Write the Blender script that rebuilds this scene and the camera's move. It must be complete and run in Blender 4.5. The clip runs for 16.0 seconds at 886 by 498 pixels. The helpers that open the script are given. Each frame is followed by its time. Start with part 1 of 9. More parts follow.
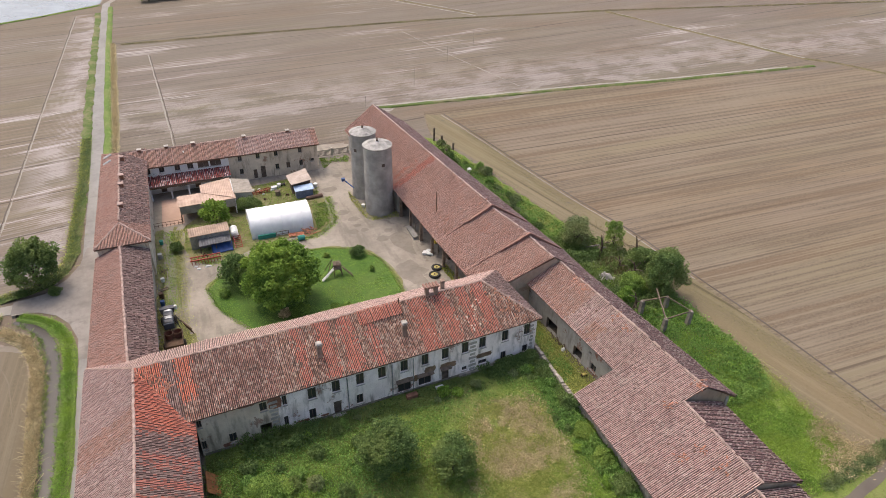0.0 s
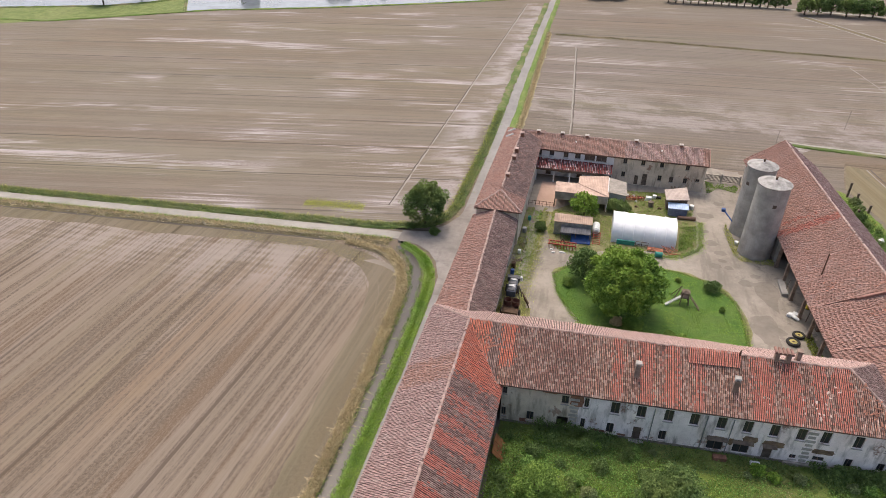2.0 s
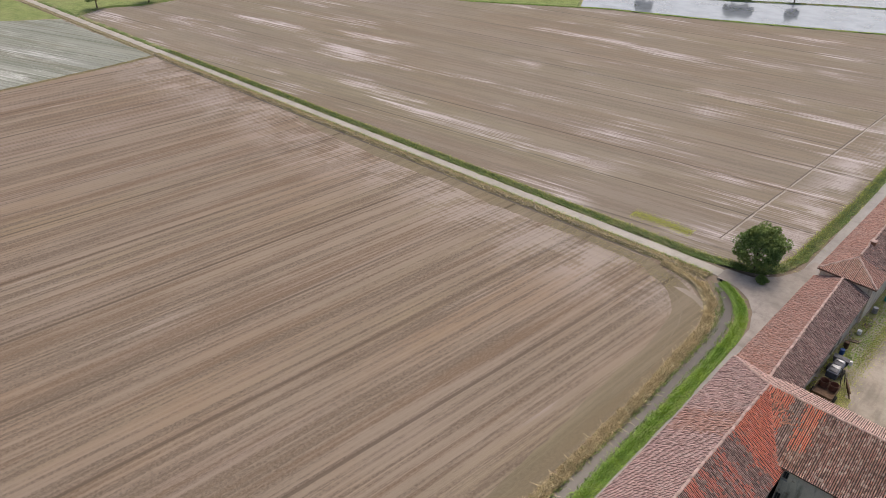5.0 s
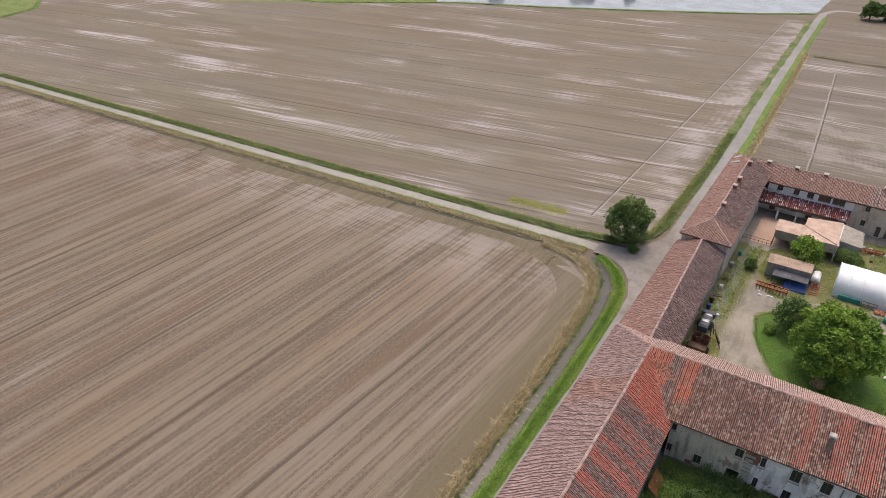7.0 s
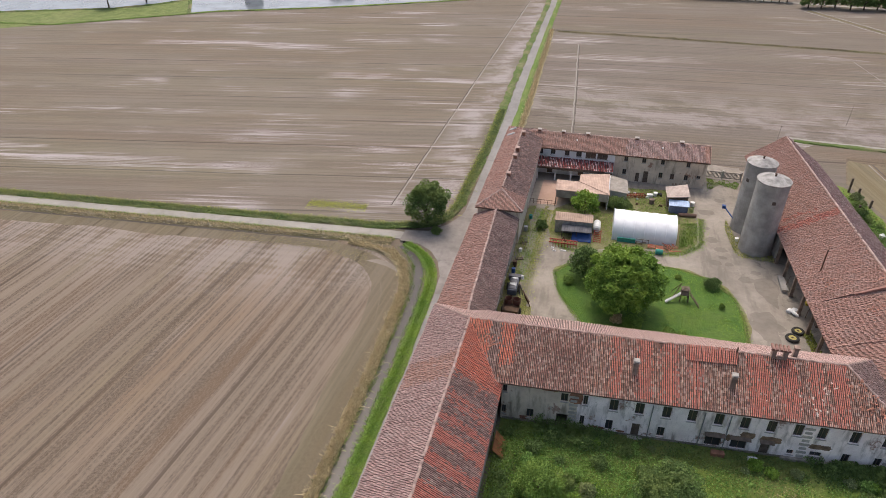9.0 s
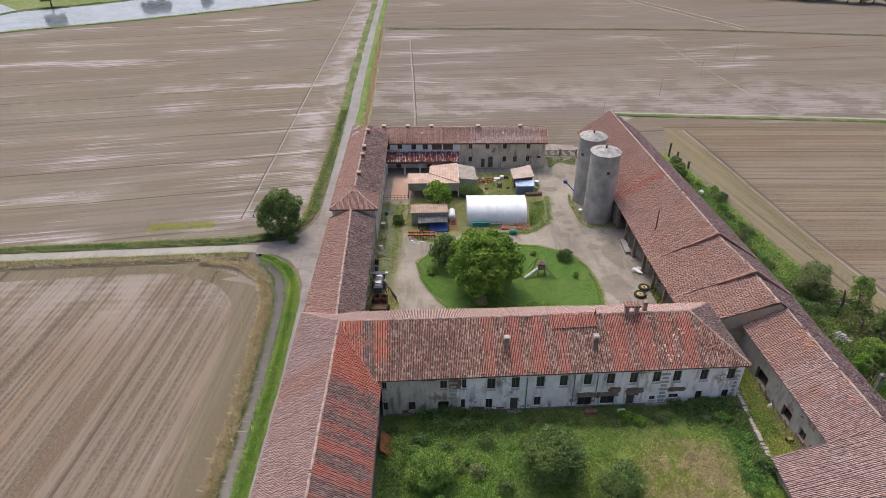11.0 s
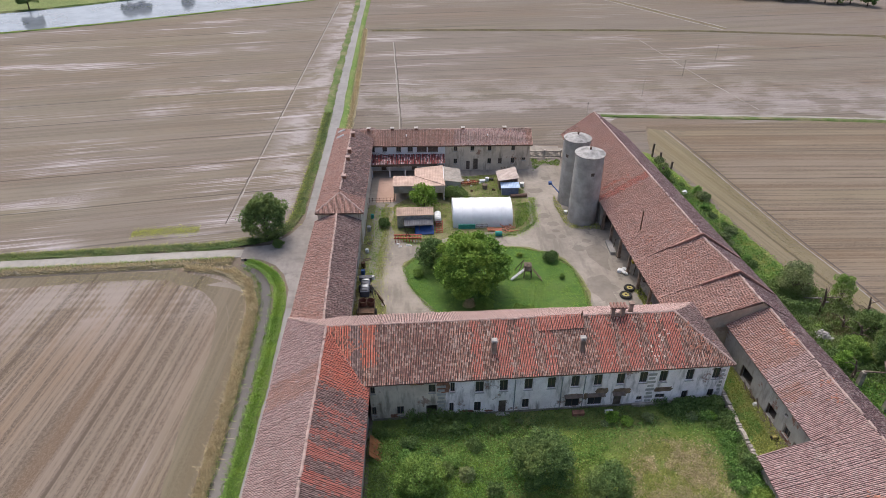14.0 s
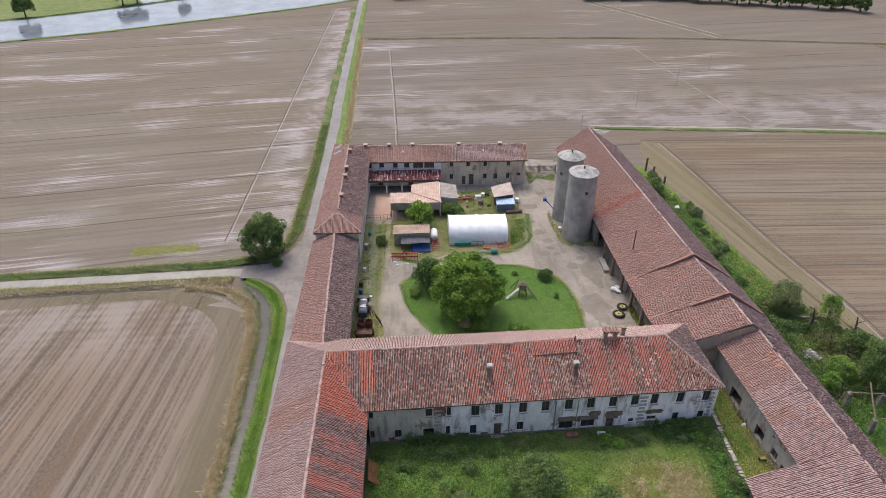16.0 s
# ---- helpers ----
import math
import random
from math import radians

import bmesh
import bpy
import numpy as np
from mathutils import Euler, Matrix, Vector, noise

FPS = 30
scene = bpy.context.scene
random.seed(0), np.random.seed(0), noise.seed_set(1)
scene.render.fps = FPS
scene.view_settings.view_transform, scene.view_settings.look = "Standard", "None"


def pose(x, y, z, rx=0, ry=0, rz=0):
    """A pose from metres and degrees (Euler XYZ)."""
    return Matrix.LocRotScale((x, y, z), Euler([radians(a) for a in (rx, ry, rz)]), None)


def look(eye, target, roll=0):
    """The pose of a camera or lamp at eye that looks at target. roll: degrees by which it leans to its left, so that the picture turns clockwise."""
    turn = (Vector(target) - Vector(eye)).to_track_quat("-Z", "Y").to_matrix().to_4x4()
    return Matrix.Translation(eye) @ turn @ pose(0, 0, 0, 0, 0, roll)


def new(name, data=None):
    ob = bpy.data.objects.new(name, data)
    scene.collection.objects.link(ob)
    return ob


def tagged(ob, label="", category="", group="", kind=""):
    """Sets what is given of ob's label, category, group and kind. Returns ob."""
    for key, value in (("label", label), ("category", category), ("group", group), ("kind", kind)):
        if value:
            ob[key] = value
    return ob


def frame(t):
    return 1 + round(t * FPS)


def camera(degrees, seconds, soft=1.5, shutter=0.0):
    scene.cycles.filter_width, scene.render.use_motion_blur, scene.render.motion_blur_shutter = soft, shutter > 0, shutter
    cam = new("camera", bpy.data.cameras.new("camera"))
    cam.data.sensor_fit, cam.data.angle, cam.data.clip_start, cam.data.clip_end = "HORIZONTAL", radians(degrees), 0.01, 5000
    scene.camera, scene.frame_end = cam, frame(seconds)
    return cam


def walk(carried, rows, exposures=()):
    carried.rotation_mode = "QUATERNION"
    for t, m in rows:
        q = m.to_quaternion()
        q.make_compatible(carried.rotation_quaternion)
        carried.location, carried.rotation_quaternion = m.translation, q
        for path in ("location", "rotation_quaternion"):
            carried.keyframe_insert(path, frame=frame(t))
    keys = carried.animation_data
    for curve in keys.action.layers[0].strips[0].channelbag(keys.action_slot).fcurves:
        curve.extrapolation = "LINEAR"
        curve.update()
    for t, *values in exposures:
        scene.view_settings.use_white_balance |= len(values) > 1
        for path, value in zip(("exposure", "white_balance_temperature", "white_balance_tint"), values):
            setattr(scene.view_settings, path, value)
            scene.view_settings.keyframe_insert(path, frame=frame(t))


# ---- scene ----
from collections import defaultdict

cam = camera(67.3, 16.0, soft=0.85)
# seconds, x, y, z, tilt, roll, turn
PATH = [
    (0, -1.08, 0.08, 59.66, 56.68, -0.82, -21.42),
    (0.5, -1.18, 0.37, 59.40, 56.70, -0.84, -18.88),
    (1, -1.25, 0.85, 59.08, 56.73, -0.95, -12.98),
    (1.5, -1.35, 0.87, 58.95, 56.74, -0.93, -2.52),
    (2, -1.02, 0.42, 58.97, 56.92, -0.51, 13.78),
    (2.5, -0.31, 0.45, 59.03, 57.02, -0.41, 34.04),
    (3, 0.04, 0.58, 59.92, 56.70, -0.08, 45.44),
    (3.2, 0.11, 0.55, 59.96, 56.72, 0.02, 46.53),
    (5.3, 0.19, -0.17, 60.24, 56.78, -0.10, 45.03),
    (5.5, 0.18, -0.29, 60.26, 56.80, -0.12, 44.49),
    (6, 0.06, -0.53, 60.34, 56.80, -0.11, 41.78),
    (6.5, -0.03, -0.65, 60.50, 56.75, -0.05, 38.43),
    (7, 0.01, -0.41, 60.86, 56.52, 0.12, 33.65),
    (7.5, 0.07, -0.43, 60.86, 56.49, 0.17, 29.06),
    (8, 0.10, -0.33, 60.65, 56.52, 0.35, 23.68),
    (8.5, -0.07, -0.18, 60.20, 56.64, 0.31, 19.09),
    (9, -0.01, 0.02, 59.98, 56.60, 0.29, 14.01),
    (9.5, 0.06, 0.04, 59.85, 56.59, 0.25, 9.42),
    (10, 0.08, 0.16, 59.57, 56.60, 0.25, 3.73),
    (10.2, 0.05, 0.14, 59.48, 56.63, 0.32, 1.85),
    (12.5, -0.33, 0.34, 59.17, 56.71, 0.01, -1.13),
    (13, -0.38, 0.30, 59.16, 56.71, -0.04, -1.36),
    (13.5, -0.36, 0.34, 59.24, 56.68, -0.05, -1.52),
    (14, -0.33, 0.39, 59.66, 56.68, -0.08, -1.66),
    (14.5, -0.28, 0.52, 60.43, 56.59, -0.03, -1.76),
    (15, -0.23, 0.71, 61.42, 56.51, -0.04, -1.83),
    (15.5, -0.20, 0.83, 62.55, 56.37, -0.02, -1.91),
    (16, -0.20, 0.98, 63.75, 56.30, -0.05, -1.99),]
walk(cam, [(t, pose(x, y, z, rx, ry, rz)) for t, x, y, z, rx, ry, rz in PATH], exposures=[(0, -0.06, 6500, 10), (1.0, -0.06, 6480, 10), (2.5, -0.11, 6480, 10), (3.0, -0.22, 6500, 10), (5.5, -0.28, 6500, 10), (8.5, -0.28, 6380, 10), (10.0, -0.28, 6280, 10), (12.5, -0.22, 6050, 10), (16, -0.22, 6000, 10)])

# ---------------------------------------------------------------- light
SUN_AZ, SUN_EL = radians(-19), radians(61)      # azimuth from +y towards +x
world = bpy.data.worlds.new("world")
scene.world = world
world.use_nodes = True
wn = world.node_tree
sky = wn.nodes.new("ShaderNodeTexSky")
sky.sky_type, sky.sun_disc = "NISHITA", False
sky.sun_elevation, sky.sun_rotation = SUN_EL, SUN_AZ
sky.air_density, sky.dust_density, sky.ozone_density = 1.0, 7.0, 1.0
bg = wn.nodes["Background"]
bg.inputs["Strength"].default_value = 0.240
wn.links.new(sky.outputs["Color"], bg.inputs["Color"])
sun = new("sun", bpy.data.lights.new("sun", "SUN"))
sun.data.energy, sun.data.angle, sun.data.color = 1.0, radians(3.5), (1.0, 0.91, 0.80)
toward = Vector((math.sin(SUN_AZ) * math.cos(SUN_EL), math.cos(SUN_AZ) * math.cos(SUN_EL), math.sin(SUN_EL)))
sun.matrix_world = look(toward * 200, (0, 0, 0))


# ---------------------------------------------------------------- materials
def lin(c):
    return tuple(v / 12.92 if v <= 0.04045 else ((v + 0.055) / 1.055) ** 2.4 for v in (x / 255 for x in c)) + (1.0,)


class Mat:
    """A node material with short-hands for its nodes."""

    def __init__(self, name, rough=0.9, metal=0.0):
        self.m = bpy.data.materials.new(name)
        self.m.use_nodes = True
        self.t = self.m.node_tree
        self.b = self.t.nodes["Principled BSDF"]
        self.b.inputs["Roughness"].default_value = rough
        self.b.inputs["Metallic"].default_value = metal
        self.b.inputs["Specular IOR Level"].default_value = 0.25

    def node(self, kind, **kw):
        n = self.t.nodes.new("ShaderNode" + kind)
        for k, v in kw.items():
            if k in n.inputs:
                self.put(n.inputs[k], v)
        return n

    def put(self, socket, v):
        if isinstance(v, bpy.types.NodeSocket):
            self.t.links.new(v, socket)
        else:
            socket.default_value = v

    def coords(self, which="Object", scale=(1, 1, 1), turn=0.0):
        c = self.t.nodes.new("ShaderNodeTexCoord").outputs[which]
        m = self.node("Mapping", Vector=c)
        m.inputs["Scale"].default_value = scale
        m.inputs["Rotation"].default_value = (0, 0, turn)
        return m.outputs[0]

    def noise(self, vec, scale, detail=4.0, rough=0.6, out="Fac"):
        n = self.node("TexNoise", Vector=vec, Scale=scale, Detail=detail, Roughness=rough)
        return n.outputs[out]

    def math(self, op, a, b=0.0, clamp=False):
        n = self.t.nodes.new("ShaderNodeMath")
        n.operation, n.use_clamp = op, clamp
        self.put(n.inputs[0], a)
        self.put(n.inputs[1], b)
        return n.outputs[0]

    def step(self, v, lo, hi):
        n = self.node("MapRange", Value=v)
        n.inputs["From Min"].default_value, n.inputs["From Max"].default_value = lo, hi
        n.clamp = True
        return n.outputs[0]

    def mix(self, fac, a, b, mode="MIX"):
        n = self.t.nodes.new("ShaderNodeMix")
        n.data_type, n.blend_type = "RGBA", mode
        self.put(n.inputs[0], fac)
        self.put(n.inputs[6], a)
        self.put(n.inputs[7], b)
        return n.outputs[2]

    def ramp(self, fac, stops, constant=False):
        n = self.node("ValToRGB", Fac=fac)
        e = n.color_ramp.elements
        if constant:
            n.color_ramp.interpolation = "CONSTANT"
        while len(e) < len(stops):
            e.new(0.5)
        for k, (p, c) in enumerate(stops):
            e[k].position, e[k].color = p, c
        return n.outputs[0]

    def bump(self, height, strength=0.5, distance=0.05):
        n = self.node("Bump", Height=height, Strength=strength, Distance=distance)
        self.t.links.new(n.outputs[0], self.b.inputs["Normal"])
        return self

    def colour(self, c):
        self.put(self.b.inputs["Base Color"], c)
        return self


def grey(v, r=1.0, g=1.0, b=1.0):
    return (v * r, v * g, v * b, 1.0)


def plain(name, c, rough=0.8, metal=0.0, vary=0.25, scale=3.0, bump=0.2):
    """A painted, worn or weathered surface: a base colour with two scales of stains and grain."""
    m = Mat(name, rough, metal)
    v = m.coords()
    big, fine = m.noise(v, scale * 0.35, 5), m.noise(v, scale * 6, 3)
    dark = tuple(x * (1 - vary) for x in c[:3]) + (1,)
    light = tuple(min(1, x * (1 + vary * 0.6)) for x in c[:3]) + (1,)
    col = m.mix(m.step(big, 0.35, 0.68), dark, light)
    col = m.mix(m.math("MULTIPLY", m.step(fine, 0.45, 0.75), vary), col, dark)
    m.colour(col).bump(fine, bump, 0.02)
    return m.m


def tile_mat(name, cols, moss=0.25, dirt_and_shade=(0.115, 0.086, 0.075, 1), dirt_amount=0.45, seed=0.0, row=0.31, colw=0.195, speckle=0.2, bleach=0.35, hollow=0.96):
    """Old barrel tiles: a colour for each tile by its column and course, lichen, soot and bleached runs in patches,
    shade painted into the grooves.
    """
    m = Mat(name, 0.92)
    cols = [(min(1.0, r * 1.22), g * 1.13, min(1.0, b * 1.19), 1) for r, g, b, _ in cols]
    uv = m.t.nodes.new("ShaderNodeUVMap").outputs[0]
    sep = m.node("SeparateXYZ", Vector=uv)
    fu = m.math("FLOOR", m.math("DIVIDE", sep.outputs[0], colw))
    fv = m.math("FLOOR", m.math("DIVIDE", sep.outputs[1], row))

    def chance(shift, coarse=1.0):
        y = fv if coarse == 1.0 else m.math("FLOOR", m.math("DIVIDE", fv, coarse))
        return m.node("TexWhiteNoise", Vector=m.node("CombineXYZ", X=fu, Y=y, Z=seed + shift).outputs[0]).outputs["Value"]

    one, run = chance(0.0), chance(3.0, 7.0)
    shift = m.node("VectorMath", Vector=uv)
    shift.inputs[1].default_value = (seed * 13.7, seed * 5.1, 0)
    place = shift.outputs[0]
    drift = m.noise(place, 0.22, 5, 0.65)
    mixv = m.math("ADD", m.math("MULTIPLY", one, 0.50), m.math("MULTIPLY", run, 0.32))
    mixv = m.math("ADD", mixv, m.math("MULTIPLY", m.math("SUBTRACT", drift, 0.43), 0.7))
    col = m.ramp(m.step(mixv, 0.10, 0.88), [(k / (len(cols) - 1), c) for k, c in enumerate(cols)])
    big = m.noise(place, 0.35, 6, 0.62)
    stretch = m.node("Mapping", Vector=place)
    stretch.inputs["Scale"].default_value = (1.2, 0.25, 1)
    streak = m.noise(stretch.outputs[0], 1.6, 4)
    mask = m.math("MULTIPLY", m.step(big, 0.42, 0.66), m.step(streak, 0.35, 0.7))
    col = m.mix(m.math("MULTIPLY", mask, dirt_amount * 1.5, True), col, dirt_and_shade)
    pale = m.math("MULTIPLY", m.step(m.noise(place, 0.5, 6, 0.7), 0.50, 0.62), m.step(chance(11.0), 0.2, 0.7))
    col = m.mix(m.math("MULTIPLY", pale, bleach), col, (0.52, 0.43, 0.385, 1))
    speck = m.noise(uv, 7.0, 2)
    col = m.mix(m.math("MULTIPLY", m.step(speck, 0.58, 0.75), moss), col, (0.32, 0.29, 0.23, 1))
    # shade between the tile columns, painted in; hollow sets how dark
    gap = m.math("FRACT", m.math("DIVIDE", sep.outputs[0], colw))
    groove_shade = m.step(m.math("ABSOLUTE", m.math("SUBTRACT", gap, 0.5)), 0.18, 0.37)
    col = m.mix(groove_shade, col, m.mix(hollow, col, tuple(x * 0.42 for x in dirt_and_shade[:3]) + (1,)))
    # thin dark line at the lower lip of some courses
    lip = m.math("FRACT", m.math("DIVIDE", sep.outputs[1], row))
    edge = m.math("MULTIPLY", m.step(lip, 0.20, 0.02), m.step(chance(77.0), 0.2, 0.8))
    col = m.mix(m.math("MULTIPLY", edge, 0.16), col, tuple(x * 0.5 for x in dirt_and_shade[:3]) + (1,))
    patchy = m.noise(place, 0.9, 5, 0.7)
    col = m.mix(m.math("MULTIPLY", m.step(patchy, 0.52, 0.66), 0.3), col, tuple(x * 1.1 for x in dirt_and_shade[:3]) + (1,))
    tone = chance(31.0)
    col = m.mix(m.math("MULTIPLY", m.step(tone, 0.66, 1.0), speckle * 1.3), col, tuple(x * 0.6 for x in dirt_and_shade[:3]) + (1,))
    col = m.mix(m.math("MULTIPLY", m.step(tone, 0.3, 0.0), speckle), col, (0.60, 0.51, 0.44, 1))
    grit = m.noise(uv, 16.0, 2, 0.7)
    col = m.mix(m.math("MULTIPLY", m.step(grit, 0.5, 0.72), 0.22), col, tuple(x * 0.9 for x in dirt_and_shade[:3]) + (1,))
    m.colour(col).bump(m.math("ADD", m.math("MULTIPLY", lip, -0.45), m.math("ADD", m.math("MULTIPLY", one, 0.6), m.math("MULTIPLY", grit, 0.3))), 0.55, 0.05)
    return m.m


def field_mat(name, turn, base, dark, wet, wet_amount=0.5, wet_lo=0.56, wet_hi=0.66, rows=1.6, seed=0.0, along=0.012, reach=1.0, zone=None, cover=0.5, tint=0.35, contrast=0.85, pale=0.45, coarse=1.0):
    """Tilled paddy soil: smooth mud between dotted rows of stubble, wheel lines, pale drying puddles."""
    m = Mat(name, 0.95)
    c = m.t.nodes.new("ShaderNodeTexCoord").outputs["Object"]
    first = m.node("Mapping", Vector=c)
    first.inputs["Location"].default_value = (seed * 31.0, seed * 17.0, seed * 5.0)
    v = m.node("VectorRotate", Vector=first.outputs[0], Angle=-turn).outputs[0]

    def stretched(sx, sy, detail=5.0, rough=0.6):
        k = m.node("Mapping", Vector=v)
        k.inputs["Scale"].default_value = (sx, sy, 0.0)
        return m.noise(k.outputs[0], 1.0, detail, rough)

    def shade(k, colour):
        return tuple(x * k for x in colour[:3]) + (1,)

    def part_of(x, k, mid=0.5):
        return m.math("MULTIPLY", m.math("SUBTRACT", x, mid), k)

    def total(*xs):
        t = xs[0]
        for x in xs[1:]:
            t = m.math("ADD", t, x)
        return t

    sep = m.node("SeparateXYZ", Vector=v)
    wob = m.math("ADD", sep.outputs[1], m.math("MULTIPLY", stretched(0.02, 0.02, 2), 0.8))

    def saw(period, shift=0.0):
        return m.math("ABSOLUTE", m.math("SUBTRACT", m.math("FRACT", m.math("DIVIDE", m.math("ADD", wob, shift), period)), 0.5))

    row, thin, wide = saw(rows), saw(rows * 0.37, 0.3), saw(rows * 4.1, 0.9)
    strips, bands = stretched(along * 1.4, 0.30, 4, 0.6), stretched(along * 0.5, 0.08, 3)
    broad, patchy = stretched(0.014, 0.03, 5, 0.6), stretched(0.05, 0.22, 5, 0.65)
    fine, dots, grit = stretched(0.7, 2.2, 4, 0.7), m.noise(v, 2.6, 4, 0.75), m.noise(v, 7.0, 2, 0.7)
    hair, swath, hue = stretched(0.018, 2.1, 4, 0.7), stretched(along * 0.4, 0.16, 4, 0.6), stretched(along * 0.55, 0.06, 4, 0.6)
    # stubble: rows that break into dots and thin out where the mud lies smooth
    amount = total(part_of(fine, 0.55), part_of(dots, 0.5 * coarse), part_of(strips, 1.3), part_of(patchy, 0.6), part_of(hair, 1.2), part_of(swath, 1.1), part_of(row, -0.66, 0.25), part_of(thin, -0.42, 0.25), part_of(wide, -0.36, 0.25), part_of(broad, 0.7), cover - 0.5)
    stubble = m.step(amount, -0.18, 0.20)
    mud = m.mix(m.step(bands, 0.42, 0.60), shade(1.07, base), shade(0.95, base))
    mud = m.mix(m.math("MULTIPLY", m.step(broad, 0.46, 0.60), tint), mud, (base[0] * 1.02, base[1] * 0.86, base[2] * 0.72, 1))
    mud = m.mix(m.math("MULTIPLY", m.step(hue, 0.52, 0.62), 0.6), mud, (base[0] * 1.03, base[1] * 1.0, base[2] * 1.12, 1))
    mud = m.mix(m.math("MULTIPLY", m.step(hue, 0.47, 0.37), 0.5), mud, (base[0] * 0.95, base[1] * 0.99, base[2] * 0.78, 1))
    mud = m.mix(m.math("MULTIPLY", m.step(hair, 0.52, 0.36), 0.4), mud, shade(1.16, base))
    mud = m.mix(m.math("MULTIPLY", m.step(grit, 0.54, 0.68), 0.22), mud, shade(0.8, dark))
    mud = m.mix(m.math("MULTIPLY", m.step(patchy, 0.44, 0.58), 0.35), mud, shade(0.88, base))
    straw = m.mix(m.step(dots, 0.40, 0.60), shade(1.06, dark), shade(0.66, dark))
    straw = m.mix(m.math("MULTIPLY", m.step(swath, 0.50, 0.60), 0.45), straw, (dark[0] * 1.06, dark[1] * 0.88, dark[2] * 0.72, 1))
    straw = m.mix(m.math("MULTIPLY", m.step(grit, 0.50, 0.34), 0.5), straw, shade(1.15, base))
    col = m.mix(m.math("MULTIPLY", stubble, contrast), mud, straw)
    edge = m.math("MULTIPLY", m.step(thin, 0.40, 0.48), m.step(strips, 0.56, 0.44))
    col = m.mix(m.math("MULTIPLY", edge, pale), col, shade(1.22, base))
    lane = saw(rows * 7.3)
    lane_on = m.math("MULTIPLY", m.step(lane, 0.480, 0.490), m.step(stretched(0.006, 0.05, 3), 0.40, 0.50))
    col = m.mix(m.math("MULTIPLY", lane_on, 0.7), col, shade(0.5, dark))
    w1, w2 = stretched(along * 1.5, 0.11, 5, 0.6), m.noise(v, 0.022 * reach, 3)
    puddle = m.math("MULTIPLY", m.step(w1, wet_lo, wet_hi), m.step(w2, 0.42, 0.56))
    combed = m.step(total(part_of(thin, 0.5, 0.25), part_of(row, 0.4, 0.25), part_of(stretched(0.10, 1.4, 4), 1.2), part_of(stretched(0.03, 1.1, 4, 0.7), 2.2), part_of(w1, 2.6, wet_hi)), -0.20, 0.22)
    puddle = m.math("MULTIPLY", puddle, combed)
    if zone:  # a wetter belt along a line: a * x + b * y + c runs from near to far
        (za, zb, zc), near, far, amount, turned = zone
        place = m.node("SeparateXYZ", Vector=c)
        line = m.math("ADD", m.math("ADD", m.math("MULTIPLY", place.outputs[0], za), m.math("MULTIPLY", place.outputs[1], zb)), zc)
        dist = m.math("ADD", line, m.math("MULTIPLY", m.math("SUBTRACT", m.noise(c, 0.05, 4), 0.5), (far - near) * 1.2))
        belt = m.math("MULTIPLY", m.step(dist, near - 1, near + 1), m.step(dist, far, far - (far - near) * 0.6))
        cross = m.math("ABSOLUTE", m.math("SUBTRACT", m.math("FRACT", m.math("DIVIDE", line, 1.7)), 0.5))
        cross_on = m.math("MULTIPLY", m.step(total(cross, part_of(dots, 0.9), part_of(patchy, 0.8)), 0.30, 0.20), m.math("MULTIPLY", m.step(dist, far * 0.8, near), turned))
        col = m.mix(m.math("MULTIPLY", cross_on, 0.45), col, shade(0.8, dark))
        belt = m.math("MULTIPLY", belt, m.step(total(part_of(stretched(0.10, 0.16, 5), 1.6), part_of(thin, 0.35, 0.25), part_of(cross, 0.3 * turned, 0.25), part_of(dots, 0.5)), -0.12, 0.06))
        puddle = m.math("MAXIMUM", puddle, m.math("MULTIPLY", belt, amount))
    puddle = m.math("MULTIPLY", puddle, m.math("SUBTRACT", 1.0, m.math("MULTIPLY", m.math("MULTIPLY", stubble, m.step(dots, 0.44, 0.56)), 0.6)))
    col = m.mix(m.math("MULTIPLY", puddle, wet_amount, True), col, wet)
    m.put(m.b.inputs["Roughness"], m.math("SUBTRACT", 0.95, m.math("MULTIPLY", puddle, 0.25)))
    m.colour(col).bump(m.math("ADD", dots, m.math("MULTIPLY", stubble, 0.8)), 0.4, 0.10)
    return m.m


def grass_mat(name, a, b, dry, dry_amount=0.3, scale=1.0):
    m = Mat(name, 0.95)
    c = m.coords()
    big, mid, fine = m.noise(c, 0.11 * scale, 5), m.noise(c, 0.8 * scale, 5, 0.7), m.noise(c, 9.0 * scale, 3, 0.7)
    tuft = m.noise(c, 2.6 * scale, 4, 0.75)
    col = m.mix(m.step(mid, 0.38, 0.62), a, b)
    col = m.mix(m.math("MULTIPLY", m.step(m.math("ADD", m.math("MULTIPLY", big, 0.7), m.math("MULTIPLY", tuft, 0.3)), 0.46, 0.62), dry_amount, True), col, dry)
    col = m.mix(m.math("MULTIPLY", m.step(tuft, 0.50, 0.66), 0.5), col, tuple(x * 0.55 for x in a[:3]) + (1,))
    col = m.mix(m.math("MULTIPLY", m.step(fine, 0.45, 0.72), 0.45), col, tuple(x * 0.5 for x in a[:3]) + (1,))
    m.colour(col).bump(m.math("ADD", fine, tuft), 0.8, 0.12)
    return m.m


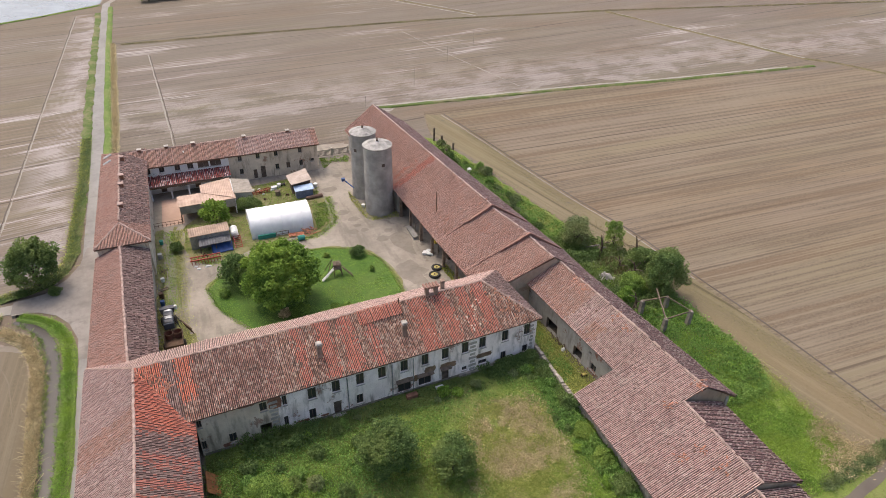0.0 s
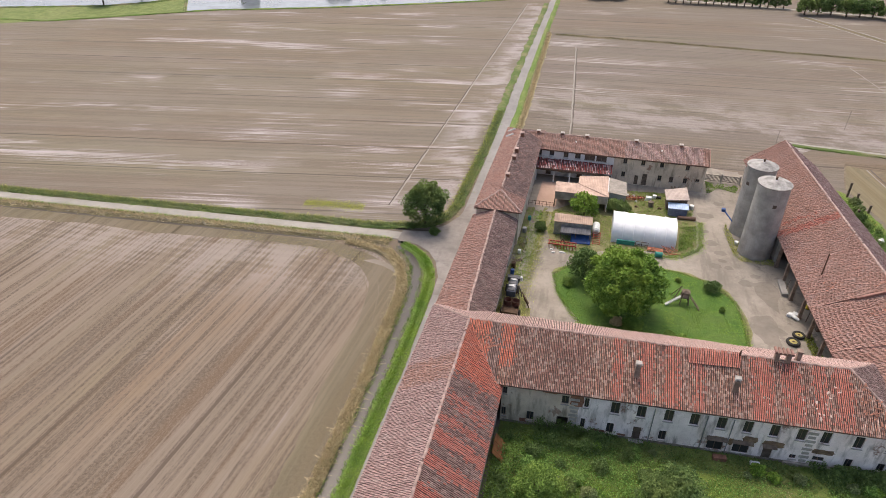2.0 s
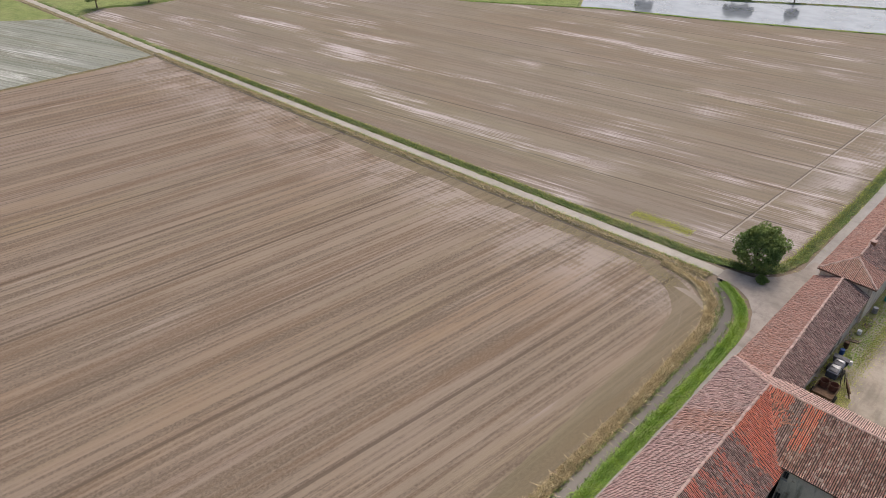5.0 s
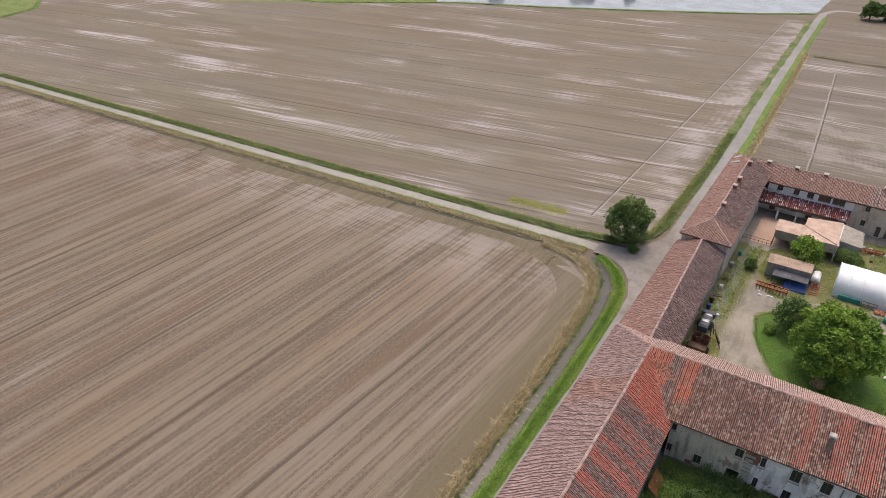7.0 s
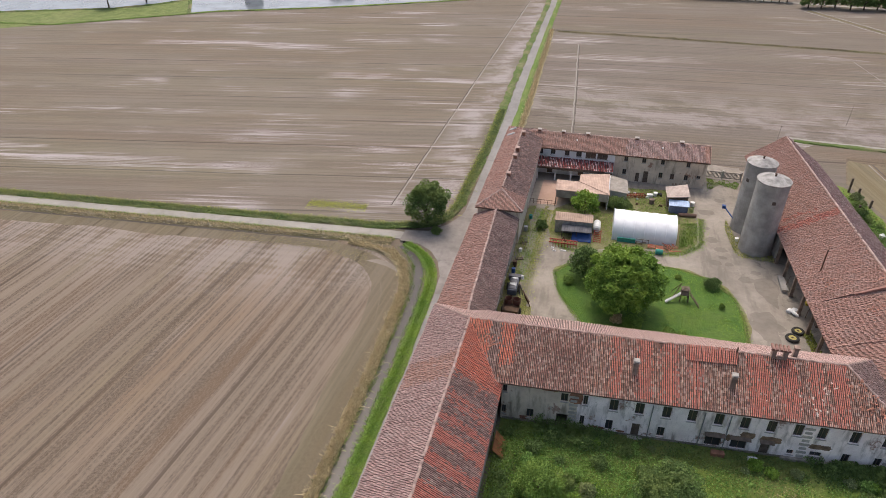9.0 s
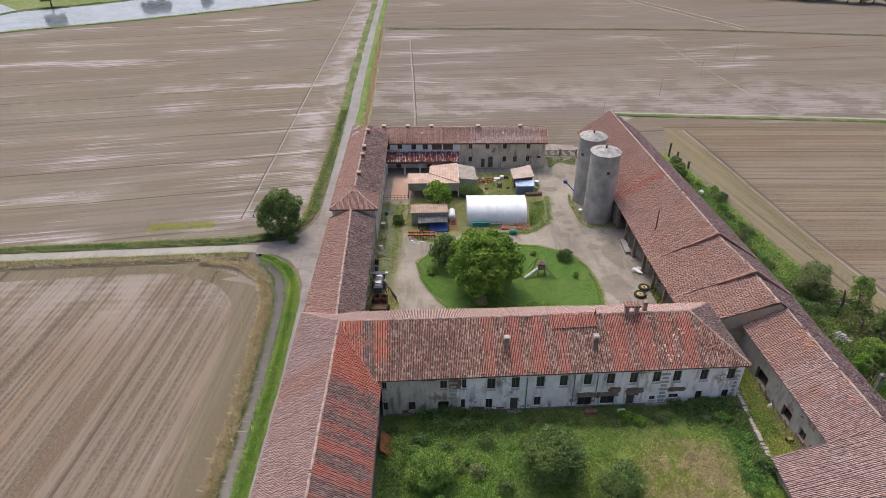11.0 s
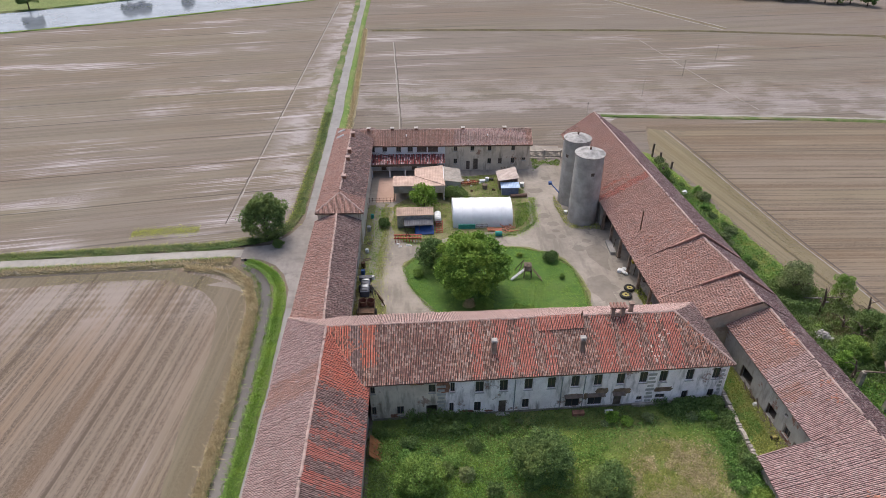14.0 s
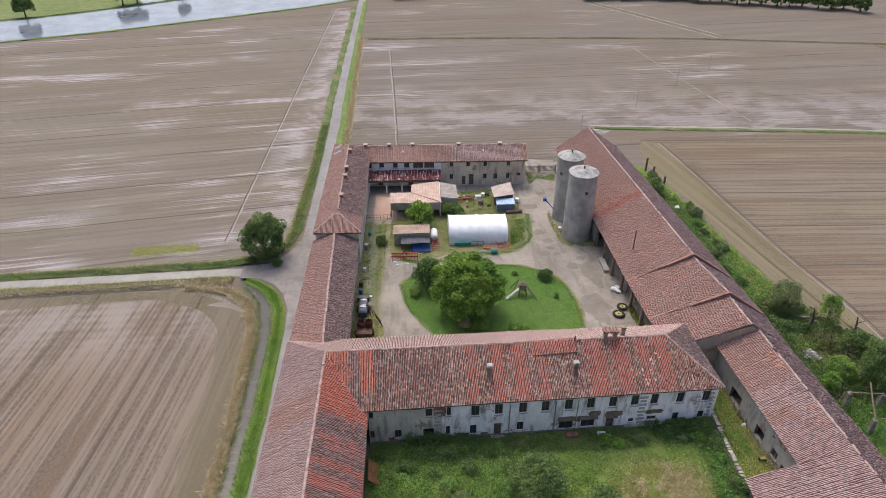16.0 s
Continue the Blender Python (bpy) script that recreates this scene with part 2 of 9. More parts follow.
def gravel_mat(name, a, b, scale=1.0, stain=0.35, ruts=0.0):
    m = Mat(name, 0.95)
    c = m.coords()
    big, mid, fine = m.noise(c, 0.16 * scale, 6, 0.65), m.noise(c, 1.1 * scale, 4), m.noise(c, 16 * scale, 3, 0.7)
    col = m.mix(m.step(big, 0.38, 0.62), a, b)
    col = m.mix(m.math("MULTIPLY", m.step(mid, 0.5, 0.72), stain), col, tuple(x * 0.72 for x in a[:3]) + (1,))
    if ruts:
        spots, drift = m.noise(c, 0.42, 5, 0.72), m.noise(c, 0.07, 4)
        col = m.mix(m.math("MULTIPLY", m.math("MULTIPLY", m.step(spots, 0.55, 0.66), m.step(drift, 0.40, 0.52)), ruts), col, tuple(x * 0.62 for x in a[:3]) + (1,))
        bent = m.coords("Object", (0.55, 0.10, 1), 0.35)
        col = m.mix(m.math("MULTIPLY", m.step(m.noise(bent, 1.0, 4), 0.54, 0.64), ruts * 0.6), col, tuple(x * 0.70 for x in a[:3]) + (1,))
        col = m.mix(m.math("MULTIPLY", m.step(m.noise(c, 0.9, 5, 0.75), 0.60, 0.68), ruts * 0.5), col, tuple(x * 1.15 for x in b[:3]) + (1,))
    col = m.mix(m.math("MULTIPLY", m.step(fine, 0.55, 0.75), 0.3), col, tuple(x * 0.6 for x in a[:3]) + (1,))
    m.colour(col).bump(fine, 0.5, 0.04)
    return m.m


def plaster_mat(name, a, b, stain, stain_amount=0.6, brick=0.0):
    """Old lime plaster: blotches, streaks that run down, here and there the brick shows."""
    m = Mat(name, 0.93)
    c = m.coords()
    stretch = m.node("Mapping", Vector=c)
    stretch.inputs["Scale"].default_value = (1, 1, 0.22)
    big, streak, fine = m.noise(c, 0.45, 6, 0.62), m.noise(stretch.outputs[0], 1.3, 5), m.noise(c, 7, 4)
    col = m.mix(m.step(big, 0.38, 0.62), a, b)
    col = m.mix(m.math("MULTIPLY", m.step(streak, 0.50, 0.70), stain_amount, True), col, stain)
    col = m.mix(m.math("MULTIPLY", m.step(fine, 0.5, 0.7), 0.2), col, stain)
    if brick:
        br = m.node("TexBrick", Vector=m.node("VectorRotate", Vector=c).outputs[0], Scale=3.6)
        br.inputs["Color1"].default_value, br.inputs["Color2"].default_value = (0.27, 0.11, 0.07, 1), (0.19, 0.08, 0.05, 1)
        br.inputs["Mortar"].default_value = (0.3, 0.26, 0.22, 1)
        col = m.mix(m.math("MULTIPLY", m.step(m.noise(c, 0.33, 5, 0.7), 0.585, 0.63), brick), col, br.outputs[0])
    m.colour(col).bump(m.math("ADD", fine, big), 0.35, 0.03)
    return m.m


def leaf_mat(name, a, b, sunny=0.55):
    m = Mat(name, 0.75)
    g = m.t.nodes.new("ShaderNodeNewGeometry")
    r = g.outputs["Random Per Island"]
    n = m.noise(m.coords(), 0.9, 3)
    col = m.mix(m.step(r, 0.0, 0.9), tuple(x * 0.72 for x in a[:3]) + (1,), tuple(min(1, x * 1.22) for x in b[:3]) + (1,))
    col = m.mix(m.math("MULTIPLY", m.step(n, 0.4, 0.65), 0.45), col, tuple(x * 0.7 for x in a[:3]) + (1,))
    wide = m.noise(m.coords(), 0.17, 4)
    col = m.mix(m.math("MULTIPLY", m.step(wide, 0.46, 0.60), sunny), col, (min(1, b[0] * 1.35), min(1, b[1] * 1.12), b[2] * 1.05, 1))
    m.colour(col)
    m.b.inputs["Subsurface Weight"].default_value = 0.0
    t = m.node("BsdfTranslucent", Color=col)
    mixs = m.t.nodes.new("ShaderNodeMixShader")
    mixs.inputs[0].default_value = 0.3
    m.t.links.new(m.b.outputs[0], mixs.inputs[1])
    m.t.links.new(t.outputs[0], mixs.inputs[2])
    m.t.links.new(mixs.outputs[0], m.t.nodes["Material Output"].inputs[0])
    return m.m


def glass_mat(name, c, rough=0.08):
    m = Mat(name, rough)
    m.b.inputs["Specular IOR Level"].default_value = 0.6
    m.colour(c)
    return m.m


# soil, water, road, plants
M_FIELD_SW = field_mat("field_soil_west", radians(85), grey(0.182, 1.130, 0.903, 0.692), grey(0.126, 1.141, 0.883, 0.640), grey(0.305, 1.045, 0.905, 0.82), 0.55, 0.54, 0.66, 2.1, 1.0, zone=((0.068, -1.0, 92.8), 4.0, 24.0, 0.8, 0.7), cover=0.52, contrast=0.95, tint=0.7)
M_FIELD_NW = field_mat("field_soil_north_west", radians(10), grey(0.172, 1.075, 0.913, 0.700), grey(0.133, 1.100, 0.890, 0.660), grey(0.428, 1.03, 0.925, 0.92), 0.85, 0.47, 0.60, 1.9, 2.0, zone=((-1.0, 0.0, -24.0), 0.8, 10.0, 0.6, 0.0), contrast=0.5, tint=0.45, pale=0.25)
M_FIELD_N = field_mat("field_soil_north", radians(4), grey(0.164, 1.080, 0.915, 0.735), grey(0.130, 1.097, 0.893, 0.700), grey(0.410, 1.030, 0.930, 0.89), 0.8, 0.49, 0.62, 1.4, 3.0, zone=((0.02, 1.0, -148.0), 0.4, 30.0, 0.45, 0.5), contrast=0.55, tint=0.45, pale=0.3)
M_FIELD_E = field_mat("field_soil_east", radians(-1), grey(0.181, 1.100, 0.893, 0.650), grey(0.128, 1.125, 0.870, 0.605), grey(0.268, 1.045, 0.893, 0.726), 0.4, 0.58, 0.7, 1.7, 4.0, contrast=0.85, pale=0.6, tint=0.5, coarse=0.5)
M_FIELD_FAR = field_mat("field_soil_far", radians(6), grey(0.159, 1.087, 0.913, 0.726), grey(0.132, 1.097, 0.893, 0.692), grey(0.350, 1.045, 0.913, 0.796), 0.6, 0.55, 0.66, 2.5, 5.0, contrast=0.45, tint=0.6, pale=0.25)
M_FIELD_WET = field_mat("field_soil_flooded", radians(20), grey(0.224, 0.950, 1.000, 0.850), grey(0.155, 0.920, 1.000, 0.780), grey(0.5, 1.0, 1.0, 0.95), 0.9, 0.45, 0.6, 1.5, 6.0)
M_FIELD_MARGIN = field_mat("field_soil_margin", radians(-76), grey(0.180, 1.080, 0.89, 0.58), grey(0.147, 1.060, 0.90, 0.52), grey(0.276, 1.000, 0.93, 0.84), 0.2, 0.6, 0.7, 2.4, 10.0, 0.02, contrast=0.5, coarse=0.4, tint=0.5)
M_FIELD_GREEN = grass_mat("young_rice", (0.13, 0.17, 0.05, 1), (0.20, 0.24, 0.08, 1), (0.3, 0.28, 0.14, 1), 0.3, 0.4)
M_VERGE = grass_mat("verge_grass", (0.115, 0.185, 0.040, 1), (0.165, 0.24, 0.058, 1), (0.26, 0.25, 0.11, 1), 0.55)
M_VERGE_ROUGH = grass_mat("rough_verge_grass", (0.085, 0.135, 0.035, 1), (0.135, 0.185, 0.05, 1), (0.28, 0.24, 0.14, 1), 0.9, 1.6)
M_LAWN = grass_mat("lawn_grass", (0.072, 0.150, 0.027, 1), (0.110, 0.195, 0.036, 1), (0.18, 0.19, 0.06, 1), 0.35)
M_MEADOW = grass_mat("meadow_grass", (0.125, 0.185, 0.034, 1), (0.180, 0.240, 0.048, 1), (0.25, 0.235, 0.10, 1), 0.8, 0.9)
M_DRY = grass_mat("dry_grass", (0.30, 0.25, 0.15, 1), (0.39, 0.33, 0.205, 1), (0.15, 0.16, 0.07, 1), 0.55)
M_YARDGRASS = grass_mat("thin_yard_grass", (0.17, 0.17, 0.065, 1), (0.26, 0.235, 0.11, 1), (0.33, 0.29, 0.20, 1), 0.8)
M_YARD = gravel_mat("yard_gravel", grey(0.215, 1.06, 0.93, 0.77), grey(0.315, 1.06, 0.93, 0.78), ruts=0.8)
M_DAMP = gravel_mat("damp_gravel", grey(0.17, 1.07, 0.93, 0.78), grey(0.235, 1.07, 0.93, 0.77))
M_ROAD = gravel_mat("road_asphalt", grey(0.23, 1.02, 0.965, 0.91), grey(0.285, 1.02, 0.965, 0.905), ruts=0.25)
M_JUNCTION = gravel_mat("worn_asphalt", grey(0.19, 1.06, 0.945, 0.86), grey(0.275, 1.05, 0.95, 0.87), ruts=0.45)
M_LANE = gravel_mat("lane_concrete", grey(0.275, 1.03, 0.96, 0.84), grey(0.345, 1.03, 0.96, 0.85), ruts=0.4)
M_TERRACOTTA = gravel_mat("terrace_tile", (0.40, 0.27, 0.21, 1), (0.46, 0.32, 0.25, 1))
M_BARK = plain("bark", (0.12, 0.09, 0.065, 1), 0.95, 0, 0.4, 4, 0.8)
M_LEAF = leaf_mat("leaf_mid", (0.145, 0.245, 0.050, 1), (0.245, 0.365, 0.080, 1))
M_LEAF_DARK = leaf_mat("leaf_dark", (0.100, 0.165, 0.052, 1), (0.165, 0.245, 0.075, 1))
M_LEAF_OLIVE = leaf_mat("leaf_grey_olive", (0.135, 0.190, 0.078, 1), (0.215, 0.275, 0.115, 1))
M_LEAF_YELLOW = leaf_mat("moss_yellow_green", (0.30, 0.33, 0.05, 1), (0.40, 0.42, 0.08, 1), 0.0)
M_LEAF_STRAW = leaf_mat("leaf_straw_green", (0.27, 0.315, 0.070, 1), (0.44, 0.445, 0.135, 1), 0.0)
M_LEAF_BRIGHT = leaf_mat("leaf_bright", (0.142, 0.262, 0.040, 1), (0.240, 0.390, 0.064, 1))
M_LEAF_TREE = leaf_mat("leaf_round_tree", (0.115, 0.215, 0.034, 1), (0.215, 0.345, 0.058, 1))
M_LEAF_LUSH = leaf_mat("leaf_lush_weed", (0.112, 0.225, 0.052, 1), (0.225, 0.375, 0.090, 1), 0.35)
M_LEAF_DRY = leaf_mat("leaf_dry", (0.42, 0.345, 0.195, 1), (0.62, 0.515, 0.31, 1), 0.0)
M_LEAF_WEED = leaf_mat("weed_olive", (0.21, 0.195, 0.085, 1), (0.28, 0.245, 0.115, 1), 0.0)
M_LEAF_BROWN = leaf_mat("weed_brown_olive", (0.15, 0.135, 0.06, 1), (0.22, 0.195, 0.085, 1), 0.0)

# buildings
R1, R2, R3, R4 = (0.36, 0.155, 0.115, 1), (0.42, 0.21, 0.165, 1), (0.30, 0.18, 0.15, 1), (0.42, 0.30, 0.26, 1)
G1, G2, G3 = (0.175, 0.125, 0.105, 1), (0.265, 0.187, 0.157, 1), (0.38, 0.28, 0.235, 1)
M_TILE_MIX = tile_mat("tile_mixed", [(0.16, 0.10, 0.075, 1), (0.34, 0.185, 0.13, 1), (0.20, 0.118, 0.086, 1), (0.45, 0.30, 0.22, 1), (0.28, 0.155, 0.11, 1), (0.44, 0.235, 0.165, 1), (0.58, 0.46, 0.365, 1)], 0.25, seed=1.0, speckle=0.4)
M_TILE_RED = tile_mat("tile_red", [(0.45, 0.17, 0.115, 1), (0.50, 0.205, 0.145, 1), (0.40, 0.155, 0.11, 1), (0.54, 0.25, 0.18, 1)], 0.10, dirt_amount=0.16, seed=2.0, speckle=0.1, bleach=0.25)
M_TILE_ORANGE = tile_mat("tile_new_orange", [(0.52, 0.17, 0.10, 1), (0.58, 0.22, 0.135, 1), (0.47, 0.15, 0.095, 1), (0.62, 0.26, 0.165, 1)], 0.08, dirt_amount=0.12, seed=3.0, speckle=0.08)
M_TILE_GREY = tile_mat("tile_dark_grey", [G1, G2, G1, G3, G2, R3], 0.4, dirt_amount=0.5, seed=4.0)
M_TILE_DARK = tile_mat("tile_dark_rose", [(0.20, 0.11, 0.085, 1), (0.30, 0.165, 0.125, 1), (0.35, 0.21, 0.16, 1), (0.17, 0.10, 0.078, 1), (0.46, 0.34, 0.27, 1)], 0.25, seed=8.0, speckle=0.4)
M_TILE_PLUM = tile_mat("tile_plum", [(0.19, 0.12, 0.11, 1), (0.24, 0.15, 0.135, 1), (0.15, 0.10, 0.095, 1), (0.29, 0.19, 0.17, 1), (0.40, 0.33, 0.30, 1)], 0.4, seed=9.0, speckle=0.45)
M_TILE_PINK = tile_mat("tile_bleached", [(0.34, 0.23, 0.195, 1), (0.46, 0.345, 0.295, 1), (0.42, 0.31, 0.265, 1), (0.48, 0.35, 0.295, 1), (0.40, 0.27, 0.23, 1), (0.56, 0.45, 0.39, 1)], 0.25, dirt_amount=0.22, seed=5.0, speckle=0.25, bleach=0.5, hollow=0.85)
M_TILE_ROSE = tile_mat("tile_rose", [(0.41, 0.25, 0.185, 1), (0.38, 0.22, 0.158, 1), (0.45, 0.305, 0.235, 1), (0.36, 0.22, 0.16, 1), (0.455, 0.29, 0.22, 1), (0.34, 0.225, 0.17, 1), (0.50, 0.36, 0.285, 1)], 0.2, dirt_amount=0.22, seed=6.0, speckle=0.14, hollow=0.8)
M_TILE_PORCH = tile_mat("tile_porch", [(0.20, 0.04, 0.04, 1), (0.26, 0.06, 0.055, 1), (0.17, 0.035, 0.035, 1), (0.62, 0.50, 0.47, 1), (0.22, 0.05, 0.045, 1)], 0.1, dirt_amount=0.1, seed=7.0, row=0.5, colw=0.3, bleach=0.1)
M_TRAM = gravel_mat("dry_soil", grey(0.31, 1.0, 0.92, 0.80), grey(0.26, 1.0, 0.92, 0.80))
M_RIDGE = plain("ridge_tile", (0.41, 0.30, 0.26, 1), 0.92, 0, 0.4, 4, 0.5)
M_DECK = plain("roof_timber", (0.19, 0.12, 0.09, 1), 0.9, 0, 0.3, 3)
M_WHITE = plaster_mat("plaster_white", grey(1.0, 1, 0.912, 0.88), grey(0.82, 1, 0.895, 0.86), grey(0.36, 1, 0.87, 0.78), 1.0, 0.8)
M_OLDGREY = plaster_mat("plaster_grey", grey(0.62, 1, 0.91, 0.78), grey(0.47, 1, 0.91, 0.78), grey(0.24, 1, 0.94, 0.86), 0.65, 0.6)
M_BARNWALL = plaster_mat("plaster_barn", grey(0.46, 1, 0.94, 0.84), grey(0.37, 1, 0.93, 0.82), grey(0.21, 1, 0.92, 0.82), 0.6, 0.5)
M_STABLE = plaster_mat("plaster_stable", grey(0.46, 1, 0.94, 0.84), grey(0.35, 1, 0.93, 0.82), grey(0.19, 1, 0.90, 0.78), 0.75, 0.9)
M_HOUSEWHITE = plaster_mat("plaster_lived_in", grey(0.74, 1, 0.99, 0.98), grey(0.70, 1, 0.99, 0.98), grey(0.52, 1, 0.97, 0.95), 0.3)
M_GABLE = plaster_mat("plaster_brown", grey(0.46, 1, 0.80, 0.60), grey(0.37, 1, 0.79, 0.58), grey(0.22, 1, 0.80, 0.6), 0.6, 0.4)
M_DRYBROWN = grass_mat("brown_bank_grass", (0.20, 0.165, 0.10, 1), (0.28, 0.23, 0.14, 1), (0.13, 0.15, 0.05, 1), 0.6, 1.5)
M_BEIGE = plaster_mat("plaster_beige", grey(0.68, 1, 0.86, 0.69), grey(0.54, 1, 0.85, 0.67), grey(0.26, 1, 0.84, 0.65), 1.0, 0.7)
M_CHIMNEY = plain("chimney_plaster", (0.33, 0.24, 0.19, 1), 0.92, 0, 0.4, 3, 0.5)
M_BRICK = plain("old_brick", (0.30, 0.15, 0.10, 1), 0.95, 0, 0.4, 5, 0.5)
M_SCAR = plain("brown_scar", (0.27, 0.185, 0.125, 1), 0.95, 0, 0.5, 4, 0.4)
M_VERGETILE = plain("verge_tile", (0.29, 0.165, 0.135, 1), 0.92, 0, 0.35, 4, 0.5)
M_PILLAR = plain("barn_post", (0.24, 0.18, 0.14, 1), 0.92, 0, 0.4, 4, 0.4)
M_RUIN = plain("ruin_masonry", (0.27, 0.235, 0.195, 1), 0.95, 0, 0.45, 3, 0.8)
M_BANKCLOD = plain("dry_clod", (0.40, 0.35, 0.26, 1), 0.95, 0, 0.4, 4, 0.6)
M_RUT = gravel_mat("wheel_rut", grey(0.08, 1.05, 0.9, 0.74), grey(0.12, 1.05, 0.9, 0.74))
M_PALERUBBLE = plain("pale_rubble", (0.44, 0.41, 0.37, 1), 0.9, 0, 0.45, 4, 0.5)
M_STONE = plain("rubble_stone", (0.36, 0.32, 0.27, 1), 0.95, 0, 0.45, 5, 0.8)
M_CONCRETE = plain("silo_concrete", (0.385, 0.36, 0.33, 1), 0.9, 0, 0.34, 1.2, 0.3)
M_CAP = plain("silo_cap_sheet", (0.36, 0.345, 0.325, 1), 0.75, 0.1, 0.45, 3)
M_GLASS = glass_mat("window_glass", (0.045, 0.045, 0.048, 1), 0.12)
M_VOID = plain("painted_dark_interior", (0.035, 0.03, 0.026, 1), 0.95)
M_WOOD = plain("grey_wood", (0.17, 0.13, 0.10, 1), 0.9, 0, 0.35, 5, 0.4)
M_SHUTTER = plain("shutter_brown", (0.13, 0.095, 0.075, 1), 0.7, 0, 0.3, 6)
M_SILL = plain("stone_sill", (0.43, 0.40, 0.36, 1), 0.9, 0, 0.25, 5)
M_IRON = plain("rusty_iron", (0.12, 0.075, 0.05, 1), 0.7, 0.4, 0.4, 6)
M_SHEET = plain("fibre_sheet", (0.37, 0.33, 0.285, 1), 0.9, 0, 0.3, 2)
M_PINKSHEET = plain("pink_sheet", (0.50, 0.36, 0.285, 1), 0.85, 0, 0.25, 2)
M_FILM = plain("greenhouse_film", (0.75, 0.755, 0.765, 1), 0.45, 0, 0.10, 1.5, 0.1)
M_BLUE = plain("blue_tarp", (0.035, 0.085, 0.25, 1), 0.5, 0, 0.3, 3)
M_RED = plain("red_paint", (0.33, 0.055, 0.035, 1), 0.55, 0, 0.35, 4)
M_ORANGE = plain("orange_paint", (0.50, 0.19, 0.11, 1), 0.6, 0, 0.3, 4)
M_WPAINT = plain("white_paint", (0.72, 0.72, 0.70, 1), 0.6, 0, 0.2, 4)
M_YELLOW = plain("yellow_paint", (0.60, 0.44, 0.06, 1), 0.6, 0, 0.3, 5)
M_YELLOW_DULL = plain("dusty_yellow", (0.42, 0.36, 0.12, 1), 0.75, 0, 0.4, 5)
M_DARKSHEET = plain("dark_tin", (0.12, 0.12, 0.13, 1), 0.7, 0.2, 0.35, 3)
M_GREYPOLE = plain("grey_pole", (0.27, 0.24, 0.205, 1), 0.9, 0, 0.3, 5)
M_RUBBER = plain("tyre_rubber", (0.045, 0.042, 0.038, 1), 0.9, 0, 0.3, 6)
M_TEAL = plain("teal_net", (0.05, 0.26, 0.21, 1), 0.7, 0, 0.3, 4)
M_GATE = plain("weathered_gate_wood", (0.30, 0.27, 0.24, 1), 0.9, 0, 0.3, 5, 0.4)
M_STEEL = plain("grey_steel", (0.35, 0.36, 0.37, 1), 0.5, 0.6, 0.3, 5)
M_LIGHTBLUE = plain("light_blue_sheet", (0.36, 0.46, 0.62, 1), 0.5, 0.2, 0.2, 3)


def water_mat(name, c, rough=0.06, shine=0.9):
    m = Mat(name, rough)
    m.b.inputs["Specular IOR Level"].default_value = shine
    v = m.coords()
    m.colour(m.mix(m.step(m.noise(v, 0.1, 4), 0.4, 0.65), c, tuple(x * 0.7 for x in c[:3]) + (1,)))
    m.bump(m.noise(v, 2.5, 3), 0.06, 0.05)
    return m.m


M_LAKE = water_mat("flooded_paddy", (0.20, 0.22, 0.25, 1), 0.10)
M_BROOK = water_mat("brook_water", (0.15, 0.125, 0.10, 1), 0.3, 0.25)
M_DITCH = water_mat("ditch_water", (0.055, 0.048, 0.042, 1), 0.2, 0.28)


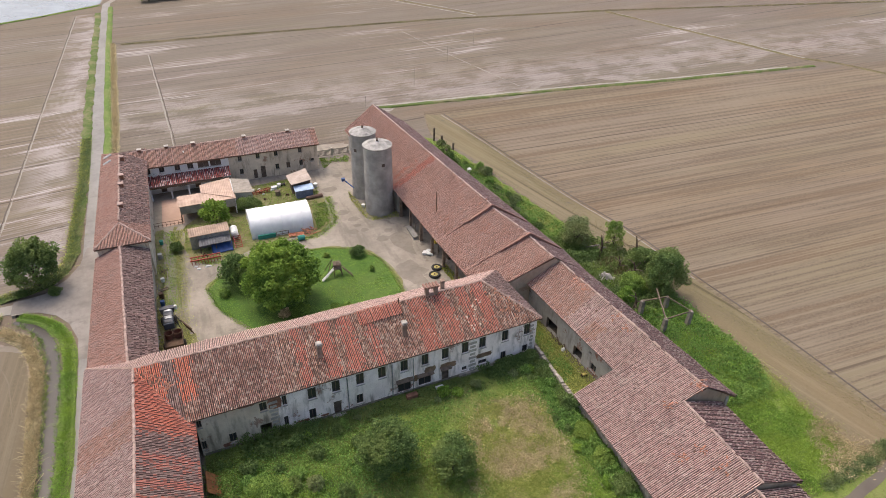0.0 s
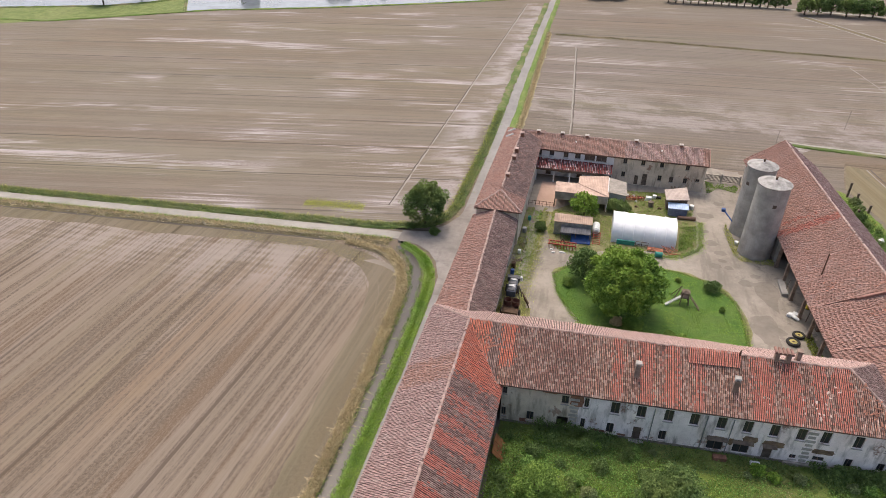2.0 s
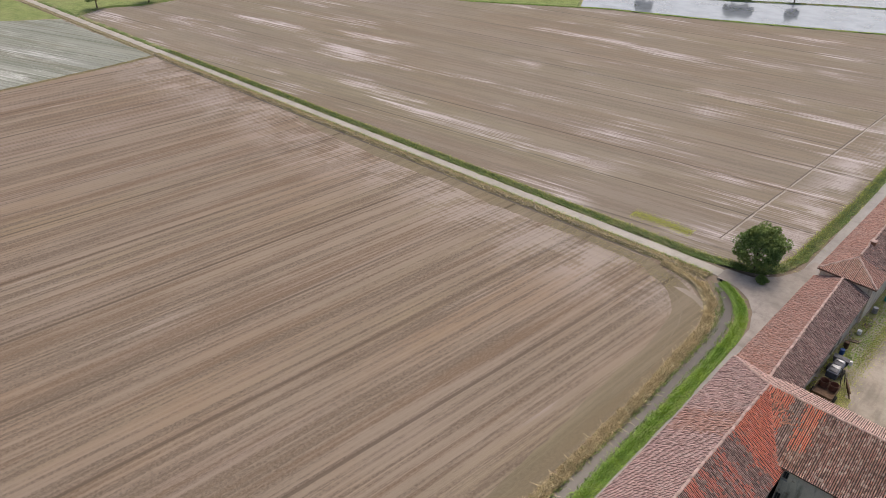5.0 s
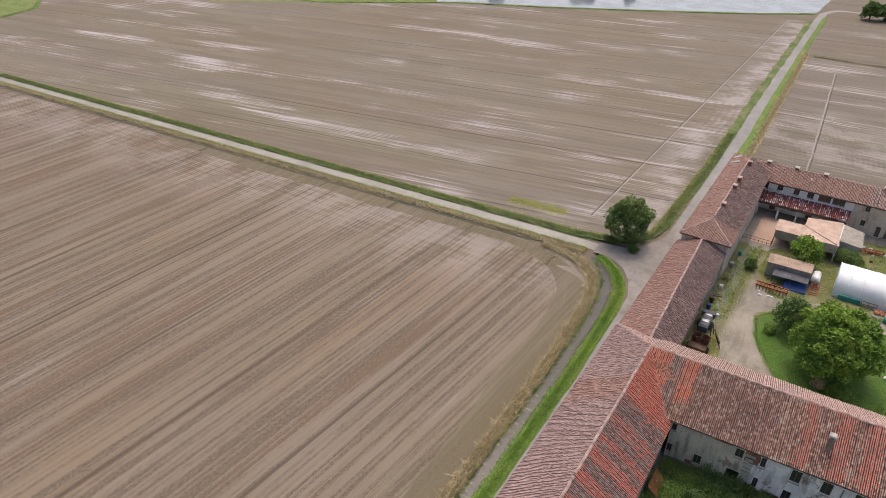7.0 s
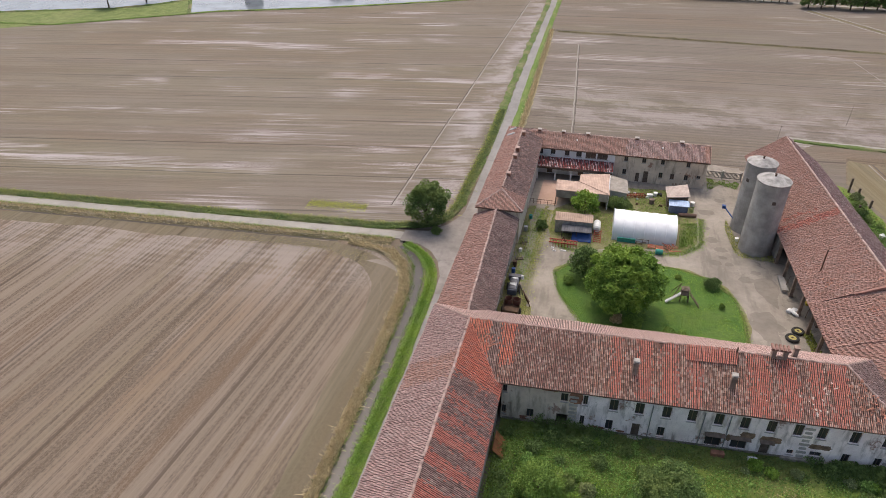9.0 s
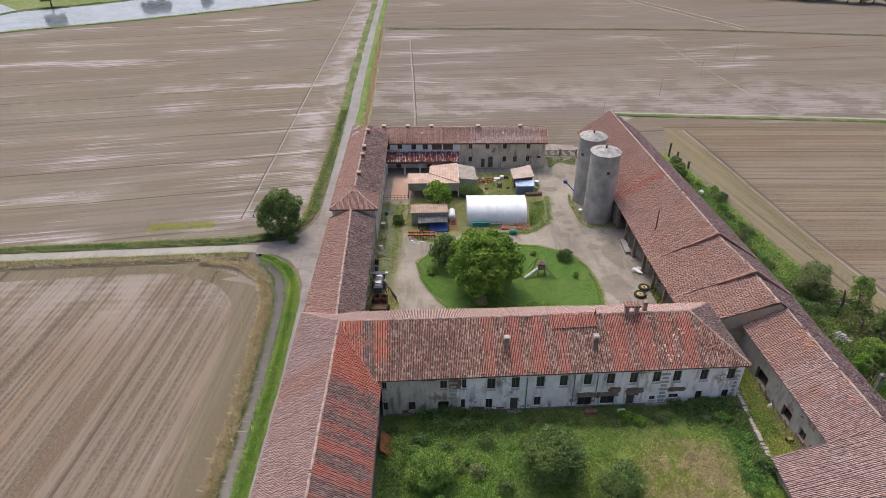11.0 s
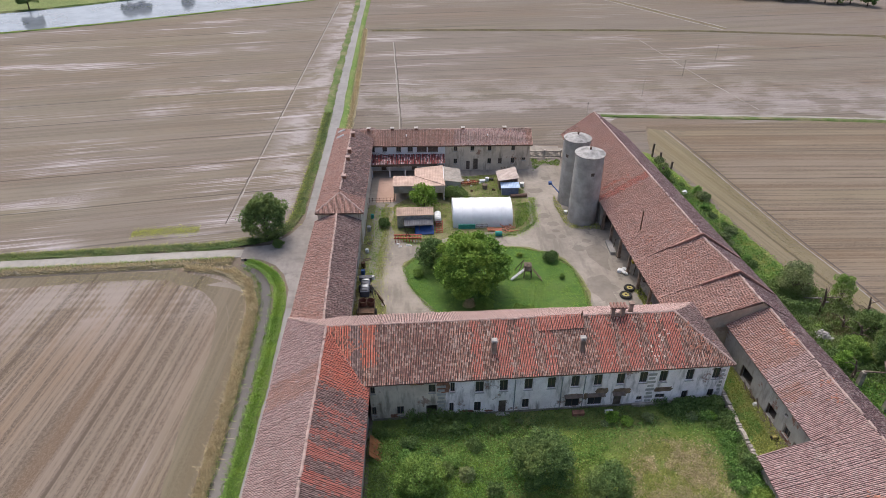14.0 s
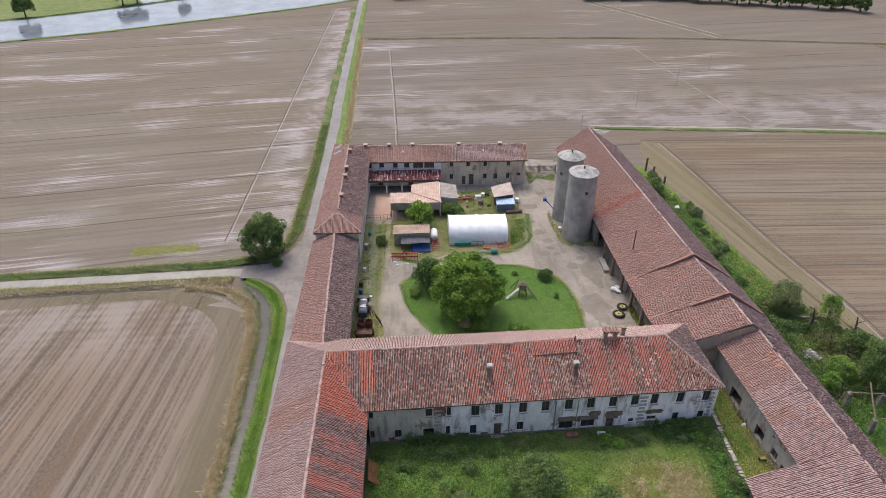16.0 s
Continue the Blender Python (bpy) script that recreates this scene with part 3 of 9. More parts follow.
# ---------------------------------------------------------------- geometry helpers
class Geo:
    """Collects vertices and faces of one mesh."""

    def __init__(self):
        self.v, self.f, self.m, self.uv = [], [], [], None

    def face(self, pts, mat=0):
        k = len(self.v)
        self.v += [tuple(p) for p in pts]
        self.f.append(tuple(range(k, k + len(pts))))
        self.m.append(mat)
        return self

    def block(self, corners, mat=0):
        """Eight corners: the four below, then the four above, each counter-clockwise seen from above."""
        k = len(self.v)
        self.v += [tuple(p) for p in corners]
        for q in ((3, 2, 1, 0), (4, 5, 6, 7), (0, 1, 5, 4), (1, 2, 6, 5), (2, 3, 7, 6), (3, 0, 4, 7)):
            self.f.append(tuple(k + i for i in q))
            self.m.append(mat)
        return self

    def box(self, x0, x1, y0, y1, z0, z1, mat=0):
        return self.block([(x0, y0, z0), (x1, y0, z0), (x1, y1, z0), (x0, y1, z0), (x0, y0, z1), (x1, y0, z1), (x1, y1, z1), (x0, y1, z1)], mat)

    def bar(self, a, b, w, h=None, mat=0):
        """A straight bar of rectangular section from a to b."""
        a, b = Vector(a), Vector(b)
        d = (b - a).normalized()
        side = d.cross(Vector((0, 0, 1)))
        side = side.normalized() if side.length > 1e-3 else Vector((1, 0, 0))
        top = side.cross(d).normalized()
        s, t = side * (w / 2), top * ((h or w) / 2)
        return self.block([a - s - t, a + s - t, b + s - t, b - s - t, a - s + t, a + s + t, b + s + t, b - s + t], mat)

    def tube(self, a, b, r0, r1=None, n=10, mat=0, caps=True):
        a, b = Vector(a), Vector(b)
        r1 = r0 if r1 is None else r1
        d = (b - a).normalized()
        s = d.orthogonal().normalized()
        t = d.cross(s)
        k = len(self.v)
        for p, r in ((a, r0), (b, r1)):
            for i in range(n):
                w = 2 * math.pi * i / n
                self.v.append(tuple(p + (s * math.cos(w) + t * math.sin(w)) * r))
        for i in range(n):
            j = (i + 1) % n
            self.f.append((k + i, k + j, k + n + j, k + n + i))
            self.m.append(mat)
        if caps:
            self.f += [tuple(k + i for i in reversed(range(n))), tuple(k + n + i for i in range(n))]
            self.m += [mat, mat]
        return self

    def ring(self, c, axis, r, w, n=20, m=8, mat=0):
        """A torus, for tyres and hoops."""
        c, axis = Vector(c), Vector(axis).normalized()
        s = axis.orthogonal().normalized()
        t = axis.cross(s)
        k = len(self.v)
        for i in range(n):
            a = 2 * math.pi * i / n
            d = s * math.cos(a) + t * math.sin(a)
            for j in range(m):
                b = 2 * math.pi * j / m
                self.v.append(tuple(c + d * (r + w * math.cos(b)) + axis * (w * math.sin(b))))
        for i in range(n):
            for j in range(m):
                self.f.append((k + i * m + j, k + (i + 1) % n * m + j, k + (i + 1) % n * m + (j + 1) % m, k + i * m + (j + 1) % m))
                self.m.append(mat)
        return self


def part(name, geo, material, parent=None, label="", smooth=False):
    """Links a Geo as one mesh object under a thing or a part."""
    me = bpy.data.meshes.new(name)
    me.from_pydata(geo.v, [], geo.f)
    for m in material if isinstance(material, (list, tuple)) else [material]:
        me.materials.append(m)
    if any(geo.m):
        me.polygons.foreach_set("material_index", geo.m)
    if geo.uv is not None:
        layer = me.uv_layers.new(name="UVMap")
        idx = np.empty(len(me.loops), dtype=np.int32)
        me.loops.foreach_get("vertex_index", idx)
        layer.data.foreach_set("uv", np.asarray(geo.uv, dtype=np.float32)[idx].ravel())
    if smooth:
        me.polygons.foreach_set("use_smooth", [True] * len(me.polygons))
    me.update()
    ob = new(name, me)
    if parent is not None:
        ob.parent = parent
        ob.matrix_parent_inverse = parent.matrix_world.inverted() if parent.type != "EMPTY" else Matrix.Translation(parent.location).inverted()
    if label:
        tagged(ob, label)
    return ob


def thing(name, at, label, category, group="", kind=""):
    ob = new(name)
    ob.location = at
    return tagged(ob, label, category, group, kind)


def soft_edges(ob, width=0.02):
    b = ob.modifiers.new("bevel", "BEVEL")
    b.width, b.segments, b.limit_method = width, 2, "ANGLE"
    return ob


def roof_slope(parent, name, e0, e1, r1, r0, mats, bands=(), sag=0.06, colw=0.195, row=0.31, label="", rough=0.03):
    """One slope of barrel tiles: eave from e0 to e1 (seen from outside, left to right), upper edge r0 to r1.
    bands: (u0, u1, v0, v1, index of material) in metres from the eave's left end and up the slope."""
    e0, e1, r0, r1 = (Vector(p) for p in (e0, e1, r0, r1))
    U = (e1 - e0).normalized()
    N = U.cross(((r0 + r1) / 2 - e0)).normalized()
    V = N.cross(U)
    poly = [((p - e0).dot(U), (p - e0).dot(V)) for p in (e0, e1, r1, r0)]
    off = [(p - e0).dot(N) for p in (e0, e1, r1, r0)]
    u_lo, u_hi = min(p[0] for p in poly), max(p[0] for p in poly)

    def span(u):
        hits = []
        for k in range(4):
            (ua, va), (ub, vb) = poly[k], poly[(k + 1) % 4]
            oa, ob_ = off[k], off[(k + 1) % 4]
            if abs(ub - ua) < 1e-6:
                if abs(u - ua) < 1e-3:
                    hits += [(va, oa), (vb, ob_)]
            elif min(ua, ub) - 1e-6 <= u <= max(ua, ub) + 1e-6:
                w = (u - ua) / (ub - ua)
                hits.append((va + w * (vb - va), oa + w * (ob_ - oa)))
        hits.sort()
        return (hits[0], hits[-1]) if hits else ((0, 0), (0, 0))

    prof = (0.0, 0.098, 0.125, 0.098)
    us, hs = [], []
    n = max(1, round((u_hi - u_lo) / colw))
    lay = random.Random(n * 3 + 1)
    wander = [lay.uniform(-0.15, 0.15) for _ in range(n)]
    for i in range(n):
        for k in range(4):
            us.append(u_lo + (i + k / 4 + (wander[i] if 0 < i else 0.0)) * (u_hi - u_lo) / n)
            hs.append(prof[k])
    us.append(u_hi)
    hs.append(0.0)
    v_top = max(p[1] for p in poly)
    vs = []
    j = min(0.0, min(p[1] for p in poly))
    j = math.floor(j / row) * row
    while j < v_top + row:
        vs += [(j, 0.022), (j + row * 0.97, 0.0)]
        j += row
    rnd = random.Random(len(name) * 7 + int(u_hi * 10))
    jit = [[rnd.uniform(-rough, rough) for _ in range(n + 1)] for _ in range(len(vs) // 2 + 1)]
    ragged = defaultdict(lambda: (rnd.gauss(0, 0.22), rnd.gauss(0, 0.3), rnd.random()))
    g = Geo()
    g.uv = []
    nv = len(vs)
    for iu, u in enumerate(us):
        (lo, olo), (hi, ohi) = span(u)
        for jv, (v, lift) in enumerate(vs):
            vc = min(max(v, lo), hi)
            w = (vc - lo) / (hi - lo) if hi - lo > 1e-6 else 0
            p = e0 + U * u + V * vc
            wave = noise.noise(p * 0.28) * sag + noise.noise(p * 1.1) * sag * 0.3
            h = hs[iu] + lift + jit[jv // 2][min(iu // 4, n)] + wave + olo + w * (ohi - olo)
            g.v.append(tuple(p + N * h))
            g.uv.append((iu / 4 * colw, vc))
    for iu in range(len(us) - 1):
        for jv in range(nv - 1):
            a, b = iu * nv + jv, (iu + 1) * nv + jv
            va = (g.uv[a][1] + g.uv[b][1]) / 2
            vb = (g.uv[a + 1][1] + g.uv[b + 1][1]) / 2
            if vb - va < 0.004 and abs(g.uv[a + 1][1] - g.uv[a][1]) < 0.004:
                continue
            shift_u, shift_v, stray = ragged[(iu // 4, jv // 2)]
            uc, vc = us[iu - iu % 4] - u_lo + shift_u + 0.05, (va + vb) / 2 + shift_v
            mi = 0
            for u0, u1, v0, v1, which in bands:
                if u0 <= uc < u1 and v0 <= vc < v1 and (stray > 0.07 or which == 5):
                    mi = which
            g.f.append((a, b, b + 1, a + 1))
            g.m.append(mi)
    ob = part(name, g, mats, parent, label)
    d = Geo()
    m = max(2, int((u_hi - u_lo) / 1.5))
    for i in range(m + 1):
        u = u_lo + (u_hi - u_lo) * i / m
        (lo, olo), (hi, ohi) = span(min(max(u, u_lo + 1e-4), u_hi - 1e-4))
        a, b = e0 + U * u + V * lo + N * olo, e0 + U * u + V * hi + N * ohi
        d.v += [tuple(a - N * 0.24), tuple(b - N * 0.24), tuple(b - N * 0.09), tuple(a - N * 0.09)]
        if i:
            k = 4 * i
            d.f += [(k - 4 + j, k - 4 + (j + 1) % 4, k + (j + 1) % 4, k + j) for j in range(4)]
            d.m += [0] * 4
    d.f += [(3, 2, 1, 0), (4 * m, 4 * m + 1, 4 * m + 2, 4 * m + 3)]
    d.m += [0, 0]
    part("roof_deck", d, M_DECK, parent)
    return ob


def ridge_cap(parent, a, b, r=0.17, name="ridge_cap", lost=0.03):
    """A run of half-round ridge tiles from a to b, laid one over the next."""
    a, b = Vector(a), Vector(b)
    L = (b - a).length
    d = (b - a) / L
    side = d.cross(Vector((0, 0, 1))).normalized()
    upv = side.cross(d)
    g = Geo()
    n = max(1, int(L / 0.42))
    rnd = random.Random(int(L * 100))
    for i in range(n):
        p, q = a + d * (L * i / n), a + d * (L * (i + 1.08) / n)
        dx = side * rnd.gauss(0, 0.03) + upv * rnd.uniform(-0.03, 0.03)
        if rnd.random() < lost:
            continue
        k = len(g.v)
        for c, rr in ((p, r), (q, r * 0.86)):
            for s in range(7):
                w = math.pi * s / 6
                g.v.append(tuple(c + dx + side * math.cos(w) * rr + upv * (math.sin(w) * rr * 0.8 + 0.04)))
        for s in range(6):
            g.f.append((k + s, k + s + 1, k + 8 + s, k + 7 + s))
            g.m.append(0)
    return tagged(part(name, g, M_RIDGE, parent), kind="stuff")


def wall(parent, p0, p1, z0, z1, material, openings=(), th=0.45, z1b=None, name="wall"):
    """A wall along p0 to p1 (its outer face, inside to the left), with openings (s0, s1, z0, z1) cut through it."""
    p0, p1 = Vector((*p0, 0)), Vector((*p1, 0))
    L = (p1 - p0).length
    d = (p1 - p0) / L
    n = Vector((-d.y, d.x, 0))
    ops = [o[:4] for o in openings]
    ss = sorted({0.004, L - 0.004, *(min(max(v, 0.004), L - 0.004) for o in ops for v in o[:2])})
    zs = sorted({z0, z1, *(min(max(v, z0), z1) for o in ops for v in o[2:])})
    g = Geo()
    for sa, sb in zip(ss, ss[1:]):
        run = None
        for za, zb in zip(zs, zs[1:]):
            sm, zm = (sa + sb) / 2, (za + zb) / 2
            hole = any(o[0] < sm < o[1] and o[2] < zm < o[3] for o in ops)
            if hole or sb - sa < 1e-4:
                continue
            a, b = p0 + d * sa, p0 + d * sb
            ta = za if za > z0 else z0
            tb = zb
            top_a = top_b = tb
            if z1b is not None and zb == z1:
                top_a, top_b = z1 + (z1b - z1) * sa / L, z1 + (z1b - z1) * sb / L
            g.block([(a.x, a.y, ta), (b.x, b.y, ta), (b.x + n.x * th, b.y + n.y * th, ta), (a.x + n.x * th, a.y + n.y * th, ta),
                     (a.x, a.y, top_a), (b.x, b.y, top_b), (b.x + n.x * th, b.y + n.y * th, top_b), (a.x + n.x * th, a.y + n.y * th, top_a)])
    return part(name, g, material, parent)


def gable(parent, p0, p1, z0, apex_s, apex_z, material, th=0.4, name="gable_wall"):
    """The triangle of a gable over the wall from p0 to p1."""
    p0, p1 = Vector((*p0, z0)), Vector((*p1, z0))
    d = (p1 - p0).normalized()
    n = Vector((-d.y, d.x, 0)) * th
    top = p0 + d * apex_s
    top.z = apex_z
    g = Geo()
    g.v = [tuple(p) for p in (p0, p1, top, p0 + n, p1 + n, top + n)]
    g.f = [(0, 1, 2), (5, 4, 3), (0, 3, 4, 1), (1, 4, 5, 2), (2, 5, 3, 0)]
    g.m = [0] * 5
    return part(name, g, material, parent)


def fit_opening(parent, p0, p1, o, style, th=0.45):
    """What fills an opening: a window with frame, panes and sill, closed shutters, or a door."""
    p0, p1 = Vector((*p0, 0)), Vector((*p1, 0))
    d = (p1 - p0).normalized()
    n = Vector((-d.y, d.x, 0))
    s0, s1, z0, z1 = o[:4]

    def at(s, depth, z):
        return p0 + d * s + n * depth + Vector((0, 0, z))

    def slab(g, sa, sb, da, db, za, zb, mat=0):
        return g.block([at(sa, da, za), at(sb, da, za), at(sb, db, za), at(sa, db, za), at(sa, da, zb), at(sb, da, zb), at(sb, db, zb), at(sa, db, zb)], mat)

    mid = (s0 + s1) / 2
    if style in ("window", "double", "black"):
        w = 0.07
        fr = Geo()
        for sa, sb, za, zb in ((s0, s0 + w, z0, z1), (s1 - w, s1, z0, z1), (s0 + w, s1 - w, z0, z0 + w), (s0 + w, s1 - w, z1 - w, z1), (mid - 0.03, mid + 0.03, z0 + w, z1 - w)):
            slab(fr, sa, sb, 0.18, 0.25, za, zb)
        win = part("window", fr, M_SHUTTER if style != "black" else M_WOOD, parent)
        slab(pane := Geo(), s0 + w, s1 - w, 0.21, 0.225, z0 + w, z1 - w)
        part("pane", pane, M_GLASS, win)
        slab(sill := Geo(), s0 - 0.08, s1 + 0.08, -0.09, 0.16, z0 - 0.09, z0 - 0.004)
        part("sill", sill, M_SILL, win)
    elif style == "shutter":
        fr = Geo()
        for sa, sb in ((s0, mid - 0.01), (mid + 0.01, s1)):
            slab(fr, sa, sb, 0.03, 0.07, z0, z1)
            for k in range(6):
                zz = z0 + (z1 - z0) * (k + 0.5) / 6
                slab(fr, sa + 0.06, sb - 0.06, 0.01, 0.03, zz - 0.03, zz + 0.03)
        win = part("window", fr, M_SHUTTER, parent)
        slab(sill := Geo(), s0 - 0.08, s1 + 0.08, -0.09, 0.02, z0 - 0.09, z0 - 0.004)
        part("sill", sill, M_SILL, win)
    elif style == "door":
        dr = Geo()
        k = max(2, int((s1 - s0) / 0.2))
        for i in range(k):
            slab(dr, s0 + (s1 - s0) * i / k + 0.006, s0 + (s1 - s0) * (i + 1) / k - 0.006, 0.2 + 0.01 * (i % 2), 0.26, z0, z1)
        for zz in (z0 + 0.35, z1 - 0.35):
            slab(dr, s0 + 0.03, s1 - 0.03, 0.17, 0.2, zz - 0.06, zz + 0.06)
        door = part("door", dr, M_WOOD, parent)
        slab(hd := Geo(), s1 - 0.16, s1 - 0.11, 0.13, 0.2, z0 + 1.0, z0 + 1.12)
        part("handle", hd, M_IRON, door)
    elif style == "hole":
        fr = Geo()
        for sa, sb, za, zb in ((s0, s0 + 0.09, z0, z1), (s1 - 0.09, s1, z0, z1), (s0 + 0.09, s1 - 0.09, z1 - 0.14, z1)):
            slab(fr, sa, sb, 0.1, 0.3, za, zb)
        part("door_frame", fr, M_WOOD, parent)


def facade(parent, p0, p1, z0, z1, material, openings, th=0.45):
    """A wall with its openings filled; openings: (s0, s1, z0, z1, style)."""
    wall(parent, p0, p1, z0, z1, material, openings, th)
    for o in openings:
        fit_opening(parent, p0, p1, o, o[4], th)


def chimney(parent, x, y, z0, z1, w=0.6, label="", capped=True):
    g = Geo()
    g.box(x - w / 2, x + w / 2, y - w / 2, y + w / 2, z0, z1 - 0.25)
    g.box(x - w / 2 - 0.06, x + w / 2 + 0.06, y - w / 2 - 0.06, y + w / 2 + 0.06, z1 - 0.25, z1 - 0.15)
    c = part("chimney", g, M_BRICK if w > 0.75 else M_CHIMNEY, parent, label)
    if capped:
        k = Geo()
        for sx in (-1, 1):
            for sy in (-1, 1):
                k.box(x + sx * w * 0.36 - 0.06, x + sx * w * 0.36 + 0.06, y + sy * w * 0.36 - 0.06, y + sy * w * 0.36 + 0.06, z1 - 0.15, z1 + 0.12)
        k.block([(x - w * 0.65, y - w * 0.65, z1 + 0.12), (x + w * 0.65, y - w * 0.65, z1 + 0.12), (x + w * 0.65, y + w * 0.65, z1 + 0.12), (x - w * 0.65, y + w * 0.65, z1 + 0.12),
                 (x - w * 0.5, y - w * 0.5, z1 + 0.24), (x + w * 0.5, y - w * 0.5, z1 + 0.24), (x + w * 0.5, y + w * 0.5, z1 + 0.24), (x - w * 0.5, y + w * 0.5, z1 + 0.24)])
        part("chimney_cap", k, M_SILL, c)
    return c


# ---------------------------------------------------------------- ground
def patch(name, pts, z, material, label, wobble=0.0, step=2.0, kind="structure", category="ground"):
    """A flat piece of ground with an uneven outline."""
    out = []
    for k, a in enumerate(pts):
        b = pts[(k + 1) % len(pts)]
        L = math.hypot(b[0] - a[0], b[1] - a[1])
        n = max(1, int(L / step)) if wobble else 1
        for i in range(n):
            w = i / n
            x, y = a[0] + (b[0] - a[0]) * w, a[1] + (b[1] - a[1]) * w
            if wobble:
                x += wobble * noise.noise(Vector((x * 0.35, y * 0.35, z * 9)))
                y += wobble * noise.noise(Vector((x * 0.35, y * 0.35, 7 + z * 9)))
            out.append((x, y, z))
    g = Geo().face(out)
    return tagged(part(name, g, material), label, category, "", kind)


def ribbon(name, pts, half, material, label, profile=((-1, 0.0), (1, 0.0)), z=0.0, step=1.5, wobble=0.0, kind="structure", category="ground", rough=0.0):
    """A strip along a line, with a cross-section: road, bank, verge, ditch."""
    line = []
    for a, b in zip(pts, pts[1:]):
        L = math.hypot(b[0] - a[0], b[1] - a[1])
        n = max(1, int(L / step))
        line += [(a[0] + (b[0] - a[0]) * i / n, a[1] + (b[1] - a[1]) * i / n) for i in range(n)]
    line.append(pts[-1])
    sm = []
    for k in range(len(line)):
        lo, hi = max(0, k - 2), min(len(line), k + 3)
        sm.append((sum(p[0] for p in line[lo:hi]) / (hi - lo), sum(p[1] for p in line[lo:hi]) / (hi - lo)) if 0 < k < len(line) - 1 else line[k])
    g = Geo()
    for k, (x, y) in enumerate(sm):
        a, b = sm[max(0, k - 1)], sm[min(len(sm) - 1, k + 1)]
        dx, dy = b[0] - a[0], b[1] - a[1]
        L = math.hypot(dx, dy) or 1
        nx, ny = -dy / L, dx / L
        for s, h in profile:
            w = half * s
            if wobble and abs(s) > 0.2:
                w += wobble * noise.noise(Vector((x * 0.4, y * 0.4, s * 3)))
            hh = h + (rough * noise.noise(Vector((x * 1.3, y * 1.3, s * 5))) if h > 0.02 else 0)
            g.v.append((x - nx * w, y - ny * w, z + hh))
    m = len(profile)
    for k in range(len(sm) - 1):
        for j in range(m - 1):
            a = k * m + j
            g.f.append((a, a + 1, a + m + 1, a + m))
            g.m.append(0)
    return tagged(part(name, g, material), label, category, "", kind)


BIG = 2400
tagged(part("ground", Geo().face([(-BIG, -BIG, 0), (BIG, -BIG, 0), (BIG, BIG, 0), (-BIG, BIG, 0)]), M_FIELD_FAR), "flat brown farmland that runs to the horizon", "ground", "", "structure")


def cross_y(x):
    return 92.8 + 0.068 * x


patch("field_west", [(-420, cross_y(-420) - 3), (-420, -120), (-24.5, -120), (-24.6, 38), (-25.2, 60), (-25.6, 74), (-27.5, 80.5), (-32, 84.5), (-38, cross_y(-38) - 3.2)], 0.02, M_FIELD_SW, "tilled tan paddy field with drill rows beside the ditch", 0.5)
patch("field_north_west", [(-24.6, cross_y(-25) + 4), (-23.6, 130), (-24.8, 262), (-43, 260), (-73, 245), (-107, 229), (-139, 217), (-184, 189), (-420, 120), (-420, cross_y(-420) + 2.5), (-60, cross_y(-60) + 2.5)], 0.02, M_FIELD_NW, "brown paddy field with pale streaks of drying water", 0.5)
patch("field_north", [(-18, 131), (30, 131), (46, 147), (96, 145.5), (155, 138), (300, 120), (300, 160), (134, 193), (43, 217.5), (-20.5, 220)], 0.02, M_FIELD_N, "brown paddy field with pale wet rows behind the farm", 0.5)
patch("field_east", [(50, 141), (47, 128), (51.5, 112), (53, 99.6), (57, 79), (60.3, 64), (60.8, 54), (61.6, 46), (60.8, 35), (61.4, 29), (66, -100), (420, -100), (420, 108), (155, 135), (96, 142.5)], 0.02, M_FIELD_E, "tan harvested field with long drill rows", 0.5)
DAM = [(-330, 165), (-215, 201), (-197, 208), (-178, 214.5), (-163, 226.6), (-158.5, 234), (-151, 246.5), (-138.5, 250.9), (-123.5, 258.5), (-106, 269), (-83, 284), (-61, 296), (-27, 314)]
patch("flooded_paddy", [(-24.5, 276), (-43, 264), (-73, 249), (-107, 233), (-139, 221), (-146, 214), (-153, 225)] + DAM[5:] + [(-23, 300)], 0.03, M_LAKE, "flooded rice paddy that mirrors the pale sky", 0.5)
patch("flooded_paddy", DAM[9:] + [(-20, 520), (-230, 520)], 0.03, M_LAKE, "far flooded rice paddy under pale sky", 0.5)
patch("flooded_paddy", DAM[:7][::-1] + [(-420, 165), (-420, 300), (-250, 330)], 0.03, M_LAKE, "far flooded rice paddy with standing trees", 0.5)
patch("field_far_west", [(-330, 100), (-243, 159.5), (-216, 172), (-191, 187.7), (-146.5, 213.5), (-153, 225)] + DAM[:6][::-1], 0.026, M_FIELD_GREEN, "young green rice field", 0.5)
patch("field_far_north", DAM[6:10] + [(-230, 520), (-250, 330)], 0.026, M_FIELD_GREEN, "far green rice field behind the dam", 0.5)
ribbon("ditch_bank", DAM, 0.7, M_VERGE_ROUGH, "low grassy dam between flooded paddies", ((-1, 0.0), (0, 0.4), (1, 0.0)), 0.03, wobble=0.5, rough=0.2)
ribbon("ditch_bank", [(-146.5, 213.5), (-153, 225), (-158.5, 234)], 0.7, M_VERGE_ROUGH, "low grassy dam at the paddy's end", ((-1, 0.0), (0, 0.4), (1, 0.0)), 0.03, wobble=0.4, rough=0.2)
patch("field_far_west", [(-262, 77.5), (-269, 88), (-262, 100), (-262, 112), (-264, 126), (-300, 152), (-420, 190), (-420, 66)], 0.03, M_FIELD_GREEN, "young green rice field beyond the hedge", 0.8)
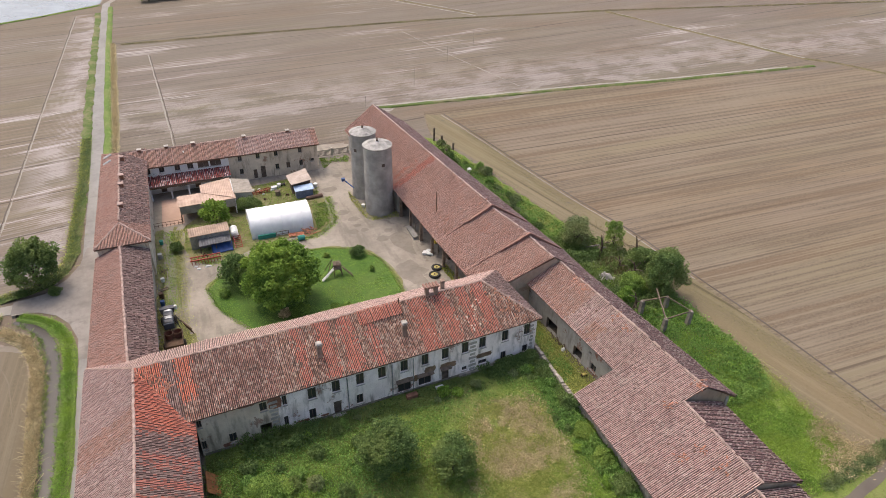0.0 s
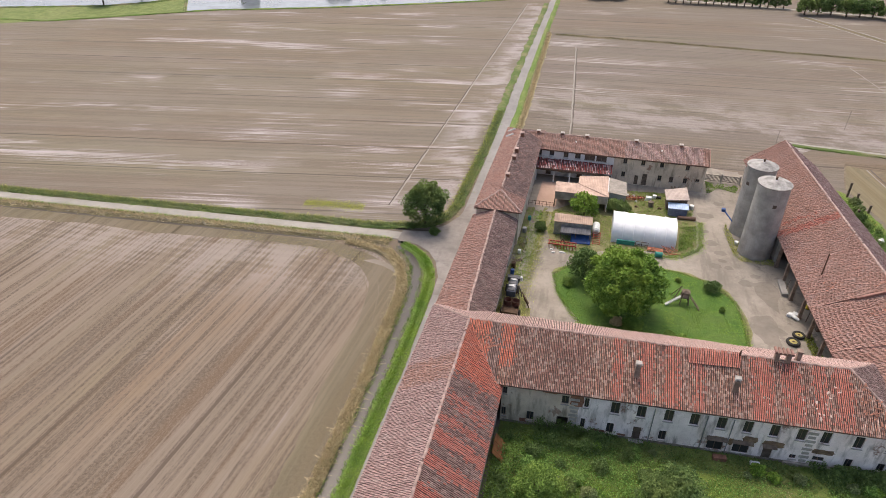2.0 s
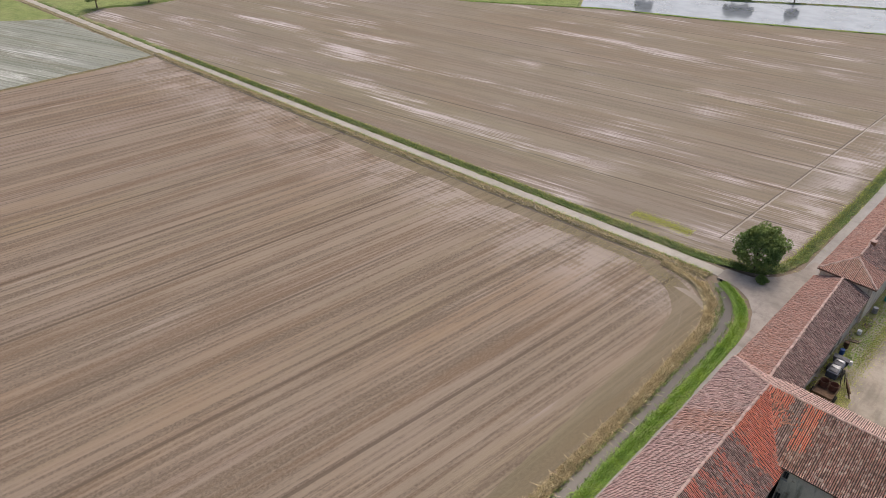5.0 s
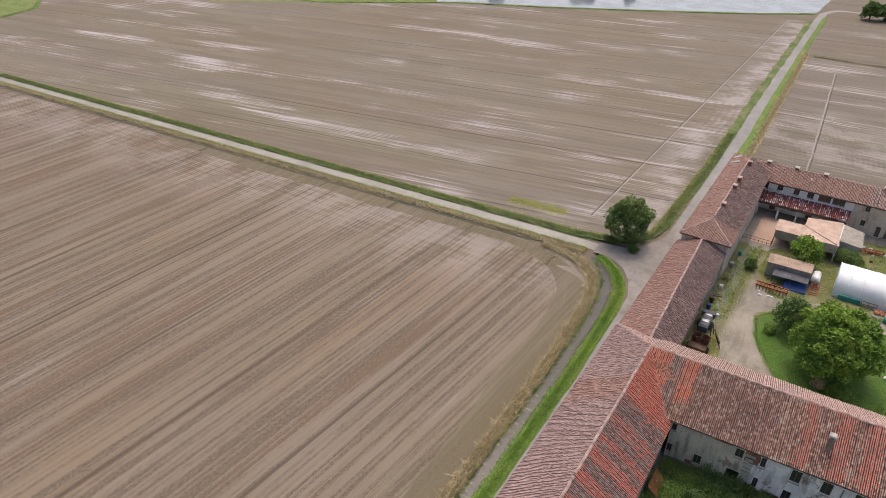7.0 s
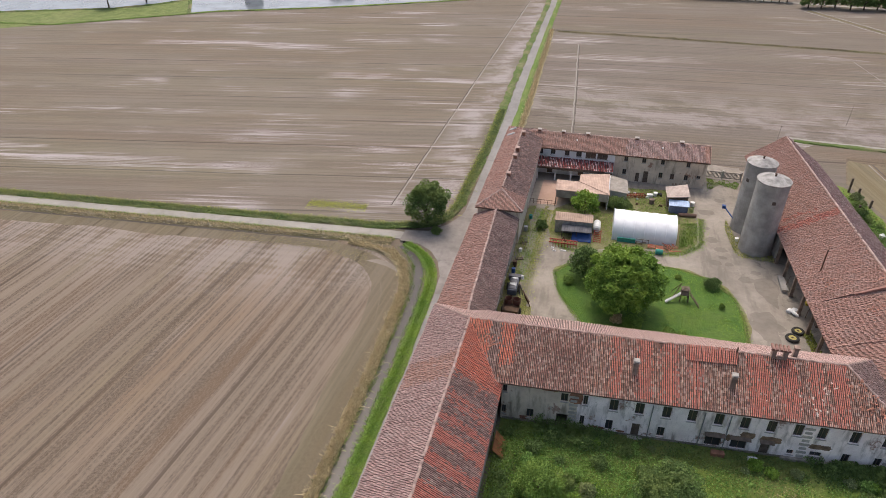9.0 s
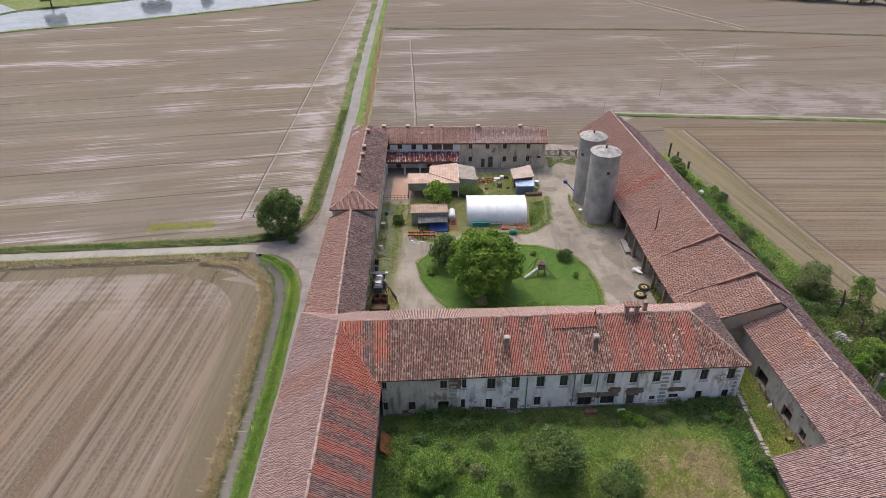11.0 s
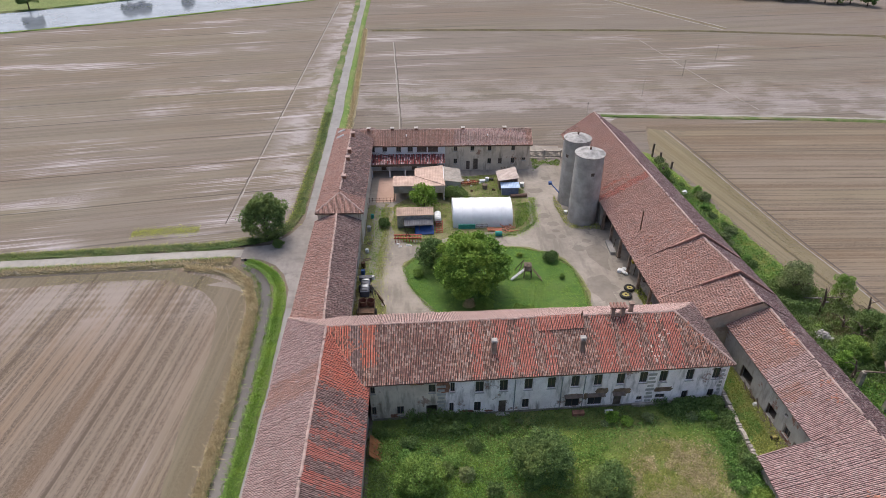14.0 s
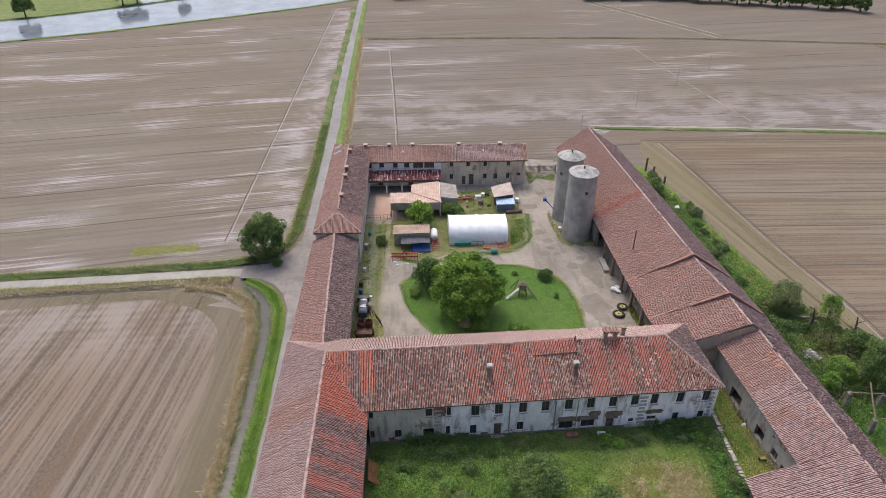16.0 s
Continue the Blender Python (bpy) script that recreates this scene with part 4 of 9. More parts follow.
ribbon("ditch_bank", [(-263, 77), (-269, 88), (-262, 100), (-262, 112), (-264, 126), (-290, 146)], 0.9, M_VERGE_ROUGH, "rough grass bank at the field's far end", ((-1, 0.0), (0, 0.5), (1, 0.0)), 0.03, wobble=0.6, rough=0.2)
patch("field_far_west", [(-262, 72), (-300, 69), (-420, 60), (-420, -40), (-300, 20)], 0.034, M_FIELD_GREEN, "young green rice field beyond the hedge", 0.8)
ribbon("ditch_bank", [(-199, 76.5), (-198.2, 60), (-198, 20), (-200, -60)], 0.5, M_DRYBROWN, "low dry dam of the half flooded field", ((-1, 0.0), (0, 0.35), (1, 0.0)), 0.03, wobble=0.4, rough=0.2)
patch("field_wet_corner", [(-198.4, 76.0), (-198, 20), (-200, -60), (-420, -80), (-300, 20), (-262, 71)], 0.03, M_FIELD_WET, "half flooded field with pale water", 0.8)

patch("field_margin", [(50, 139.5), (47.2, 128), (51.7, 112), (53.2, 99.6), (57.2, 79), (60.5, 64), (61.0, 54), (61.8, 46), (61.0, 35), (61.6, 29), (66.2, -60), (74, -60), (71, 10), (69.0, 32), (68.2, 46), (66.0, 63), (64.5, 77.5), (61.1, 92), (58.0, 110), (54.8, 130), (53.2, 138)], 0.03, M_FIELD_MARGIN, "yellow-brown field margin with wheel marks", 0.4)

# roads
ROAD_W = [(-19.4, -60), (-19.3, 30), (-19.25, 60), (-19.4, 80), (-20.2, 100), (-20.4, 130), (-20.8, 150), (-21.4, 170), (-22.2, 222), (-22.5, 262), (-22.3, 276)]
ribbon("road", ROAD_W, 1.25, M_ROAD, "narrow pale asphalt lane along the farm wall", ((-1, 0.0), (-0.96, 0.05), (0, 0.075), (0.96, 0.05), (1, 0.0)), 0.03, wobble=0.08, category="road")
ribbon("road", [(-22.3, 276), (-19, 284), (-5, 284), (40, 281), (120, 272)], 1.0, M_LANE, "earth track along the far field", ((-1, 0.0), (0, 0.04), (1, 0.0)), 0.03, wobble=0.2, category="road")
LANE = [(x, cross_y(x)) for x in (-600, -280, -200, -120, -60, -32)] + [(-26, 90.6), (-20.5, 90.2)]
ribbon("road", LANE, 1.15, M_LANE, "pale concrete farm lane between the fields", ((-1, 0.0), (-0.95, 0.05), (0, 0.07), (0.95, 0.05), (1, 0.0)), 0.035, wobble=0.12, category="road")
patch("road_junction", [(-30, 89.3), (-26.5, 88.6), (-24, 87), (-22.2, 84.5), (-21.0, 80.5), (-20.6, 76), (-18.2, 76), (-18.0, 104), (-20.9, 104), (-21.7, 99.5), (-23.2, 95.8), (-26, 93), (-30, 92.3)], 0.112, M_JUNCTION, "worn asphalt where the lanes meet", 0.15, category="road")

# verges and banks
BANK = ((-1, 0.0), (-0.6, 0.22), (0, 0.3), (0.6, 0.2), (1, 0.0))
ribbon("verge", [(-21.05, -40), (-21.05, 40), (-21.1, 60), (-21.4, 72), (-22.0, 80.5), (-23.7, 84.7), (-26.3, 87.1), (-28.6, 88.3)], 0.95, M_VERGE, "mown green grass verge between lane and ditch", BANK, 0.03, wobble=0.25, rough=0.1)
ribbon("ditch", [(-22.75, -40), (-22.7, 40), (-22.75, 55), (-23.1, 66), (-23.4, 76), (-24.1, 81.4), (-26.3, 85.3), (-29.0, 87.8)], 0.78, M_DITCH, "narrow ditch with grey standing water", ((-1, 0.02), (1, 0.02)), 0.03, wobble=0.25, category="ditch")
ribbon("ditch_bank", [(-24.3, -40), (-24.2, 40), (-24.3, 56), (-24.75, 67), (-25.3, 76), (-27.0, 81.5), (-30.5, 85.2), (-38, 86.6)], 0.62, M_DRY, "bank of dry yellow grass along the ditch", ((-1, 0.0), (-0.5, 0.3), (0.1, 0.42), (0.7, 0.25), (1, 0.0)), 0.03, wobble=0.35, rough=0.25)
ribbon("verge", [(-600, cross_y(-600) + 2.0), (-60, cross_y(-60) + 2.1), (-34, cross_y(-34) + 2.3), (-27, 94.5), (-24.2, 97), (-22.9, 102), (-22.6, 130), (-23.0, 150), (-23.6, 170), (-24.4, 262)], 1.0, M_VERGE_ROUGH, "rough green grass verge of the lane", BANK, 0.03, wobble=0.7, rough=0.2)
ribbon("verge", [(-600, cross_y(-600) - 2.2), (-60, cross_y(-60) - 2.3), (-36, cross_y(-36) - 2.3), (-31, 88.2)], 1.05, M_DRYBROWN, "dry brown grass bank of the lane", ((-1, 0.0), (-0.6, 0.3), (0, 0.15), (0.5, 0.3), (1, 0.0)), 0.03, wobble=0.4, rough=0.2)
rs_ = random.Random(41)
g = Geo()
for k in range(1300):
    x = -36 - 165 * rs_.random() ** 1.3
    y, w, z = cross_y(x) - 2.55 + rs_.gauss(0, 0.28), rs_.uniform(0.06, 0.2), 0.16 + rs_.uniform(0, 0.14)
    g.block([(x - w, y - w * 0.6, z), (x + w, y - w * 0.7, z), (x + w * 0.8, y + w * 0.6, z), (x - w * 0.9, y + w * 0.7, z), (x - w * 0.6, y - w * 0.4, z + w), (x + w * 0.5, y - w * 0.4, z + w * 0.8), (x + w * 0.5, y + w * 0.4, z + w * 0.9), (x - w * 0.6, y + w * 0.3, z + w)])
tagged(part("bank_stones", g, M_BANKCLOD), "pale clods and stones on the dry bank of the lane", "stones", "", "stuff")
# nearly flat strip: the bank's shadow line laid in as dark colour
ribbon("ditch", [(x, cross_y(x) - 3.5) for x in (-196, -120, -60, -40)], 0.3, M_RUT, "dark furrow along the lane's bank, its shadow line put into the colour", ((-1, 0.0), (0, -0.008), (1, 0.0)), 0.036, wobble=0.12, category="ditch")
ribbon("verge", [(-18.6, 127), (-18.8, 150), (-19.6, 175), (-20.4, 222), (-20.8, 270)], 0.85, M_VERGE, "green grass verge of the lane", BANK, 0.03, wobble=0.35, rough=0.12)
ribbon("verge", [(-17.0, 127), (-17.2, 150), (-18.2, 190), (-19.0, 222)], 0.7, M_DRY, "dry brown field margin", ((-1, 0.0), (0, 0.25), (1, 0.0)), 0.03, wobble=0.4, rough=0.2)
ribbon("ditch_bank", [(41, 147), (46, 146.4), (90, 143.4), (122, 140), (168, 136.6)], 0.8, M_VERGE_ROUGH, "grassy bank between two fields", BANK, 0.03, wobble=0.4, rough=0.1)
ribbon("field_track", [(40, 148.6), (45, 148.0), (90, 145.0), (122, 141.6), (160, 138.6)], 0.4, M_LANE, "pale dry track beside the bank", ((-1, 0.0), (0, 0.03), (1, 0.0)), 0.03, wobble=0.3)
ribbon("ditch_bank", [(-17, 220.8), (4, 220.9), (62, 219.1), (86, 218), (145, 210.5), (259, 188.5)], 0.55, M_DRYBROWN, "low dry field bank", ((-1, 0.0), (0, 0.4), (1, 0.0)), 0.03, wobble=0.4, rough=0.2)
ribbon("ditch_bank", [(145, 209.4), (159.5, 172.5), (170, 142.7), (176.6, 136.6), (182, 124), (196, 92)], 0.5, M_DRYBROWN, "low dry bank that divides the far fields", ((-1, 0.0), (0, 0.35), (1, 0.0)), 0.03, wobble=0.4, rough=0.2)
ribbon("field_track", [(146.4, 209), (161, 172.5), (171.4, 143.4)], 0.35, M_TRAM, "pale track beside the far bank", ((-1, 0.0), (0, 0.03), (1, 0.0)), 0.03, wobble=0.3)
ribbon("ditch_bank", [(-24.5, 274), (-43, 262.5), (-73, 247.5), (-107, 231.5), (-139, 219.5), (-184, 191), (-215, 188)], 0.8, M_VERGE, "low grassy dam of the flooded paddy", BANK, 0.03, wobble=0.4, rough=0.15)
ribbon("field_track", [(-31.6, 260), (-33.4, 180), (-35.0, 100)], 0.1, M_RUT, "dark wheel rut across the field", ((-1, 0.0), (0, 0.03), (1, 0.0)), 0.03, wobble=0.15)
ribbon("field_track", [(-31.25, 260), (-33.05, 180), (-34.65, 100)], 0.12, M_TRAM, "pale dry tramline across the field", ((-1, 0.0), (0, 0.04), (1, 0.0)), 0.03, wobble=0.2)
ribbon("field_track", [(-9.2, 206.6), (-7.3, 175), (-5.2, 135)], 0.13, M_RUT, "dark wheel rut across the field", ((-1, 0.0), (0, 0.03), (1, 0.0)), 0.03, wobble=0.15)
ribbon("field_track", [(-9.6, 208), (-7.7, 175), (-5.6, 135)], 0.15, M_TRAM, "pale dry tramline across the field", ((-1, 0.0), (0, 0.04), (1, 0.0)), 0.03, wobble=0.2)
EAST_TRACK = [(53.4, 138), (55.0, 130), (58.2, 110), (61.3, 92), (64.7, 77.5), (66.2, 63), (68.4, 46), (69.2, 32), (71, 10)]
ribbon("field_track", EAST_TRACK[:6], 0.12, M_TRAM, "pale wheel track along the field edge", ((-1, 0.0), (0, 0.04), (1, 0.0)), 0.03, wobble=0.1)
ribbon("field_track", [(x + 0.75, y + 0.1) for x, y in EAST_TRACK], 0.16, M_RUT, "dark wheel rut along the field edge", ((-1, 0.0), (0, 0.04), (1, 0.0)), 0.03, wobble=0.12)
rt = random.Random(4)
g = Geo()
for (xa, ya), (xb, yb) in zip(EAST_TRACK, EAST_TRACK[1:]):
    L = math.dist((xa, ya), (xb, yb))
    for k in range(int(L / 0.55)):
        w = (k + rt.random() * 0.5) / (L / 0.55)
        x, y = xa + (xb - xa) * w + rt.choice((1.6, 2.0, 3.4, 3.9, -1.3)) + rt.gauss(0, 0.12), ya + (yb - ya) * w
        if y < 70 or noise.noise(Vector((x * 0.06, y * 0.06, 3))) < -0.06:
            continue
        l, d = rt.uniform(0.4, 1.2), rt.uniform(0.03, 0.08)
        g.face([(x - l, y - d, 0.045), (x + l, y - d + 0.06, 0.045), (x + l * 0.9, y + d, 0.045), (x - l * 0.9, y + d - 0.04, 0.045)])
tagged(part("tyre_marks", g, M_RUT), "rungs of dark tyre marks beside the track", "track", "", "stuff")

ribbon("field_track", [(65, 266), (76.0, 250.5), (87, 234.6), (98.0, 219.0)], 0.3, M_TRAM, "pale earth track across the far field", ((-1, 0.0), (0, 0.04), (1, 0.0)), 0.03, wobble=0.5)
ribbon("field_track", [(66.4, 267), (77.4, 251.5), (88.4, 235.6), (99.2, 220.2)], 0.45, M_DRYBROWN, "dry grass beside the far track", ((-1, 0.0), (0, 0.2), (1, 0.0)), 0.03, wobble=0.5)
ribbon("field_track", [(67.8, 268), (78.8, 252.5), (89.8, 236.6), (100.2, 221.4)], 0.3, M_TRAM, "pale earth track across the far field", ((-1, 0.0), (0, 0.04), (1, 0.0)), 0.03, wobble=0.5)
ribbon("field_track", [(67.1, 208.9), (73.5, 175.5), (79.9, 149.7)], 0.12, M_TRAM, "faint pale track across the field", ((-1, 0.0), (0, 0.04), (1, 0.0)), 0.03, wobble=0.3)

ribbon("brook", [(48, 23.6), (55.8, 25.0), (62.2, 26.3), (70, 28.6), (86, 33)], 0.55, M_BROOK, "grey brook that crosses behind the stable", ((-1, 0.0), (1, 0.0)), 0.075, wobble=0.3, category="ditch")
M_HEADLAND = field_mat("field_soil_headland", radians(87), grey(0.150, 1.09, 0.905, 0.62), grey(0.118, 1.09, 0.90, 0.57), grey(0.285, 1.04, 0.90, 0.80), 0.3, 0.55, 0.68, 2.2, 12.0, 0.02, contrast=0.45, coarse=0.3, tint=0.3)
patch("field_headland", [(-25.2, 20), (-25.2, 60), (-25.8, 73), (-27.7, 80), (-32, 83.6)] + [(x, cross_y(x) - 3.9) for x in (-40, -60, -90, -130)] + [(x, cross_y(x) - 7.0 + (x % 7) * 0.3) for x in (-128, -104, -90, -81, -70, -61, -52, -46, -40)] + [(-33.5, 80.6), (-30.6, 76.6), (-29.4, 68), (-28.6, 45), (-28.0, 20)], 0.026, M_HEADLAND, "smooth olive-brown headland along the ditch bank", 0.5)
M_HEADRUT = gravel_mat("damp_rut", grey(0.15, 1.08, 0.9, 0.66), grey(0.18, 1.08, 0.9, 0.66))
M_PUDDLE = gravel_mat("dried_mud", grey(0.20, 1.06, 0.91, 0.74), grey(0.255, 1.05, 0.91, 0.78))
for o in (1.1, 2.9):
    ribbon("wheel_rut", [(-26.1 - o, 68), (-28.0 - o * 0.9, 78.0 - o * 0.3), (-31.0 - o * 0.5, 81.4 - o * 0.8), (-34, 82.4 - o)], 0.04, M_HEADRUT, "curved wheel rut on the headland", ((-1, 0.0), (0, 0.01), (1, 0.0)), 0.034, wobble=0.12)
patch("dried_puddle", [(-33.6, 82.2), (-31.6, 82.9), (-29.4, 82.3), (-27.6, 80.9), (-27.2, 79.8), (-28.2, 80.3), (-29.8, 81.2), (-31.8, 81.6)], 0.036, M_PUDDLE, "pale dried mud where water stood in the field's corner", 0.35, 0.4)

# the farm's own ground
patch("courtyard", [(-11, 66), (33, 66), (35, 100), (35, 128), (20, 131), (-11, 121)], 0.03, M_YARD, "trodden gravel courtyard of the farm", 0, category="ground")
LAWN = [(-3.9, 85.9), (-2.0, 88.6), (2, 90.6), (8, 91.4), (15, 91.0), (20.1, 88.9), (22.4, 85), (23.1, 80.9), (23.1, 75.6), (22, 71.5), (16, 70), (6, 71), (1.5, 73.8), (-0.8, 77.2), (-2.9, 81.4)]
patch("lawn", LAWN, 0.06, M_LAWN, "oval green lawn in the courtyard", 0.5, 0.5)
ribbon("lawn_edge", LAWN[:11], 0.55, M_YARDGRASS, "thin yellowed grass along the lawn's edge", ((-1, 0.0), (0, 0.015), (1, 0.0)), 0.046, step=0.6, wobble=0.6)
patch("yard_grass", [(-10.8, 68), (-6.8, 68), (-6.2, 76), (-7.6, 84), (-7.8, 95), (-7.2, 106), (-10.8, 106)], 0.045, M_YARDGRASS, "thin grass strip along the west wing", 1.0, 0.5)
patch("yard_grass", [(-6.4, 95.5), (-4.5, 93.6), (1.5, 93.2), (5, 95), (16, 96), (18, 100), (18.5, 112), (15, 117), (5, 117), (-6, 106.8)], 0.045, M_YARDGRASS, "patchy grass of the kitchen garden", 1.0, 0.5)
patch("meadow", [(-6.9, 20), (38.6, 20), (38.6, 66), (35.5, 66), (35.5, 57), (-6.9, 54.6)], 0.03, M_MEADOW, "overgrown meadow in front of the old house", 0)
patch("meadow", [(43, 20), (62, 20), (61.4, 29), (61.0, 35), (61.8, 46), (61.0, 54), (60.4, 64), (57, 79), (52.5, 99.6), (50.5, 112), (46.5, 126), (43, 128)], 0.035, M_MEADOW, "rank green growth behind the barns", 0.9, 1.0)
patch("terrace", [(-9.4, 106.7), (-5.8, 107.0), (-5.8, 112.4), (-2.2, 116.4), (-9.2, 116.4)], 0.09, M_TERRACOTTA, "pink paved terrace before the porch", 0)

ribbon("garden_path", [(-6.2, 76.5), (-7.9, 82), (-8.7, 87), (-8.8, 92), (-8.6, 98), (-8.8, 103.4), (-8.6, 106.4)], 0.75, M_YARD, "trodden gravel path beside the garden", ((-1, 0.0), (0, 0.012), (1, 0.0)), 0.052, step=0.8, wobble=0.5)
rp = random.Random(17)
for x, y, r_ in ((19.6, 104.9, 0.7), (20.5, 101.3, 0.9), (21.6, 98.5, 0.8), (18.9, 100.3, 0.5), (20.3, 110.6, 1.1), (20.4, 94.4, 0.8), (27.7, 86.3, 0.7), (21.7, 96.2, 0.5), (22.5, 94.4, 0.6), (24.6, 90.6, 0.9), (26.3, 92.8, 0.6), (23.0, 115.6, 0.8), (25.0, 82.0, 0.7), (27.4, 79.6, 0.9)):
    pts = [(x + math.cos(k * 0.45) * r_ * rp.uniform(0.75, 1.15) * 1.35, y + math.sin(k * 0.45) * r_ * rp.uniform(0.75, 1.15)) for k in range(14)]
    patch("pothole", pts, 0.036, M_DAMP, "shallow damp pothole in the gravel yard", 0.15, 0.3)

for pts in ([(25.2, 90.5), (28.2, 91.6), (29.0, 87), (28.2, 84.2), (26.6, 85.2), (25.6, 87.6)], [(24.2, 82.4), (26.8, 82.8), (27.6, 79.6), (27.2, 76.2), (25.0, 76.6), (24.0, 79.4)]):
    patch("damp_patch", pts, 0.033, M_DAMP, "dark damp stain in the gravel before the barn", 0.9, 0.35)

# ---------------------------------------------------------------- old main house (south range)
house = thing("farmhouse", (14, 61, 0), "long two-storey old farmhouse with flaking white plaster and patched tile roof", "house")
F0, F1 = (-7.0, 54.7), (35.0, 56.9)
SOUTH = [(0.1, 0.6, 4.3, 5.4, "black"), (6.7, 7.5, 4.0, 5.3, "black"), (9.2, 9.7, 3.9, 5.4, "black")]
for s in (12.1, 14.9, 17.8, 20.5, 23.3, 26.0, 28.7, 31.4, 33.8, 37.0, 40.2):
    SOUTH.append((s, s + 0.95, 3.6, 5.35, "window"))
SOUTH += [(0.1, 0.6, 0.9, 2.2, "black"), (3.0, 3.8, 0.7, 2.1, "black"), (6.4, 7.7, 0.2, 2.0, "hole"), (9.1, 9.6, 0.7, 2.2, "black"), (12.0, 12.8, 0.5, 2.1, "window"),
          (14.9, 15.8, 0.05, 2.1, "door"), (17.7, 18.5, 0.6, 2.1, "window"), (22.9, 24.6, 0.3, 2.0, "window"), (25.6, 27.3, 0.4, 2.1, "window"),
          (28.7, 29.7, 0.05, 1.9, "door"), (31.5, 32.2, 0.7, 1.4, "black"), (33.8, 35.0, 0.9, 1.6, "black"), (37.0, 37.8, 0.5, 1.9, "window"), (40.2, 41.0, 0.7, 1.9, "window")]
FM = (F0[0] + 8.65 * 42 / 42.06, F0[1] + 8.65 * 2.2 / 42.06)
facade(house, F0, FM, 0, 5.85, M_BEIGE, [o for o in SOUTH if o[1] < 8.6])
facade(house, FM, F1, 0, 5.85, M_WHITE, [(o[0] - 8.65, o[1] - 8.65, *o[2:]) for o in SOUTH if o[0] > 8.65])
wall(house, (34.9, 57.4), (34.0, 67.9), 0, 5.85, M_WHITE)
wall(house, (34.0, 67.9), (-17.6, 66.7), 0, 5.45, M_OLDGREY)
HR0, HR1 = (-12.2, 61.0, 9.15), (29.5, 62.6, 9.2)
roof_slope(house, "roof_slope", (-12.2, 54.05, 5.95), (35.5, 56.6, 5.9), HR1, HR0, [M_TILE_MIX, M_TILE_ORANGE, M_TILE_RED, M_TILE_GREY, M_TILE_DARK, M_DECK],
           [(0.0, 3.0, 0, 20, 1), (0.9, 1.4, 6.2, 6.6, 5), (1.6, 2.3, 5.3, 5.8, 5), (2.2, 2.7, 5.6, 5.9, 5), (0.5, 0.8, 7.2, 7.4, 5),  (3.0, 4.4, 0, 20, 3), (4.4, 6.0, 2.2, 20, 1), (6.0, 14.6, 0, 20, 4), (17.2, 18.1, 0, 20, 2), (19.9, 21.6, 0, 20, 2), (22.6, 24.3, 0, 20, 2), (25.7, 26.9, 0, 20, 2), (31.8, 33.9, 0, 20, 2), (35.0, 36.9, 0, 20, 2), (38.1, 39.4, 0, 20, 2), (40.1, 41.9, 0, 20, 2)])
roof_slope(house, "roof_slope", (34.6, 68.8, 5.5), (-18.2, 67.3, 5.3), HR0, HR1, [M_TILE_PINK])
roof_slope(house, "roof_slope", (35.5, 56.6, 5.9), (34.6, 68.8, 5.6), (29.5, 62.61, 9.2), (29.5, 62.59, 9.2), [M_TILE_GREY])
ridge_cap(house, HR0, HR1)
ridge_cap(house, HR1, (35.4, 56.7, 6.0))
ridge_cap(house, HR1, (34.5, 68.6, 5.6))
ridge_cap(house, HR0, (-18.0, 67.2, 5.4))

part("valley_flashing", Geo().bar((-10.7, 57.5, 7.55), (-7.05, 54.5, 5.75), 0.5, 0.05), M_SHEET, house)

# ---------------------------------------------------------------- south-west wing
wing = thing("farm_wing", (-12.2, 45, 0), "long farm wing along the lane under patched red and grey tiles", "barn")
wall(wing, (-17.6, 67.2), (-17.6, 24), 0, 5.2, M_BARNWALL)
wall(wing, (-17.6, 24), (-7.35, 24), 0, 5.2, M_BARNWALL)
wall(wing, (-7.35, 24), (-7.35, 54.6), 0, 5.2, M_BARNWALL, [(26.5, 28.5, 0.05, 2.4)])
gable(wing, (-17.6, 24), (-7.35, 24), 5.2, 5.4, 8.5, M_BARNWALL)
WR0, WR1 = (-12.1, 23.6, 8.75), (-12.2, 61.0, 9.1)
roof_slope(wing, "roof_slope", (-18.2, 67.3, 5.2), (-18.2, 23.6, 5.1), WR0, WR1, [M_TILE_PINK, M_TILE_ROSE], [(12, 16, 0, 20, 1)])
bands = [(28.6, 40, 0, 20, 2), (25.5, 28.6, 0, 20, 3), (24.4, 24.9, 0, 20, 3), (22.6, 24.0, 0, 20, 3), (20.6, 21.6, 0, 20, 3), (17.4, 19.0, 0, 20, 3), (14, 16, 0, 20, 3), (6, 11, 0, 20, 1)]
roof_slope(wing, "roof_slope", (-6.9, 23.6, 5.4), (-6.95, 56.0, 5.5), WR1, WR0, [M_TILE_RED, M_TILE_MIX, M_TILE_ORANGE, M_TILE_GREY], bands)
ridge_cap(wing, WR0, WR1)

